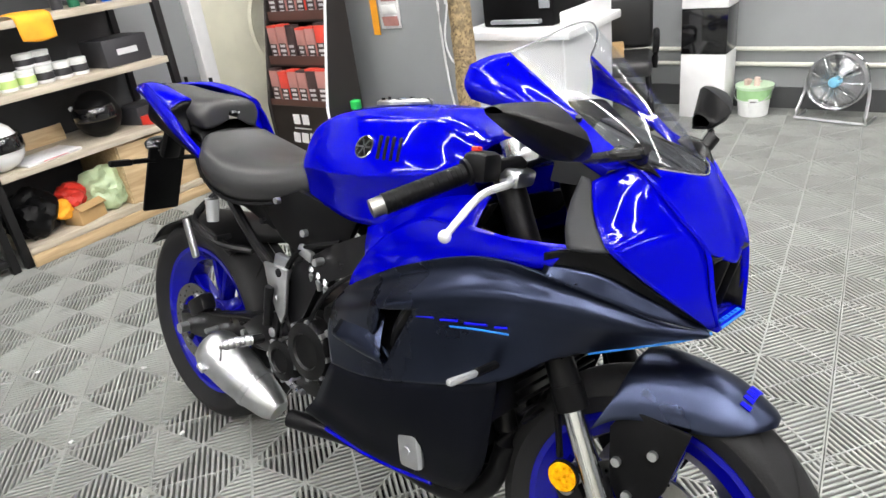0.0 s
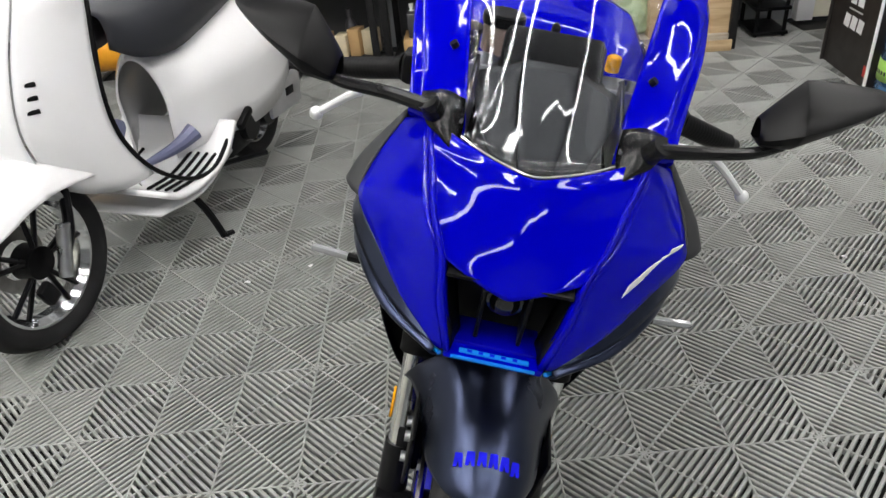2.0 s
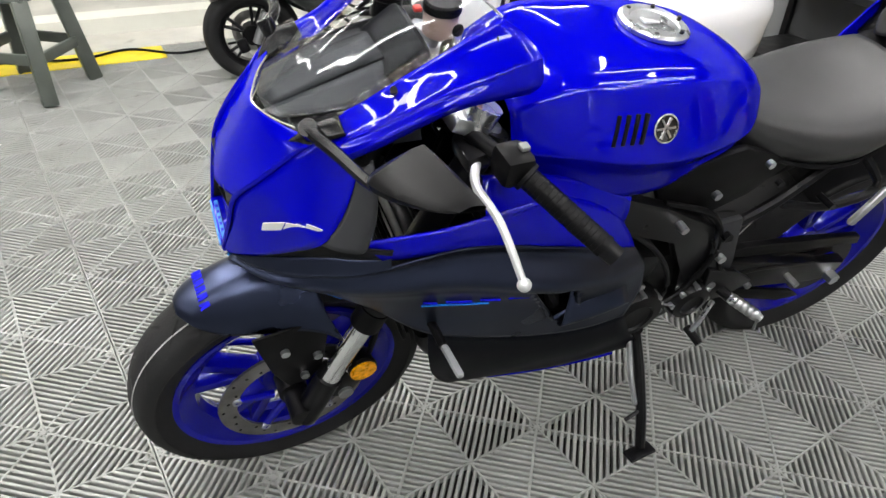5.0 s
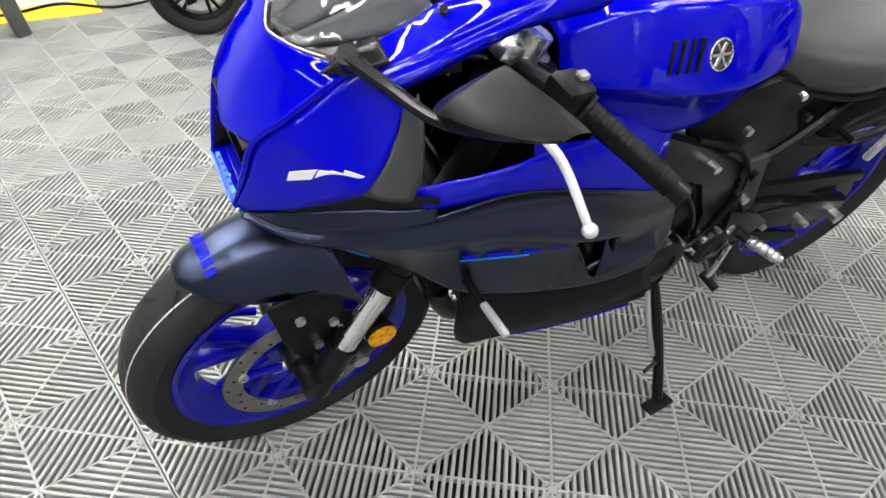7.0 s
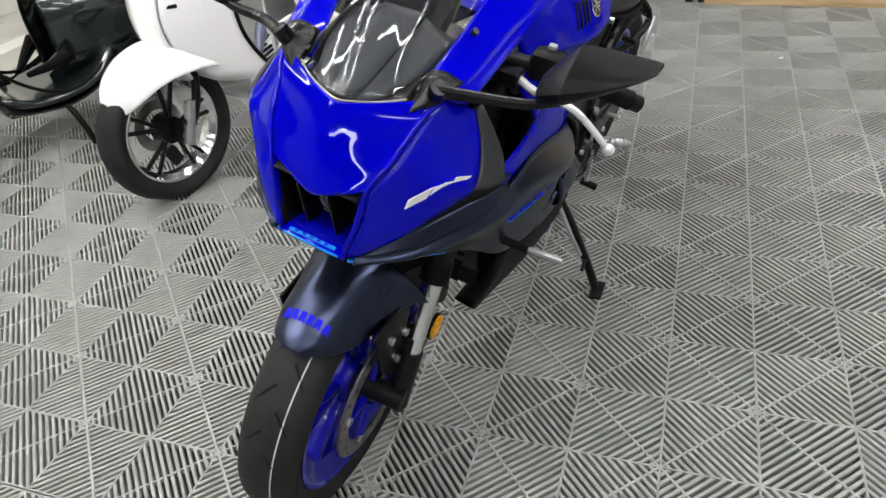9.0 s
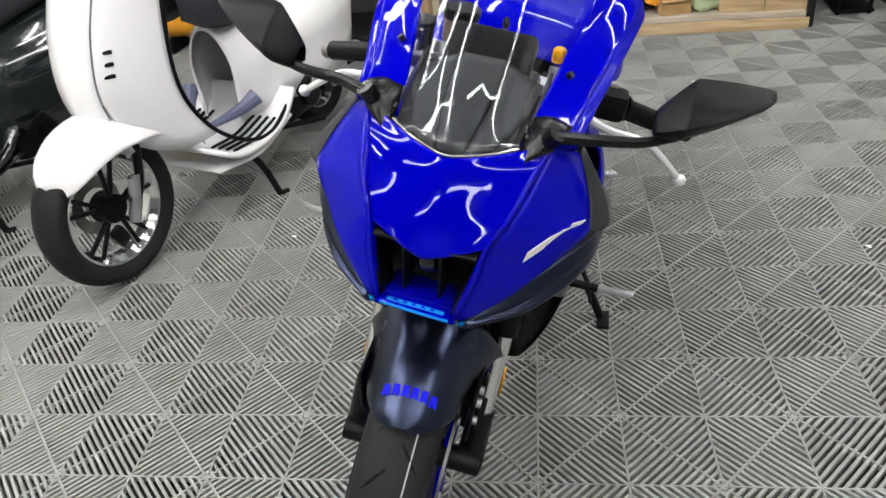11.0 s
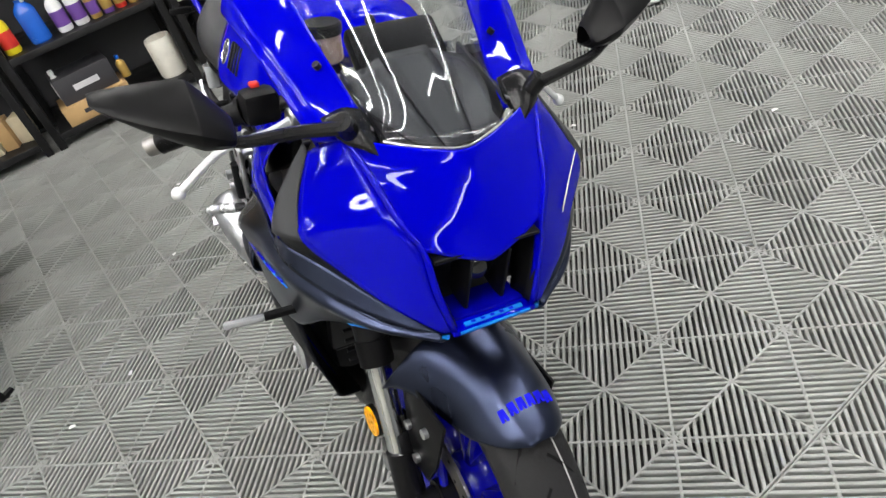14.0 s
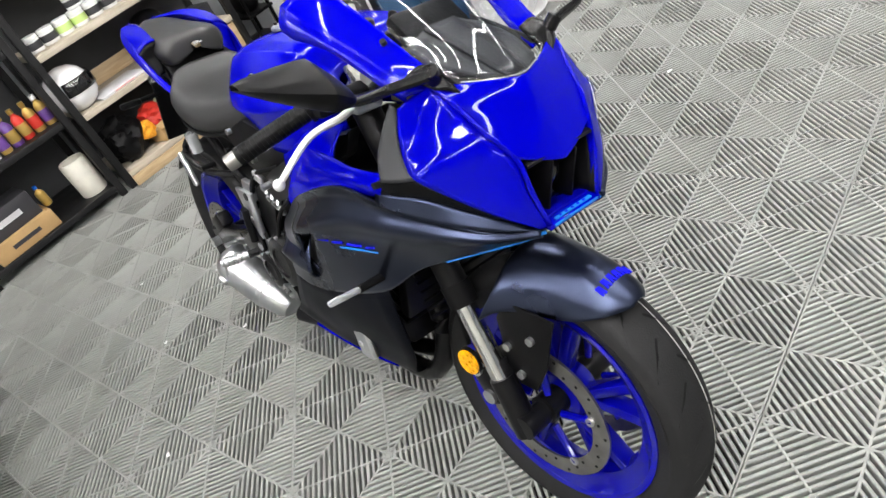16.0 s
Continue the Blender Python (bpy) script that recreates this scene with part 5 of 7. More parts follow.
def scooter(name, label, m, paint, seat_mat, fender_mat, lip, trim, slots=True):
    root = thing(name, label, "scooter", m, "parked scooters")
    scooter_wheel(root, 0.0, 0.270 if slots else 0.236, 0.115, lip)
    scooter_wheel(root, -1.34, 0.232, 0.12, lip)
    # front mudguard
    g = []
    for ang, half in ((36, 0.03), (44, 0.075), (56, 0.105), (74, 0.120), (95, 0.126), (120, 0.128), (145, 0.126), (168, 0.118)):
        a = radians(ang)
        wide = 0.28 if ang < 90 else 0.41
        g.append([((wide - 0.03 * abs(f) ** 2.5) * math.cos(a) - 0.025, half * f, 0.284 + (0.300 - 0.10 * abs(f) ** 3) * math.sin(a)) for f in (-1, -0.85, -0.5, 0, 0.5, 0.85, 1)])
    part("front_mudguard", loft(mesh(), g, 4, 4), fender_mat, root, "rounded front mudguard", solid=0.005)
    bm = mesh()
    tube(bm, [(-0.02, 0.075, 0.24), (-0.09, 0.08, 0.34), (-0.15, 0.06, 0.50)], 0.016, 4, 10)
    arm = part("fork_arm", bm, BLACK_METAL, root)
    part("damper", rod(mesh(), (-0.015, 0.085, 0.22), (-0.07, 0.085, 0.37), 0.02, seg=14), ALU, arm, "silver front damper")
    bm = mesh()
    box(bm, (0.05, 0.066, 0.20), (0.05, 0.03, 0.07), (0, 20, 0), 0.01)
    part("caliper", bm, BLACK_METAL, arm)
    # leg shield and front column
    g = [[(-0.14, 0.075, 0.44), (-0.06, 0.075, 0.62), (-0.09, 0.080, 0.80), (-0.18, 0.085, 0.98)],
         [(-0.20, 0.108, 0.40), (-0.12, 0.110, 0.60), (-0.15, 0.114, 0.80), (-0.23, 0.110, 0.98)],
         [(-0.30, 0.140, 0.37), (-0.22, 0.138, 0.58), (-0.245, 0.138, 0.78), (-0.32, 0.130, 0.98)],
         [(-0.41, 0.165, 0.37), (-0.31, 0.150, 0.56), (-0.315, 0.146, 0.76), (-0.38, 0.136, 0.98)]]
    for s in (1, -1):
        shield = part("leg_shield", loft(mesh(), [[(x, y * s, z) for x, y, z in r] for r in g], 4, 4), paint, root, "curved leg shield", solid=0.01)
        bm = mesh()
        tube(bm, [(-0.385, 0.140 * s, 0.99), (-0.345, 0.149 * s, 0.84), (-0.312, 0.152 * s, 0.68), (-0.325, 0.158 * s, 0.53), (-0.41, 0.172 * s, 0.385), (-0.53, 0.205 * s, 0.292), (-0.65, 0.228 * s, 0.275), (-0.80, 0.225 * s, 0.335)], 0.008, 6, 8)
        part("shield_edge", bm, trim, shield, "dark rubber edge trim")
        if slots:
            for k in range(3):
                part("shield_slot", box(mesh(), (-0.098 - 0.008 * k, 0.100 * s, 0.70 + 0.035 * k), (0.014, 0.036, 0.013), (0, -10, s * 48), 0.003), BLACK, shield)
    g = [[(-0.12, -0.078, 0.42), (-0.05, -0.078, 0.62), (-0.08, -0.083, 0.80), (-0.17, -0.088, 0.98)],
         [(-0.07, 0.0, 0.44), (-0.02, 0.0, 0.64), (-0.055, 0.0, 0.82), (-0.14, 0.0, 1.0)],
         [(-0.12, 0.078, 0.42), (-0.05, 0.078, 0.62), (-0.08, 0.083, 0.80), (-0.17, 0.088, 0.98)]]
    part("front_column", loft(mesh(), g, 5, 5), paint, root, solid=0.006)
    bm = mesh()
    box(bm, (-0.33, 0, 0.70), (0.07, 0.25, 0.50), (0, -6, 0), 0.03)
    part("glove_box", bm, paint, root)
    # floor board
    g = [[(-0.33, y, 0.34 - 0.02 * abs(y)), (-0.44, y, 0.275), (-0.60, y, 0.26), (-0.74, y, 0.29), (-0.84, y, 0.38)] for y in (-0.24, -0.12, 0.0, 0.12, 0.24)]
    deck = part("floor_board", loft(mesh(), g, 4, 2), paint, root, "floor board with dark rubber strips", solid=0.02)
    for k in range(4 if slots else 0):
        for s in (1, -1):
            bm = mesh()
            tube(bm, [(-0.44, (0.10 + 0.034 * k) * s, 0.289), (-0.58, (0.10 + 0.034 * k) * s, 0.276), (-0.72, (0.10 + 0.034 * k) * s, 0.298)], 0.006, 4, 6)
            part("rubber_strip", bm, BLACK, deck)
    g = [[(-0.34, y, 0.25), (-0.60, y, 0.205), (-0.84, y, 0.26)] for y in (-0.20, 0, 0.20)]
    part("belly_panel", loft(mesh(), g, 4, 3), paint, root, solid=0.01)
    # rear body
    sec = [(-0.66, 0.10, 0.66, 0.30), (-0.76, 0.165, 0.70, 0.32), (-0.90, 0.215, 0.735, 0.31), (-1.06, 0.250, 0.765, 0.30), (-1.22, 0.262, 0.785, 0.32), (-1.38, 0.240, 0.775, 0.36), (-1.50, 0.18, 0.72, 0.42), (-1.58, 0.08, 0.63, 0.48)]
    g = []
    for x, w, zt, zb in sec:
        row = []
        for k in range(13):
            t = math.pi * (-0.12 + 1.24 * k / 12)
            y = -w * math.cos(t)
            zz = math.sin(t)
            row.append((x, y * (1.0 if zz > 0 else 0.93), zb + (zt - zb) * max(0.0, 0.42 + 0.58 * zz) if zz > -0.3 else zb))
        g.append(row)
    body = part("rear_body", loft(mesh(), g, 2, 5), paint, root, "smooth bulbous rear body", solid=0.008)
    for s in (1, -1):
        bm = mesh()
        tube(bm, [(-0.69, 0.16 * s, 0.40), (-0.62, 0.12 * s, 0.365), (-0.53, 0.04 * s, 0.33)], 0.034, 5, 10, 0.012)
        part("foot_fairing", bm, colour("blue_grey_plastic", (0.12, 0.13, 0.22), 0.35) if slots else BLACK, body)
        bm = mesh()
        box(bm, (-0.92, 0.232 * s, 0.36), (0.11, 0.03, 0.035), (0, 22, 0), 0.012)
        part("pillion_rest", bm, BLACK, body)
    # seat
    sec = [(-0.52, 0.05, 0.845, 0.74), (-0.58, 0.12, 0.882, 0.70), (-0.72, 0.155, 0.905, 0.685), (-0.90, 0.165, 0.915, 0.715), (-1.10, 0.165, 0.938, 0.755), (-1.28, 0.155, 0.925, 0.785), (-1.38, 0.11, 0.888, 0.79), (-1.42, 0.04, 0.85, 0.80)]
    g = [[(x, w * f, zb + (zt - zb) * q) for f, q in ((-0.92, 0), (-1, 0.5), (-0.8, 0.88), (-0.4, 1), (0, 1), (0.4, 1), (0.8, 0.88), (1, 0.5), (0.92, 0))] for x, w, zt, zb in sec]
    part("scooter_seat", loft(mesh(), g, 3, 4), seat_mat, root, "long dark vinyl seat", solid=0.006)
    bm = mesh()
    tube(bm, [(-1.38, 0.09, 0.80), (-1.47, 0.09, 0.84), (-1.47, -0.09, 0.84), (-1.38, -0.09, 0.80)], 0.011, 5, 8)
    part("grab_rail", bm, CHROME, root)
    bm = mesh()
    ball(bm, (-1.575, 0, 0.62), (0.03, 0.055, 0.04), 16, 10)
    part("tail_lamp", bm, colour("red_lens", (0.35, 0.01, 0.01), 0.15, coat=1.0), root)
    # engine, stand, silencer
    bm = mesh()
    box(bm, (-1.18, 0.06, 0.30), (0.42, 0.18, 0.17), (0, -6, 0), 0.05)
    box(bm, (-0.98, 0.05, 0.29), (0.30, 0.28, 0.18), (0, 0, 0), 0.04)
    rod(bm, (-1.00, 0.17, 0.30), (-1.00, 0.215, 0.30), 0.075, 0.06, seg=24)
    rod(bm, (-1.18, 0.14, 0.30), (-1.18, 0.205, 0.30), 0.085, 0.07, seg=24)
    part("engine", bm, ENGINE, root)
    part("transmission_cover", box(mesh(), (-1.32, 0.200, 0.31), (0.30, 0.05, 0.15), (0, -4, 0), 0.022), colour("silver_casing", (0.42, 0.43, 0.44), 0.4, metal=0.6), root, "silver engine casing")
    part("casing_badge", box(mesh(), (-1.34, 0.227, 0.32), (0.07, 0.004, 0.035), (0, -4, 0), 0.001), BLACK, root)
    bm = mesh()
    tube(bm, [(-1.02, -0.16, 0.26), (-1.3, -0.18, 0.30), (-1.55, -0.19, 0.36)], 0.045, 4, 14)
    part("silencer", bm, BLACK_METAL, root)
    bm = mesh()
    tube(bm, [(-0.58, 0.12, 0.24), (-0.60, 0.19, 0.13), (-0.61, 0.235, 0.012)], 0.014, 4, 8)
    tube(bm, [(-0.61, 0.235, 0.014), (-0.64, 0.255, 0.012)], 0.014, 2, 8)
    tube(bm, [(-0.60, 0.12, 0.25), (-0.84, 0.16, 0.20), (-1.02, 0.24, 0.17)], 0.011, 4, 8)
    part("side_stand", bm, BLACK_METAL, root, "black side stand, folded out")
    # head and bars
    bm = mesh()
    ball(bm, (-0.20, 0, 1.06), (0.12, 0.10, 0.10), 20, 12)
    tube(bm, [(-0.26, -0.30, 1.09), (-0.22, -0.12, 1.08), (-0.21, 0, 1.07), (-0.22, 0.12, 1.08), (-0.26, 0.30, 1.09)], 0.03, 4, 12)
    head = part("headset", bm, paint, root, "scooter headset with a round lamp")
    part("headlamp", ball(mesh(), (-0.105, 0, 1.06), (0.04, 0.075, 0.075), 20, 12), LENS, head)
    for s in (1, -1):
        part("grip", rod(mesh(), (-0.255, s * 0.25, 1.09), (-0.29, s * 0.37, 1.085), 0.018, seg=14), BLACK, head)
        bm = mesh()
        tube(bm, [(-0.22, s * 0.27, 1.08), (-0.19, s * 0.31, 1.075), (-0.23, s * 0.40, 1.07)], 0.007, 3, 6)
        part("brake_lever", bm, ALU, head)
        bm = mesh()
        tube(bm, [(-0.24, s * 0.22, 1.10), (-0.22, s * 0.27, 1.22), (-0.23, s * 0.30, 1.30)], 0.006, 4, 6)
        ball(bm, (-0.23, s * 0.31, 1.33), (0.015, 0.055, 0.05), 18, 10)
        part("scooter_mirror", bm, BLACK, head)
    return root


scooter("white_scooter", "white scooter with a dark seat, parked on its side stand", pose(-0.80, -1.43, 0, -3, 0, -3),
        WHITE_GLOSS, SEAT_DARK, WHITE_GLOSS, CHROME, BLACK)
scooter("black_scooter", "glossy dark scooter with a grey front mudguard", pose(-0.36, -2.50, 0, -3, 0, -6),
        SCOOTER_BLACK, SEAT_DARK, FENDER_GREY, BLACK_METAL, BLACK, False)

# ---------- shelving along the back wall ----------
STEEL_BLACK = colour("black_shelf_steel", (0.012, 0.012, 0.013), 0.45, metal=0.3, vary=0.2)
FRONT, BACK = -3.30, -3.82


def shelf_unit(label, b0, b1, levels, board_mat, high, first=0.0, edge=0.034):
    root = thing("shelf_unit", label, "shelf", at(FRONT, b0), "shelves along the wall")
    n, d = b1 - b0, FRONT - BACK
    for x in (-0.02, -d + 0.02):
        for y in (0.022, n - 0.022):
            bm = mesh()
            box(bm, (x, y, high / 2), (0.04, 0.04, high), bevel=0.003)
            part("post", bm, STEEL_BLACK, root)
    for z in levels:
        bm = mesh()
        box(bm, (-d / 2, n / 2, z - edge / 2), (d - 0.004, n - 0.09, edge), bevel=0.002)
        part("shelf_board", bm, board_mat, root)
    bm = mesh()
    box(bm, (-d + 0.006, n / 2, high / 2), (0.008, n - 0.05, high - 0.05))
    part("back_panel", bm, colour("dark_back_panel", (0.05, 0.052, 0.056), 0.6), root)
    return root


shelf_unit("pale wooden shelves on a black frame, full of jars", 0.262, 1.40, (0.09, 0.47, 0.82, 1.14, 1.55), WOOD_GREY, 1.95)
shelf_unit("black steel shelves with spray bottles and boxes", -0.585, 0.255, (0.08, 0.505, 0.92, 1.34), STEEL_BLACK, 1.8)
shelf_unit("black steel shelves with product packs and papers", -1.80, -0.592, (0.08, 0.505, 0.92, 1.34), STEEL_BLACK, 1.8)

# wooden base with doors in the pale unit
base = thing("base_cabinet", "pale oak base cabinet with two doors, below the shelf", "cabinet", at(-3.30, 0.90))
bm = mesh()
box(bm, (-0.27, 0.23, 0.245), (0.44, 0.46, 0.36), bevel=0.003)
part("body", bm, WOOD, base)
for y in (0.115, 0.345):
    bm = mesh()
    box(bm, (-0.038, y, 0.255), (0.018, 0.222, 0.335), bevel=0.002)
    part("cabinet_door", bm, WOOD, base)
plinth = thing("plinth_board", "pale oak kick board under the shelves", "board", at(-3.285, 0.30))
bm = mesh()
box(bm, (0, 0.535, 0.03), (0.018, 1.07, 0.06), bevel=0.002)
part("board", bm, WOOD, plinth)


def jar(a, b, z, r, h, body, lid, label, band=None, group="jars"):
    root = thing("jar", label, "jar", at(a, b, z), group)
    bm = mesh()
    lathe(bm, [(r * 0.9, 0), (r, 0.006), (r, h * 0.72), (r * 0.93, h * 0.76)], 22)
    part("body", bm, body, root)
    bm = mesh()
    lathe(bm, [(r * 0.98, h * 0.77), (r * 1.02, h * 0.79), (r * 1.02, h * 0.97), (r * 0.96, h)], 22)
    part("lid", bm, lid, root)
    if band:
        bm = mesh()
        lathe(bm, [(r + 0.0006, h * 0.2), (r + 0.001, h * 0.22), (r + 0.001, h * 0.6), (r + 0.0006, h * 0.62)], 22)
        part("label_band", bm, band, root)


def bottle(a, b, z, r, h, body, cap, label, band=None, neck=0.35, trigger=False):
    root = thing("bottle", label if len(label.split()) > 3 else label + " on the shelf", "bottle", at(a, b, z, random.uniform(-30, 30)), "bottles on the shelves")
    bm = mesh()
    lathe(bm, [(r * 0.9, 0), (r, 0.008), (r, h * 0.62), (r * 0.85, h * 0.70), (r * neck, h * 0.80), (r * neck, h * 0.86)], 20)
    part("body", bm, body, root)
    bm = mesh()
    if trigger:
        box(bm, (0.0, 0, h * 0.93), (r * 1.5, r * 0.6, h * 0.09), bevel=0.006)
        box(bm, (r * 0.9, 0, h * 0.87), (r * 0.25, r * 0.35, h * 0.13), (0, 20, 0), 0.004)
    else:
        lathe(bm, [(r * (neck + 0.1), h * 0.85), (r * (neck + 0.12), h * 0.86), (r * (neck + 0.1), h)], 16)
    part("cap", bm, cap, root)
    if band:
        bm = mesh()
        lathe(bm, [(r + 0.0006, h * 0.14), (r + 0.001, h * 0.15), (r + 0.001, h * 0.5), (r + 0.0006, h * 0.51)], 20)
        part("label_band", bm, band, root)


def carton(name, label, a, b, z, size, mat, rz=0.0, band=None, category="box", flap=False):
    root = thing(name, label, category, at(a, b, z, rz))
    bm = mesh()
    box(bm, (0, 0, size[2] / 2), size, bevel=0.004)
    part("body", bm, mat, root)
    if band:
        bm = mesh()
        box(bm, (size[0] / 2 + 0.0008, 0, size[2] * 0.5), (0.0016, size[1] * 0.45, size[2] * 0.22))
        part("printed_band", bm, band, root)
    if flap:
        bm = mesh()
        box(bm, (size[0] * 0.5, 0, size[2] + 0.012), (size[0] * 0.4, size[1] * 0.98, 0.004), (0, 28, 0))
        part("flap", bm, mat, root)
    return root


JAR_WHITE = colour("white_plastic", (0.75, 0.76, 0.76), 0.35)
JAR_LIME = colour("lime_label", (0.45, 0.62, 0.2), 0.5)
INK = colour("dark_print", (0.03, 0.03, 0.035), 0.5)
SILVER_PRINT = colour("pale_print", (0.6, 0.6, 0.62), 0.4)
BLUE_PLASTIC = colour("blue_bottle_plastic", (0.01, 0.10, 0.5), 0.25, coat=0.4)
YELLOW_PLASTIC = colour("yellow_plastic", (0.75, 0.6, 0.02), 0.35)
RED_PLASTIC = colour("red_plastic", (0.55, 0.03, 0.02), 0.4)
GOLD = colour("gold_can", (0.45, 0.3, 0.08), 0.35, metal=0.5)
PURPLE = colour("purple_label", (0.12, 0.05, 0.25), 0.4)
GREEN_DARK = colour("dark_green_plastic", (0.01, 0.12, 0.06), 0.4)
ORANGE_CLOTH = colour("orange_cloth", (0.85, 0.36, 0.02), 0.8, bump=0.2)

for b, lime in ((0.36, 0), (0.45, 0), (0.54, 1), (0.63, 1), (0.72, 0), (0.81, 0), (0.90, 0)):
    jar(-3.42, b, 0.82, 0.043, 0.085, JAR_WHITE, JAR_WHITE, "small round white plastic jar", JAR_LIME if lime else INK)
for b in (0.66, 0.74):
    jar(-3.45, b, 0.905, 0.045, 0.07, JAR_WHITE, JAR_WHITE, "small round white plastic jar stacked on others", INK)
carton("black_box", "flat black product box with pale print", -3.46, 1.14, 0.82, (0.22, 0.27, 0.14), INK, 2, SILVER_PRINT)
cloth = thing("orange_cloth", "orange cloth hanging over the shelf edge", "cloth", at(-3.30, 0.70, 1.14))
g = [[(-0.20, -0.10, 0.012), (-0.08, -0.10, 0.02), (0.008, -0.09, 0.006), (0.014, -0.085, -0.06), (0.012, -0.08, -0.10)],
     [(-0.21, -0.02, 0.014), (-0.08, -0.02, 0.026), (0.010, -0.01, 0.010), (0.022, -0.01, -0.06), (0.016, 0.0, -0.115)],
     [(-0.20, 0.07, 0.012), (-0.08, 0.08, 0.02), (0.010, 0.085, 0.006), (0.014, 0.085, -0.06), (0.012, 0.085, -0.105)]]
part("sheet", loft(mesh(), g, 4, 5), ORANGE_CLOTH, cloth, solid=0.003)
for k in range(5):
    bottle(-3.5, 0.36 + 0.055 * k, 1.14, 0.024, 0.15, BLUE_PLASTIC if k % 2 else INK, JAR_WHITE, "small product bottle on the top shelf")
for k in range(4):
    bottle(-3.48, 0.92 + 0.09 * k, 1.14, 0.03, 0.17, (INK, GREEN_DARK, INK, BLUE_PLASTIC)[k], INK, "dark product bottle on the top shelf")


def helmet(a, b, z, rz, shell, label):
    root = thing("helmet", label, "helmet", at(a, b, z, rz), "helmets")
    bm = mesh()
    sec = []
    for k in range(9):
        t = math.pi * k / 8 * 0.98
        sec.append((0.0001 + 0.128 * math.sin(t) ** 0.8 * (1 if t < 1.9 else 0.93), 0.115 - 0.125 * math.cos(t - math.pi)))
    lathe(bm, [(max(r, 0.001), 0.235 - h + 0.0) for r, h in sec], 32)
    bmesh.ops.scale(bm, vec=(1.15, 0.98, 1.0), verts=bm.verts)
    part("shell", bm, shell, root)
    bm = mesh()
    g = [[(0.148 * math.cos(radians(q)) * s, 0.126 * math.sin(radians(q)) * s, z0) for q in (-62, -35, 0, 35, 62)] for z0, s in ((0.10, 1.0), (0.14, 1.01), (0.175, 0.93))]
    part("visor", loft(bm, g, 4, 3), BLACK_GLOSS, root, solid=0.003)
    bm = mesh()
    box(bm, (0.03, -0.115, 0.17), (0.05, 0.012, 0.02), (14, 0, 0), 0.004)
    part("vent", bm, SILVER_PRINT, root)
    return root


helmet(-3.50, 0.95, 0.47, -40, BLACK, "glossy black open motorcycle helmet")
helmet(-3.43, 0.37, 0.47, 30, WHITE_GLOSS, "white bicycle-style helmet at the shelf end")
tan = thing("tan_board", "pale wooden board lying on the shelf", "board", at(-3.68, 0.62, 0.47, 0))
bm = mesh()
box(bm, (0, 0, 0.045), (0.02, 0.42, 0.09), (0, -8, 0), 0.003)
part("board", bm, WOOD, tan)
carton("red_black_case", "red and black soft tool case", -3.52, 1.21, 0.47, (0.18, 0.20, 0.10), INK, 10)
carton("red_pouch", "small red fabric tool pouch", -3.42, 1.19, 0.47, (0.10, 0.10, 0.05), RED_PLASTIC, 25)
carton("paper_sheets", "stack of printed sheets on the shelf", -3.42, 0.58, 0.47, (0.2, 0.3, 0.014), SILVER_PRINT, 6, RED_PLASTIC, "papers")


def heap(name, label, a, b, z, size, mat, seed, category, n=5):
    """A soft crumpled bag."""
    root = thing(name, label, category, at(a, b, z))
    bm = mesh()
    bmesh.ops.create_icosphere(bm, subdivisions=4, radius=1.0)
    for v in bm.verts:
        q = noise.noise(v.co * 1.7 + Vector((seed, 0, 0))) * 0.28 + noise.noise(v.co * 5 + Vector((0, seed, 0))) * 0.12
        v.co = v.co * (1 + q)
        v.co.x *= size[0] / 2
        v.co.y *= size[1] / 2
        v.co.z = max(0.002, (v.co.z * 0.5 + 0.42) * size[2])
    part("body", bm, mat, root)
    return root


heap("black_bag", "crumpled black nylon bag on the bottom shelf", -3.46, 0.43, 0.09, (0.26, 0.26, 0.26), BLACK, 1, "bag")
heap("green_bag", "crumpled pale green plastic bag", -3.46, 0.83, 0.09, (0.24, 0.25, 0.25), colour("pale_green_film", (0.42, 0.52, 0.32), 0.3), 3, "bag")
heap("red_rag", "crumpled red cloth bundle on the shelf", -3.47, 0.65, 0.16, (0.18, 0.16, 0.14), RED_PLASTIC, 4, "cloth")
heap("orange_glove", "orange work glove on the shelf", -3.40, 0.55, 0.14, (0.10, 0.12, 0.11), ORANGE_CLOTH, 6, "glove")
carton("open_carton", "small open cardboard box", -3.40, 0.66, 0.09, (0.13, 0.17, 0.08), CARD, 14, None, "box", True)

# black units: sprays, cans, cartons
for k, (b, r, h, body, cap, band, trig) in enumerate(((-0.50, 0.04, 0.22, YELLOW_PLASTIC, INK, RED_PLASTIC, True), (-0.36, 0.052, 0.25, BLUE_PLASTIC, JAR_WHITE, None, True), (-0.235, 0.037, 0.21, JAR_WHITE, JAR_WHITE, PURPLE, False),
                                                      (-0.15, 0.037, 0.21, JAR_WHITE, JAR_WHITE, PURPLE, False), (-0.075, 0.029, 0.17, GOLD, GOLD, PURPLE, False), (-0.01, 0.029, 0.17, PURPLE, GOLD, GOLD, False),
                                                      (0.055, 0.029, 0.17, RED_PLASTIC, GOLD, GOLD, False), (0.12, 0.029, 0.17, GOLD, GOLD, RED_PLASTIC, False), (0.185, 0.029, 0.17, GOLD, JAR_WHITE, PURPLE, False))):
    bottle(-3.40, b, 0.505, r, h, body, cap, ("yellow spray bottle", "blue spray bottle", "white spray can")[min(k, 2)] + " on the black shelf", band, 0.4, trig)
carton("eagle_carton", "brown cardboard box with a dark printed mark", -3.43, -0.30, 0.08, (0.22, 0.36, 0.10), CARD, 2, INK)
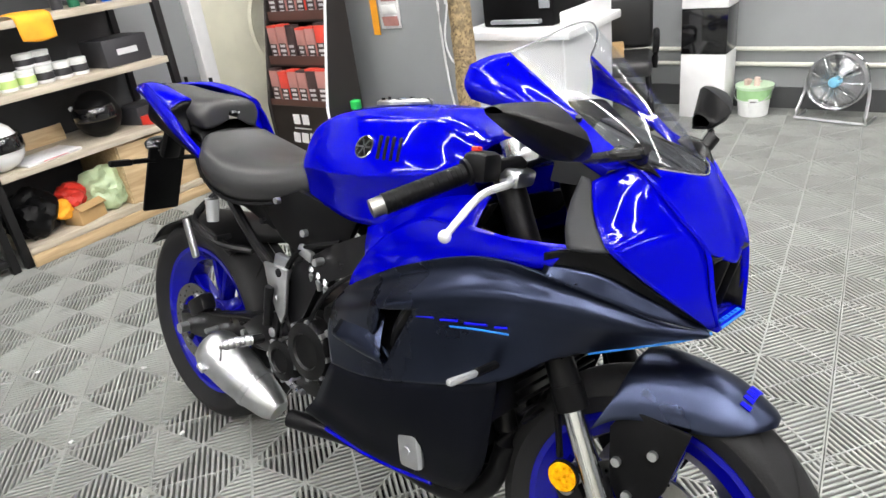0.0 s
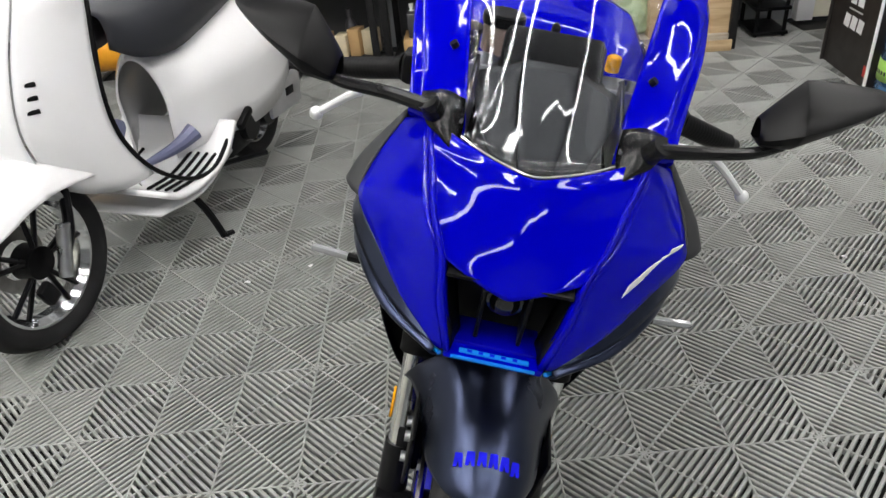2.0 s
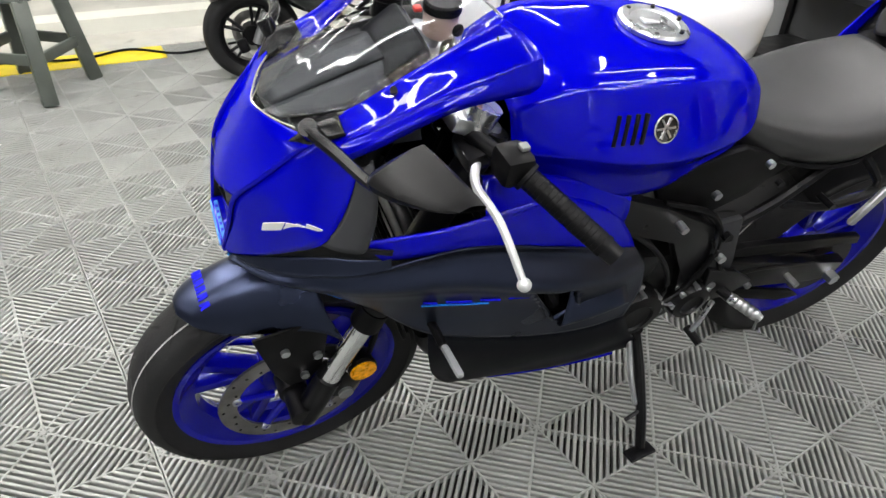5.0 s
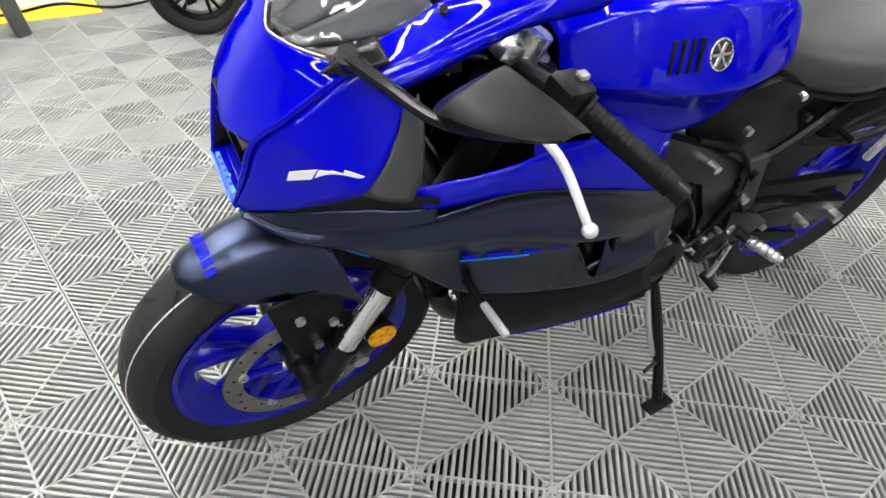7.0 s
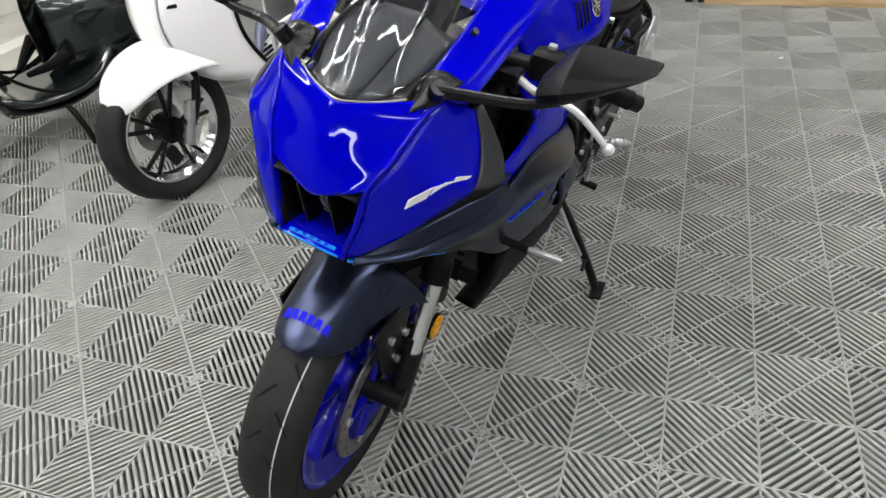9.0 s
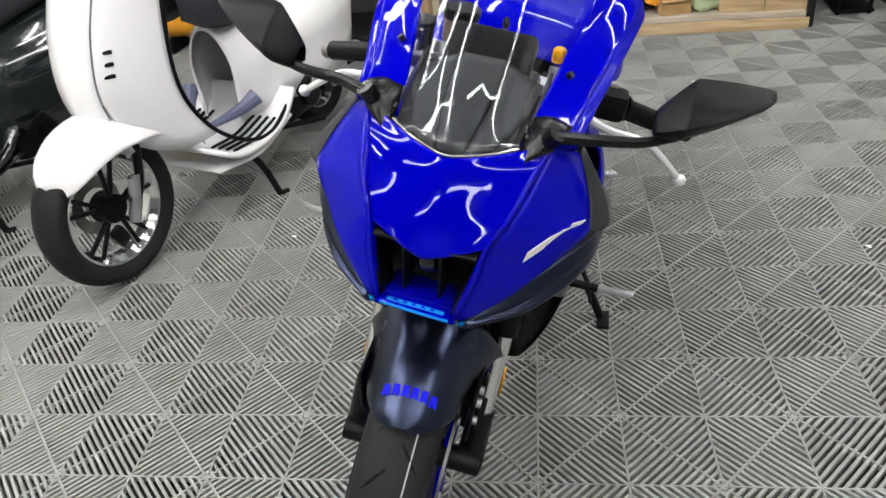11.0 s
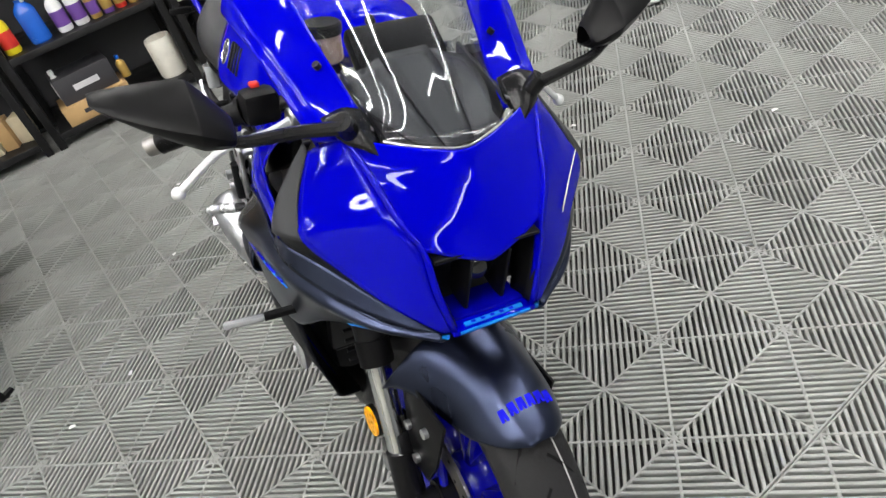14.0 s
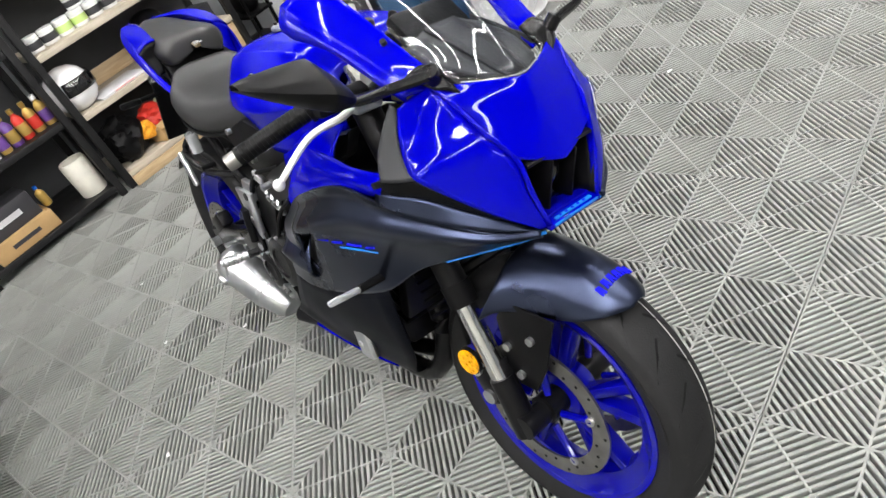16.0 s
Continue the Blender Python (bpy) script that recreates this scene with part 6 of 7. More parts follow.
carton("grey_case", "dark grey tool case on a cardboard box", -3.45, -0.30, 0.18, (0.2, 0.30, 0.14), INK, 4, SILVER_PRINT)
bottle(-3.42, -0.42, 0.20, 0.03, 0.16, JAR_WHITE, JAR_WHITE, "slim white bottle")
bottle(-3.40, -0.10, 0.18, 0.025, 0.12, GOLD, BLUE_PLASTIC, "small amber bottle")
jug = thing("white_jug", "translucent white plastic jug", "jug", at(-3.42, 0.13, 0.08))
bm = mesh()
lathe(bm, [(0.07, 0), (0.075, 0.01), (0.075, 0.2), (0.07, 0.215), (0.066, 0.21), (0.066, 0.02)], 28)
part("body", bm, colour("cloudy_plastic", (0.72, 0.7, 0.62), 0.3), jug)
for k in range(4):
    jar(-3.40, -1.20 + 0.048 * k, 0.505, 0.022, 0.085, JAR_WHITE, BLUE_PLASTIC, "small bottle with a blue label", BLUE_PLASTIC, "blue-labelled bottles")
carton("bottle_crate", "black open crate behind small bottles", -3.52, -1.12, 0.505, (0.14, 0.22, 0.10), INK)
carton("white_pack", "white and dark product pack", -3.42, -0.92, 0.505, (0.14, 0.20, 0.19), colour("grape_print", (0.25, 0.2, 0.22), 0.5), 3, SILVER_PRINT)
jar(-3.36, -1.0, 0.505, 0.028, 0.20, JAR_WHITE, JAR_WHITE, "white bottle in front of a pack")
bottle(-3.40, -0.72, 0.505, 0.045, 0.27, YELLOW_PLASTIC, YELLOW_PLASTIC, "yellow spray bottle with a colourful label", INK, 0.4, True)
for k in range(5):
    carton("paper_bag", "cream paper packet leaning on others", -3.42 - 0.01 * k, -1.02 + 0.085 * k, 0.08, (0.10, 0.07, 0.16 - 0.015 * (k % 3)),
           (colour("cream_paper", (0.6, 0.52, 0.36), 0.7), CARD)[k % 2], 12 - 9 * k, None, "packet")
bottle(-3.5, -0.80, 0.08, 0.035, 0.26, INK, INK, "tall dark bottle")
for k in range(6):
    bottle(-3.45, -1.70 + 0.09 * k, 0.505, 0.034, 0.2, (INK, JAR_WHITE, BLUE_PLASTIC)[k % 3], INK, "product bottle at the far shelf end")
for k in range(9):
    bottle(-3.45, -1.5 + 0.19 * k, 0.92, 0.036, 0.2, (INK, BLUE_PLASTIC, JAR_WHITE, GREEN_DARK)[k % 4], INK, "product bottle on the upper black shelf")

# orange machine by the far wall
comp = thing("compressor", "orange air compressor tank on the floor", "compressor", at(-3.45, -2.35, 0, 90))
bm = mesh()
lathe(bm, [(0.02, -0.30), (0.10, -0.28), (0.13, -0.22), (0.13, 0.22), (0.10, 0.28), (0.02, 0.30)], 28, pose(0, 0, 0.22, 0, 90, 0))
part("tank", bm, colour("orange_paint", (0.75, 0.33, 0.02), 0.35), comp)
bm = mesh()
box(bm, (0, 0, 0.42), (0.22, 0.18, 0.16), bevel=0.02)
part("motor", bm, BLACK_METAL, comp)
for x in (-0.18, 0.18):
    part("foot", box(mesh(), (x, 0, 0.05), (0.03, 0.22, 0.10), bevel=0.004), BLACK_METAL, comp)

# ---------- door corner ----------
door = tagged(thing("door_1", "white door frame with a cream door, closed", "door", at((A0 + 0.004) / ROOM_WIDE, 2.45)), kind="structure")
for y in (-0.55, 0.55):
    bm = mesh()
    box(bm, (0.03, y, 1.04), (0.08, 0.10, 2.08), bevel=0.006)
    part("jamb", bm, WHITE, door)
bm = mesh()
box(bm, (0.03, 0, 2.11), (0.08, 1.2, 0.08), bevel=0.006)
part("lintel", bm, WHITE, door)
bm = mesh()
box(bm, (0.02, 0, 1.03), (0.04, 1.0, 2.04), bevel=0.004)
leaf = part("leaf", bm, CREAM, door)
bm = mesh()
lathe(bm, [(0.15, 0.0), (0.17, 0.012), (0.19, 0.0)], 40, pose(0.042, 0.05, 0.78, 0, 90, 0) @ Matrix.Diagonal((1.5, 1, 1, 1)))
part("pressed_oval", bm, CREAM, leaf)
cart = thing("dark_stand", "low dark stand in the doorway", "stand", at(-3.62, 1.62))
for z in (0.02, 0.16, 0.34):
    bm = mesh()
    box(bm, (0, 0, z), (0.3, 0.2, 0.02), bevel=0.004)
    part("shelf_board", bm, BLACK, cart)
for x in (-0.13, 0.13):
    for y in (-0.08, 0.08):
        part("post", rod(mesh(), (x, y, 0), (x, y, 0.6), 0.012, seg=8), BLACK, cart)
bm = mesh()
ball(bm, (0, 0, 0.42), (0.12, 0.09, 0.09), 16, 10)
part("cover", bm, BLACK, cart)

# ---------- display rack, water bottles, plant ----------
rack = thing("display_rack", "black cardboard display rack with white edges, stocked with red packs", "rack", at(-2.80, 1.74))
RACK = colour("black_card", (0.016, 0.013, 0.012), 0.45)
for s in (-1, 1):
    bm = mesh()
    prism(bm, [(0, 0), (0.275, 0), (0.275, 1.50), (0.255, 1.50), (0.035, 0.60), (0.0, 0.44)], 0.012, pose(s * 0.245 - 0.006, 0, 0, 90, 0, 90), 0.0)
    side = part("side_panel", bm, RACK, rack)
    bm = mesh()
    tube(bm, [(s * 0.245, -0.004, 0.0), (s * 0.245, -0.004, 0.44), (s * 0.245, 0.031, 0.60), (s * 0.245, 0.251, 1.50)], 0.008, 1, 8)
    part("white_edge" if s > 0 else "black_edge", bm, WHITE if s > 0 else RACK, side, "white plastic edge strip" if s > 0 else "")
bm = mesh()
box(bm, (0, 0.012, 0.22), (0.48, 0.014, 0.44))
frontp = part("front_panel", bm, RACK, rack)
bm = mesh()
box(bm, (0, 0.268, 0.75), (0.48, 0.012, 1.50))
part("back_panel", bm, RACK, rack)
for k, z in enumerate((0.42, 0.66, 0.90, 1.14)):
    bm = mesh()
    y0 = 0.012 + 0.245 * (z - 0.42)
    box(bm, (0, (y0 + 0.260) / 2, z), (0.478, 0.260 - y0, 0.012))
    part("rack_shelf", bm, RACK, rack)
    bm = mesh()
    box(bm, (0, y0, z + 0.03), (0.478, 0.006, 0.05))
    part("shelf_lip", bm, colour("brown_card", (0.075, 0.035, 0.028), 0.5), rack)
# writing on the panel, as slanted bars
bm = mesh()
for k in range(3):
    prism(bm, [(-0.10 + 0.07 * k, 0.22), (-0.045 + 0.07 * k, 0.215), (-0.035 + 0.07 * k, 0.275), (-0.09 + 0.07 * k, 0.28)], 0.001, pose(0, 0.0045, 0, 90, 0, 0))
part("white_marks", bm, WHITE, frontp, "three slanted white marks")
bm = mesh()
for k in range(2):
    box(bm, (-0.04 + 0.075 * k, 0.0045, 0.36), (0.055, 0.001, 0.06))
    box(bm, (0.0, 0.0045, 0.305), (0.14, 0.001, 0.008))
part("white_signs", bm, WHITE, frontp, "two square white signs")
bm = mesh()
box(bm, (0.20, 0.0045, 0.075), (0.03, 0.001, 0.05))
part("red_mark", bm, RED_PLASTIC, frontp)
PINK = colour("pink_pack", (0.42, 0.20, 0.18), 0.45)
RED_PACK = colour("red_pack", (0.62, 0.06, 0.04), 0.45)
DARK_PACK = colour("dark_brown_pack", (0.05, 0.03, 0.03), 0.45)
for k, z in enumerate((0.426, 0.666, 0.906, 1.146)):
    for j in range(6):
        mat = (PINK, RED_PACK, PINK, PINK, DARK_PACK, PINK)[(j + 2 * k) % 6]
        p = at(-2.80, 1.74) @ pose(-0.195 + 0.078 * j, 0.055 + 0.055 * k, z, 0, 0, random.uniform(-5, 5))
        root = thing("product_pack", "small pink and red boxed product with a printed front", "pack", p, "packs on the rack")
        hh = random.uniform(0.185, 0.215)
        bm = mesh()
        box(bm, (0, 0, hh / 2), (0.068, 0.05, hh), bevel=0.003)
        body = part("body", bm, mat, root)
        part("dark_panel", box(mesh(), (0, -0.0256, hh * 0.30), (0.062, 0.001, hh * 0.52)), DARK_PACK, root)
        bm = mesh()
        for r in range(4):
            box(bm, (random.uniform(-0.004, 0.004), -0.0265, hh * (0.10 + 0.13 * r)), (random.uniform(0.03, 0.046), 0.001, hh * 0.07))
        part("printed_rows", bm, SILVER_PRINT, root)
        part("lid", box(mesh(), (0, 0, hh + 0.006), (0.07, 0.052, 0.012), bevel=0.002), RED_PACK if (j + k) % 3 else DARK_PACK, root)

WATER_BLUE = colour("blue_translucent_plastic", (0.06, 0.16, 0.32), 0.12, glass=0.45, coat=0.3)


def water_bottle(a, b, rz, cap, label):
    root = thing("water_bottle", label, "water bottle", at(a, b, 0, rz) @ Matrix.Scale(0.93, 4), "water bottles")
    prof = [(0.118, 0.0), (0.132, 0.012), (0.134, 0.05), (0.129, 0.062), (0.134, 0.075), (0.134, 0.19), (0.128, 0.205), (0.128, 0.222), (0.134, 0.237), (0.134, 0.30), (0.128, 0.312), (0.132, 0.325),
            (0.125, 0.355), (0.09, 0.392), (0.045, 0.415), (0.029, 0.425), (0.029, 0.455)]
    part("body", lathe(mesh(), prof, 40), WATER_BLUE, root)
    part("cap", lathe(mesh(), [(0.033, 0.44), (0.034, 0.445), (0.034, 0.485), (0.028, 0.49)], 24), cap, root)
    bm = mesh()
    g = [[(0.1355 * math.cos(radians(q)), 0.1355 * math.sin(radians(q)), z) for q in (-150, -125, -100, -75, -50)] for z in (0.085, 0.185)]
    lab = part("paper_label", loft(bm, g, 4, 2), colour("green_label", (0.35, 0.6, 0.12), 0.5), root, "green and white label", solid=0.001)
    bm = mesh()
    for k in range(5):
        q = radians(-120 + 9 * k)
        box(bm, (0.1362 * math.cos(q), 0.1362 * math.sin(q), 0.125), (0.002, 0.012, 0.018), (0, 0, math.degrees(q)))
    part("label_marks", bm, INK, lab)


water_bottle(-2.47, 1.87, 8, colour("green_cap", (0.02, 0.4, 0.08), 0.4), "blue water dispenser bottle with a green cap")
water_bottle(-2.185, 1.935, 4, colour("blue_cap", (0.02, 0.2, 0.7), 0.4), "blue water dispenser bottle with a blue cap")

pot = thing("potted_tree", "thick bare tree trunk in a white embossed plastic pot", "potted plant", at(-1.82, 2.01) @ Matrix.Scale(0.93, 4))
part("saucer", lathe(mesh(), [(0.15, 0.0), (0.19, 0.012), (0.205, 0.03), (0.198, 0.032), (0.18, 0.016), (0.0, 0.014)], 48), WHITE, pot)
bowl = part("pot", lathe(mesh(), [(0.115, 0.016), (0.13, 0.02), (0.158, 0.06), (0.182, 0.12), (0.196, 0.20), (0.202, 0.27), (0.207, 0.30), (0.232, 0.318), (0.24, 0.335), (0.236, 0.35), (0.215, 0.352), (0.195, 0.33), (0.185, 0.27)], 56), WHITE, pot, "white embossed pot")
bm = mesh()
rng = random.Random(2)
for k in range(420):
    q, z = rng.uniform(0, 2 * math.pi), rng.uniform(0.07, 0.265)
    r = (0.158 + (z - 0.06) * 0.4 if z < 0.12 else 0.182 + (z - 0.12) * 0.15) + 0.0005
    c = (r * math.cos(q), r * math.sin(q), z)
    ball(bm, c, (0.0075, 0.013, 0.0055), 8, 5, (rng.uniform(-60, 60), 0, math.degrees(q)))
tagged(part("embossed_flowers", bm, WHITE, bowl), kind="stuff")
soil = part("soil", lathe(mesh(), [(0.198, 0.305), (0.12, 0.318), (0.0, 0.322)], 40), colour("brown_bark_soil", (0.09, 0.05, 0.03), 0.9, vary=0.5, scale=60, bump=0.8, fine=120), pot)
bm = mesh()
line = spline([(0.0, 0.035, 0.30), (0.0, 0.035, 0.5), (0.005, 0.03, 0.8), (0.0, 0.03, 1.2), (0.01, 0.03, 1.6), (0.01, 0.03, 2.1)], 10)
rings = []
for i, p in enumerate(line):
    ring = []
    for k in range(20):
        q = 2 * math.pi * k / 20
        r = (0.066 - 0.012 * i / len(line) + (0.018 * (1 - i / 3) if i < 3 else 0)) * (1 + 0.13 * noise.noise(Vector((math.cos(q) * 2, math.sin(q) * 2, p.z * 9))) + 0.07 * noise.noise(Vector((math.cos(q) * 7, math.sin(q) * 7, p.z * 30))))
        ring.append(bm.verts.new((p.x + r * math.cos(q), p.y + r * math.sin(q), p.z)))
    rings.append(ring)
for r0, r1 in zip(rings, rings[1:]):
    for k in range(20):
        bm.faces.new((r0[k], r0[(k + 1) % 20], r1[(k + 1) % 20], r1[k]))
bm.faces.new(rings[-1])
part("trunk", bm, colour("rough_bark", (0.3, 0.22, 0.12), 0.85, vary=0.6, scale=30, bump=1.0, fine=55, worn=(0.10, 0.07, 0.04), worn_at=0.52), pot, "rough brown bark", sharp=60)

# ---------- grey column, white counter, far corner ----------
slab("column", -2.85, -2.06, 2.27, 2.65, 0, TOP, WALL_GREY, "plain grey painted column", "column")
chart = thing("brochure_rack", "small wall rack with brochures", "rack", at(-2.42, 2.215, 0.93) @ Matrix.Diagonal((0.72, 1, 0.85, 1)))
bm = mesh()
box(bm, (0, 0, 0), (0.20, 0.012, 0.34), bevel=0.002)
part("back_board", bm, SILVER_PRINT, chart)
for k in range(4):
    bm = mesh()
    box(bm, (0.012, -0.012, -0.12 + 0.08 * k), (0.15, 0.012, 0.062), (10, 0, 0), 0.002)
    part("brochure", bm, (PINK, JAR_WHITE, PINK, BLUE_PLASTIC)[k], chart)
strip = thing("orange_poster", "orange printed strip on the column", "poster", at(-2.535, 2.216, 0.93))
bm = mesh()
box(bm, (0, 0, 0), (0.05, 0.004, 0.36))
part("sheet", bm, ORANGE_CLOTH, strip)

slab("plinth", -2.04, -1.31, 2.20, 3.0, 0, 0.028, WHITE, "white stone slab under the counter", "plinth")
counter = thing("counter", "white painted counter with a plain front", "counter", at(-1.70, 2.60))
bm = mesh()
box(bm, (0, 0.02, 0.42), (0.60, 0.56, 0.56), bevel=0.004)
part("body", bm, WHITE, counter)
bm = mesh()
box(bm, (0.0, 0.0, 0.72), (0.72, 0.66, 0.045), bevel=0.006)
part("counter_top", bm, WHITE, counter)
bm = mesh()
box(bm, (0.305, 0.0, 0.43), (0.02, 0.60, 0.80), bevel=0.004)
part("end_panel", bm, WHITE, counter)
bm = mesh()
box(bm, (0, 0.03, 0.085), (0.56, 0.50, 0.11))
part("recessed_foot", bm, BLACK, counter)
printer = thing("printer", "black and grey office printer on the counter", "printer", at(-1.72, 2.62, 0.7425))
bm = mesh()
box(bm, (0, 0, 0.09), (0.44, 0.40, 0.18), bevel=0.015)
part("body", bm, BLACK, printer)
bm = mesh()
box(bm, (0, -0.19, 0.03), (0.30, 0.10, 0.02), bevel=0.004)
box(bm, (0.17, -0.205, 0.12), (0.06, 0.012, 0.05), bevel=0.003)
part("paper_tray", bm, colour("mid_grey_plastic", (0.25, 0.26, 0.28), 0.4), printer)
bm = mesh()
box(bm, (0, 0.02, 0.192), (0.42, 0.34, 0.022), bevel=0.008)
part("lid", bm, colour("mid_grey_plastic", (0.25, 0.26, 0.28), 0.4), printer)
cable = thing("power_cable", "white power cable hanging in loops", "cable", at(-1.98, 2.20))
bm = mesh()
tube(bm, [(0.0, 0, 1.2), (-0.02, 0, 0.95), (-0.06, -0.01, 0.72), (0.0, -0.02, 0.60), (0.06, -0.01, 0.72), (0.03, 0, 0.9)], 0.006, 6, 8)
part("loop", bm, WHITE, cable)
bm = mesh()
tube(bm, [(-0.08, 0, 1.3), (-0.09, 0, 0.8), (-0.06, 0, 0.4), (0.0, 0.0, 0.2)], 0.006, 6, 8)
part("drop", bm, WHITE, cable)
bm = mesh()
box(bm, (0.03, 0.01, 0.93), (0.16, 0.02, 0.05), bevel=0.006)
part("socket_strip", bm, WHITE, cable)

chair = thing("office_chair", "black leather office chair", "chair", at(-1.50, 3.18, 0, 20))
bm = mesh()
box(bm, (0, 0.16, 0.60), (0.46, 0.09, 0.34), (8, 0, 0), 0.035, 3)
part("backrest", bm, VINYL, chair)
bm = mesh()
box(bm, (0, -0.05, 0.38), (0.46, 0.42, 0.10), (0, 0, 0), 0.035, 3)
part("seat", bm, VINYL, chair)
for s in (1, -1):
    bm = mesh()
    tube(bm, [(s * 0.24, -0.2, 0.38), (s * 0.25, -0.18, 0.52), (s * 0.25, 0.10, 0.54)], 0.02, 5, 8)
    part("armrest", bm, BLACK, chair)
    for y in (-0.2, 0.12):
        part("leg", rod(mesh(), (s * 0.2, y, 0.34), (s * 0.23, y * 1.15, 0.0), 0.014, seg=10), BLACK_METAL, chair)
carton("brown_parcel", "brown parcel on the office chair", -1.52, 3.12, 0.432, (0.2, 0.16, 0.07), CARD, 24)

post = thing("banded_pillar", "square pillar boxed in white and black panels", "pillar", at(-1.02, 3.47))
for k, (z0, z1, mt) in enumerate(((0.0, 0.392, WHITE), (0.392, 0.66, BLACK_GLOSS), (0.66, 0.98, WHITE), (0.98, 1.3, BLACK_GLOSS), (1.3, 3.0, WHITE))):
    bm = mesh()
    box(bm, (0, 0, (z0 + z1) / 2), (0.27, 0.22, z1 - z0 - 0.003), bevel=0.003)
    part("panel", bm, mt, post)
bucket = thing("bucket", "white plastic bucket with a green rim and rags in it", "bucket", at(-0.75, 3.50) @ Matrix.Diagonal((1, 1, 1.2, 1)))
part("pail", lathe(mesh(), [(0.082, 0), (0.086, 0.004), (0.10, 0.15), (0.097, 0.15), (0.084, 0.01)], 32), JAR_WHITE, bucket)
GREEN_RIM = colour("green_rim_plastic", (0.36, 0.62, 0.30), 0.4)
part("green_band", lathe(mesh(), [(0.0955, 0.085), (0.0975, 0.086), (0.1015, 0.140)], 32), GREEN_RIM, bucket)
part("green_rim", lathe(mesh(), [(0.1005, 0.138), (0.108, 0.140), (0.111, 0.155), (0.100, 0.157)], 32), colour("pale_green_plastic", (0.55, 0.72, 0.52), 0.4), bucket)
part("bucket_label", box(mesh(), (0.020, -0.0945, 0.070), (0.055, 0.002, 0.055), (5, 0, 12)), JAR_WHITE, bucket, "white label with dark print")
part("label_print", box(mesh(), (0.020, -0.0968, 0.082), (0.036, 0.001, 0.008), (5, 0, 12)), INK, bucket)
part("wire_handle", tube(mesh(), [(-0.112, 0, 0.140), (-0.10, -0.06, 0.105), (-0.05, -0.108, 0.085), (0.03, -0.114, 0.083), (0.09, -0.075, 0.100), (0.112, 0, 0.140)], 0.0022, 5, 6), STEEL, bucket)
bm = mesh()
for k in range(5):
    q = 1.3 * k
    tube(bm, [(0.04 * math.cos(q), 0.04 * math.sin(q), 0.06), (0.05 * math.cos(q), 0.05 * math.sin(q), 0.150 + 0.012 * k)], 0.018, 2, 8)
part("rags", bm, colour("beige_rag", (0.62, 0.48, 0.42), 0.8), bucket)

fan = thing("floor_fan", "chrome wire floor fan on a tilted stand", "fan", at(-0.31, 3.46, 0.228, -12))
for n, r in enumerate(0.155 - 0.0075 * k for k in range(16)):
    thick = 0.003 if n == 0 else 0.0011
    for y in ((-0.035, 0.045) if n % 3 == 0 else (-0.035,)):
        bm = mesh()
        lathe(bm, [(r, -thick), (r + thick, 0), (r, thick), (r - thick, 0)], 40, pose(0, y * (1 - 0.5 * (0.155 - r) / 0.155) - 0.02 * (0.155 - r) / 0.155, 0, 90), close=True)
        part("guard_ring", bm, CHROME, fan)
for k in range(9):
    q = 2 * math.pi * k / 9
    bm = mesh()
    tube(bm, [(0.03 * math.cos(q), -0.055, 0.03 * math.sin(q)), (0.10 * math.cos(q), -0.048, 0.10 * math.sin(q)), (0.156 * math.cos(q), -0.02, 0.156 * math.sin(q)), (0.156 * math.cos(q), 0.04, 0.156 * math.sin(q))], 0.0026, 3, 5)
    part("guard_wire", bm, CHROME, fan)
FAN_GREY = colour("dull_grey_metal", (0.30, 0.30, 0.31), 0.45)
part("shroud", lathe(mesh(), [(0.155, -0.01), (0.158, -0.01), (0.158, 0.04), (0.155, 0.04)], 40, pose(0, 0, 0, 90), close=True), FAN_GREY, fan)
for k in range(5):
    bm = mesh()
    q = 2 * math.pi * k / 5
    g = [[((r * math.cos(q + d)), 0.0 + 0.03 * d, r * math.sin(q + d)) for d in (-0.58, 0, 0.58)] for r in (0.03, 0.08, 0.143)]
    part("blade", loft(bm, g, 4, 4), FAN_GREY, fan, solid=0.002)
bm = mesh()
lathe(bm, [(0.001, -0.064), (0.022, -0.063), (0.029, -0.056), (0.03, 0.0)], 24, pose(0, 0, 0, -90))
part("fan_cap", bm, colour("light_blue_plastic", (0.2, 0.5, 0.7), 0.35), fan)
part("motor", rod(mesh(), (0, 0.02, 0), (0, 0.11, 0), 0.045, seg=20), BLACK_METAL, fan)
for s in (1, -1):
    bm = mesh()
    tube(bm, [(s * 0.165, 0.0, 0.0), (s * 0.175, 0.0, -0.08), (s * 0.19, -0.06, -0.218), (s * 0.19, 0.10, -0.218)], 0.009, 3, 8)
    part("stand_leg", bm, STEEL, fan)
bm = mesh()
tube(bm, [(-0.19, -0.06, -0.218), (0.19, -0.06, -0.218)], 0.009, 2, 8)
part("stand_bar", bm, STEEL, fan)
for z in (0.275, 0.368):
    pipe = tagged(thing("wall_pipe", "thin pale conduit along the grey wall", "pipe", at(0, (B1 - 0.03) / ROOM_WIDE, z), "wall pipes"), kind="structure")
    part("conduit", rod(mesh(), (-1.9, 0, 0), (A1 - 0.02, 0, 0), 0.014, seg=12), WALL_PALE, pipe)
slab("baseboard", A0 + 0.01, A1, B1 - 0.018, B1 - 0.002, 0, 0.13, colour("dark_skirting", (0.06, 0.062, 0.065), 0.6), "dark skirting along the grey wall", "baseboard")

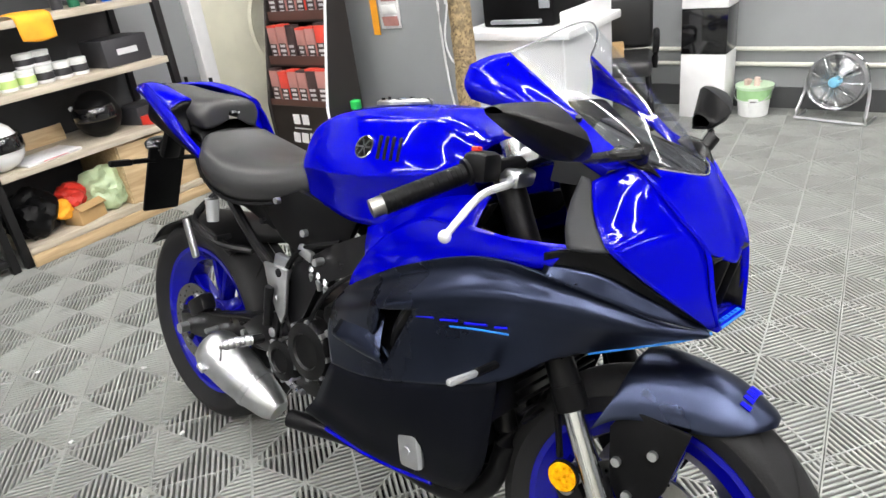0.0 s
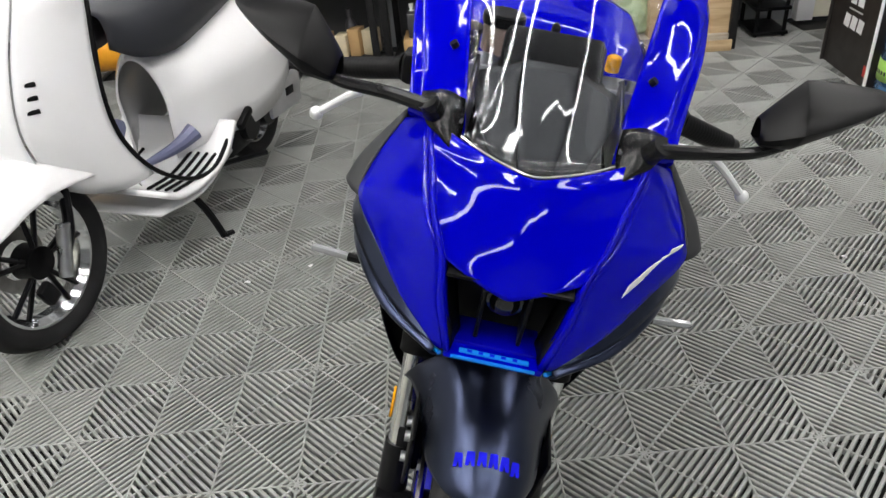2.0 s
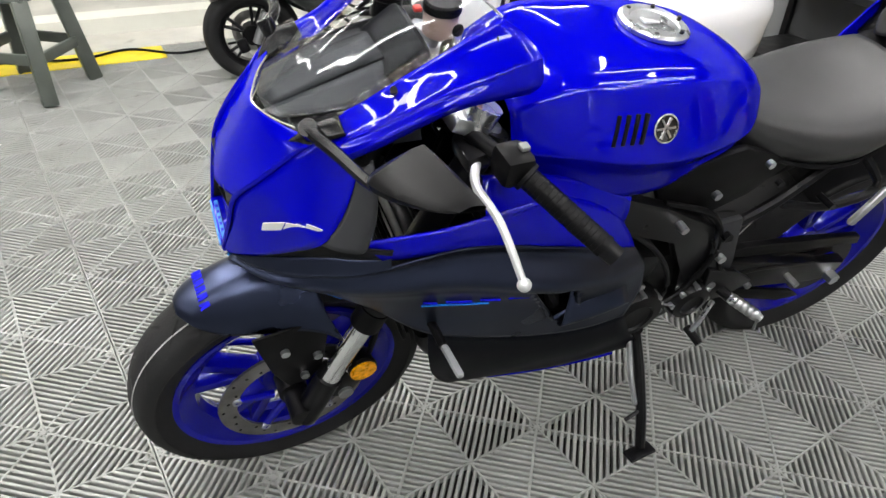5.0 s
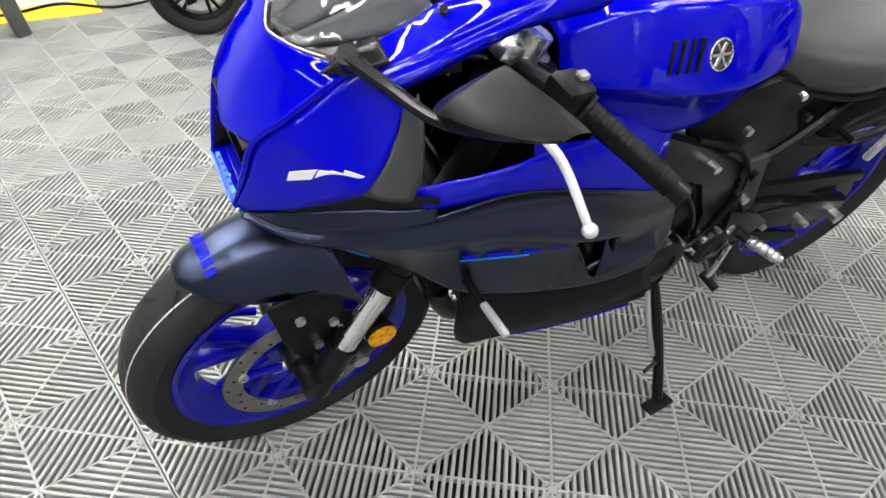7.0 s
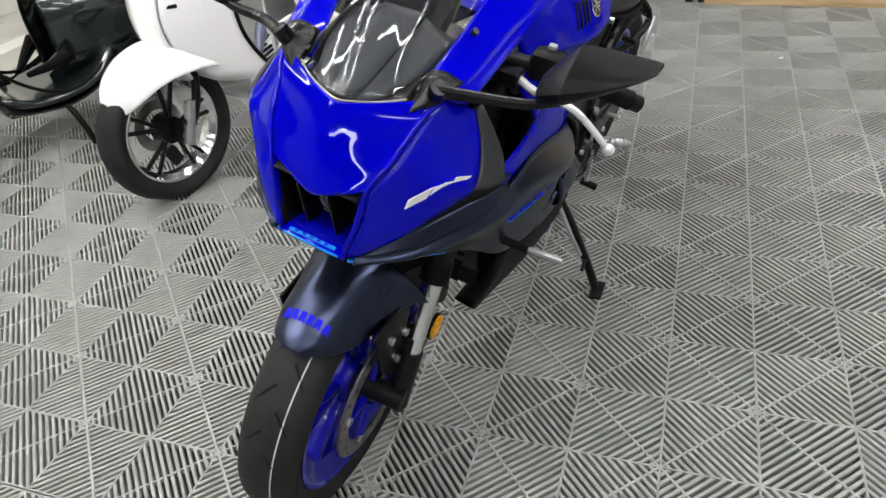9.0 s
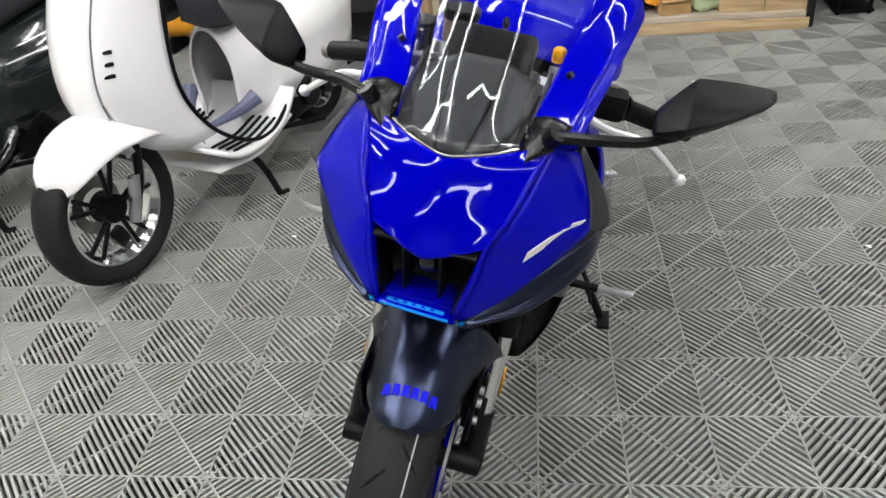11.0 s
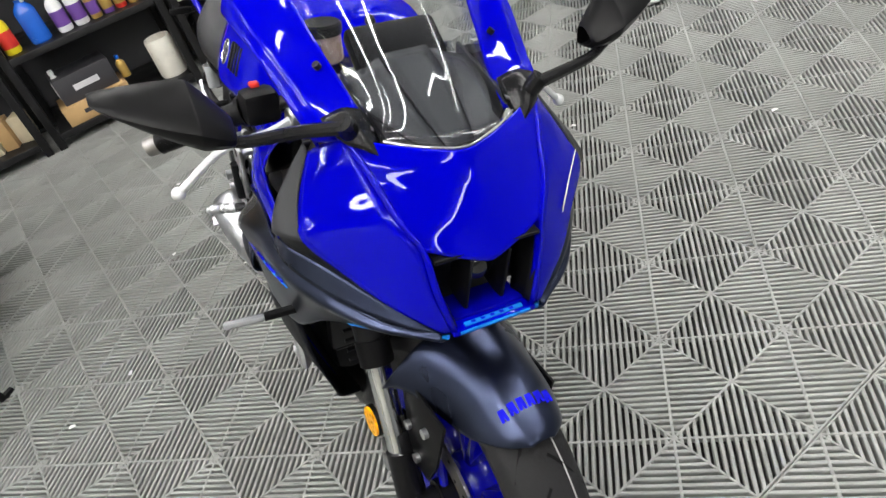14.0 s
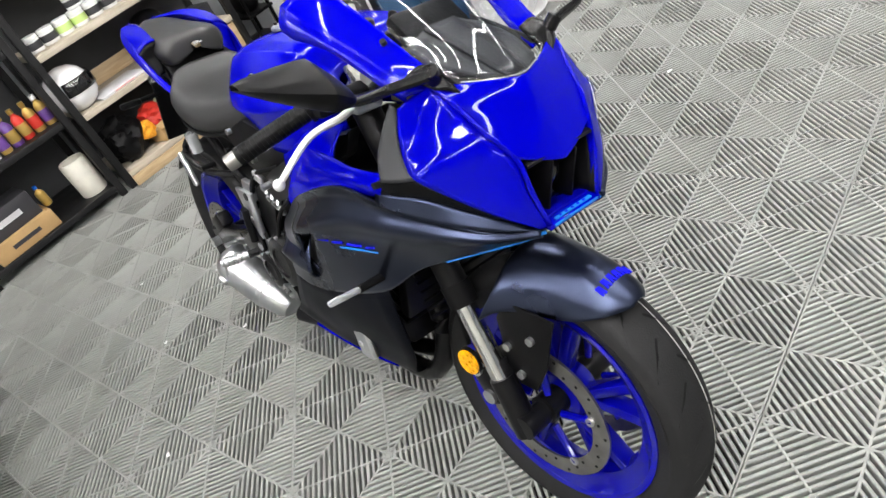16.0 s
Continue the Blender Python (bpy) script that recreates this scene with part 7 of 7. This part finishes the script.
# ---------- the south side ----------
slab("yellow_stripe", -0.30, A1 - 0.05, -3.14, -2.93, -0.01, 0.004, YELLOW, "worn yellow stripe painted along the floor edge", "floor marking")
slab("pale_floor", A0 + 0.02, A1 - 0.02, B0 + 0.02, -3.15, -0.03, 0.003, colour("dusty_concrete", (0.45, 0.44, 0.4), 0.7, vary=0.2, scale=3, bump=0.2, worn=(0.3, 0.29, 0.26)), "dusty pale concrete beside the tiled floor", "floor")
slab("low_kerb", A0 + 0.02, A1 - 0.02, -3.62, -3.45, 0.0, 0.10, WALL_PALE, "low pale concrete step along the wall", "kerb")
stool = thing("plastic_stool", "dark grey plastic stool", "stool", pose(0.67, -2.64, 0, 0, 0, -28))
STOOL = colour("grey_green_plastic", (0.07, 0.08, 0.07), 0.4, bump=0.05)
bm = mesh()
box(bm, (0, 0, 0.455), (0.32, 0.32, 0.03), bevel=0.012)
part("seat", bm, STOOL, stool)
for sx in (1, -1):
    for sy in (1, -1):
        bm = mesh()
        lo, hi = Vector((sx * 0.19, sy * 0.19, 0.0)), Vector((sx * 0.13, sy * 0.13, 0.45))
        q = (hi - lo).to_track_quat("Z", "Y").to_matrix().to_4x4()
        r = bmesh.ops.create_cube(bm, size=1.0, matrix=Matrix.Translation((lo + hi) / 2) @ q @ Matrix.Diagonal((0.066, 0.066, (hi - lo).length, 1)))
        bmesh.ops.bevel(bm, geom=list(bm.edges), offset=0.008, segments=2, affect="EDGES", profile=0.5)
        part("leg", bm, STOOL, stool)
for s in (1, -1):
    for c, sz in (((0, s * 0.168, 0.20), (0.30, 0.02, 0.05)), ((s * 0.168, 0, 0.20), (0.02, 0.30, 0.05))):
        bm = mesh()
        box(bm, c, sz, bevel=0.004)
        part("brace", bm, STOOL, stool)
hose = thing("floor_cable", "black cable lying on the floor", "cable", pose(0, 0, 0))
bm = mesh()
tube(bm, [(0.9, -3.02, 0.012), (0.5, -3.0, 0.01), (0.25, -3.1, 0.012), (0.0, -2.98, 0.01), (-0.25, -3.06, 0.012), (-0.6, -3.2, 0.012)], 0.007, 8, 6)
part("cable", bm, BLACK, hose)

# scraps on the floor
for k, (x, y) in enumerate(((-1.9, 1.62), (-1.35, 0.95), (-0.9, 1.45), (-1.75, -0.55), (-1.2, -0.75), (-1.95, -0.2), (-2.3, -0.45), (-1.5, -0.3), (-2.7, 0.4), (0.75, -2.0), (0.1, 1.5), (-1.1, -0.95))):
    bit = thing("paper_scrap", "tiny white scrap lying on the floor tiles", "scrap", pose(x, y, 0.001, 0, 0, 40 * k), "floor scraps")
    bm = mesh()
    prism(bm, [(0, 0), (0.016 + 0.004 * (k % 3), 0.003), (0.018, 0.012), (0.004, 0.014)], 0.0015)
    part("scrap", bm, WHITE, bit)

# ---------- the floor of plastic grid tiles ----------
slab("floor", A0, A1, B0, B1, -0.12, -0.026, UNDER, "concrete under the grid tiles, darkened for the shade in the slots", "floor")
CELL, TURN, OFF_U, OFF_V = 0.2, 12.62, -0.086, 0.066


def tile_mesh():
    """One 0.4 m tile: four squares, each with slats round the middle and a rib from the middle to the corner."""
    vs, fs = [], []

    def bar(p, q, w, z, h):
        d = Vector((q[0] - p[0], q[1] - p[1]))
        if d.length < 0.006:
            return
        s = Vector((-d.y, d.x)).normalized() * w / 2
        i = len(vs)
        c = 0.52
        for x, y in (p, q):
            vs.extend([(x + s.x * c, y + s.y * c, z), (x - s.x * c, y - s.y * c, z), (x + s.x, y + s.y, z - w * 0.2), (x - s.x, y - s.y, z - w * 0.2),
                       (x + s.x, y + s.y, z - h), (x - s.x, y - s.y, z - h)])
        for a, b in ((0, 1), (2, 0), (1, 3), (4, 2), (3, 5)):
            fs.append((i + a, i + b, i + b + 6, i + a + 6))

    c = CELL
    n = 18
    for sx in (1, -1):
        for sy in (1, -1):
            for k in range(1, n):
                t = 2 * c * k / n
                lo, hi = max(0, t - c), min(c, t)
                if hi - lo > 0.012:
                    bar((sx * lo, sy * (t - lo)), (sx * hi, sy * (t - hi)), 0.0082, -0.0006, 0.024)
            bar((0, 0), (sx * c, sy * c), 0.0065, 0.0, 0.015)
    for k in (-1, 0, 1):
        e = c * k * (0.9975 if k else 1)
        w = 0.0045 if k else 0.0062
        bar((e, -c), (e, c), w, 0.0, 0.016)
        bar((-c, e), (c, e), w, 0.0, 0.016)
    me = bpy.data.meshes.new("floor_tile")
    me.from_pydata(vs, [], fs)
    me.materials.append(TILE)
    return me, vs, fs


def lay_floor():
    me, vs, fs = tile_mesh()
    rng = random.Random(5)
    floor = bpy.data.objects["floor"]
    inv = floor.matrix_basis.inverted()
    rv, rf = [], []
    turn = Matrix.Rotation(radians(TURN), 4, "Z")
    spots = []
    for i in range(-11, 21):
        for j in range(-13, 12):
            p = turn @ Vector(((2 * i + OFF_U) * CELL, (2 * j + OFF_V) * CELL, 0))
            q = at(0, 0).inverted() @ p
            if A0 + 0.1 < q.x < A1 - 0.1 and -3.3 < q.y < B1 - 0.1:
                spots.append((((p.x + 0.9) / 1.3) ** 2 + (p.y - 0.1) ** 2, i, p))
    spots.sort(key=lambda s: s[0])
    for n, (_, i, p) in enumerate(spots):
        gap = 0.006 if i >= 1 else 0.0
        m = Matrix.Translation((p.x + gap, p.y, rng.uniform(-0.0008, 0.0008))) @ Matrix.Rotation(radians(TURN + rng.uniform(-0.12, 0.12)), 4, "Z")
        if n < 300:
            ob = new("floor_tile", me)
            ob.parent = floor
            ob.matrix_local = inv @ m
        else:
            k = len(rv)
            rv.extend([tuple(m @ Vector(v)) for v in vs])
            rf.extend([tuple(a + k for a in f) for f in fs])
    far = bpy.data.meshes.new("far_floor_tiles")
    far.from_pydata(rv, [], rf)
    far.materials.append(TILE)
    ob = tagged(new("far_floor_tiles", far), kind="stuff")
    ob.parent = floor
    ob.matrix_local = inv


lay_floor()
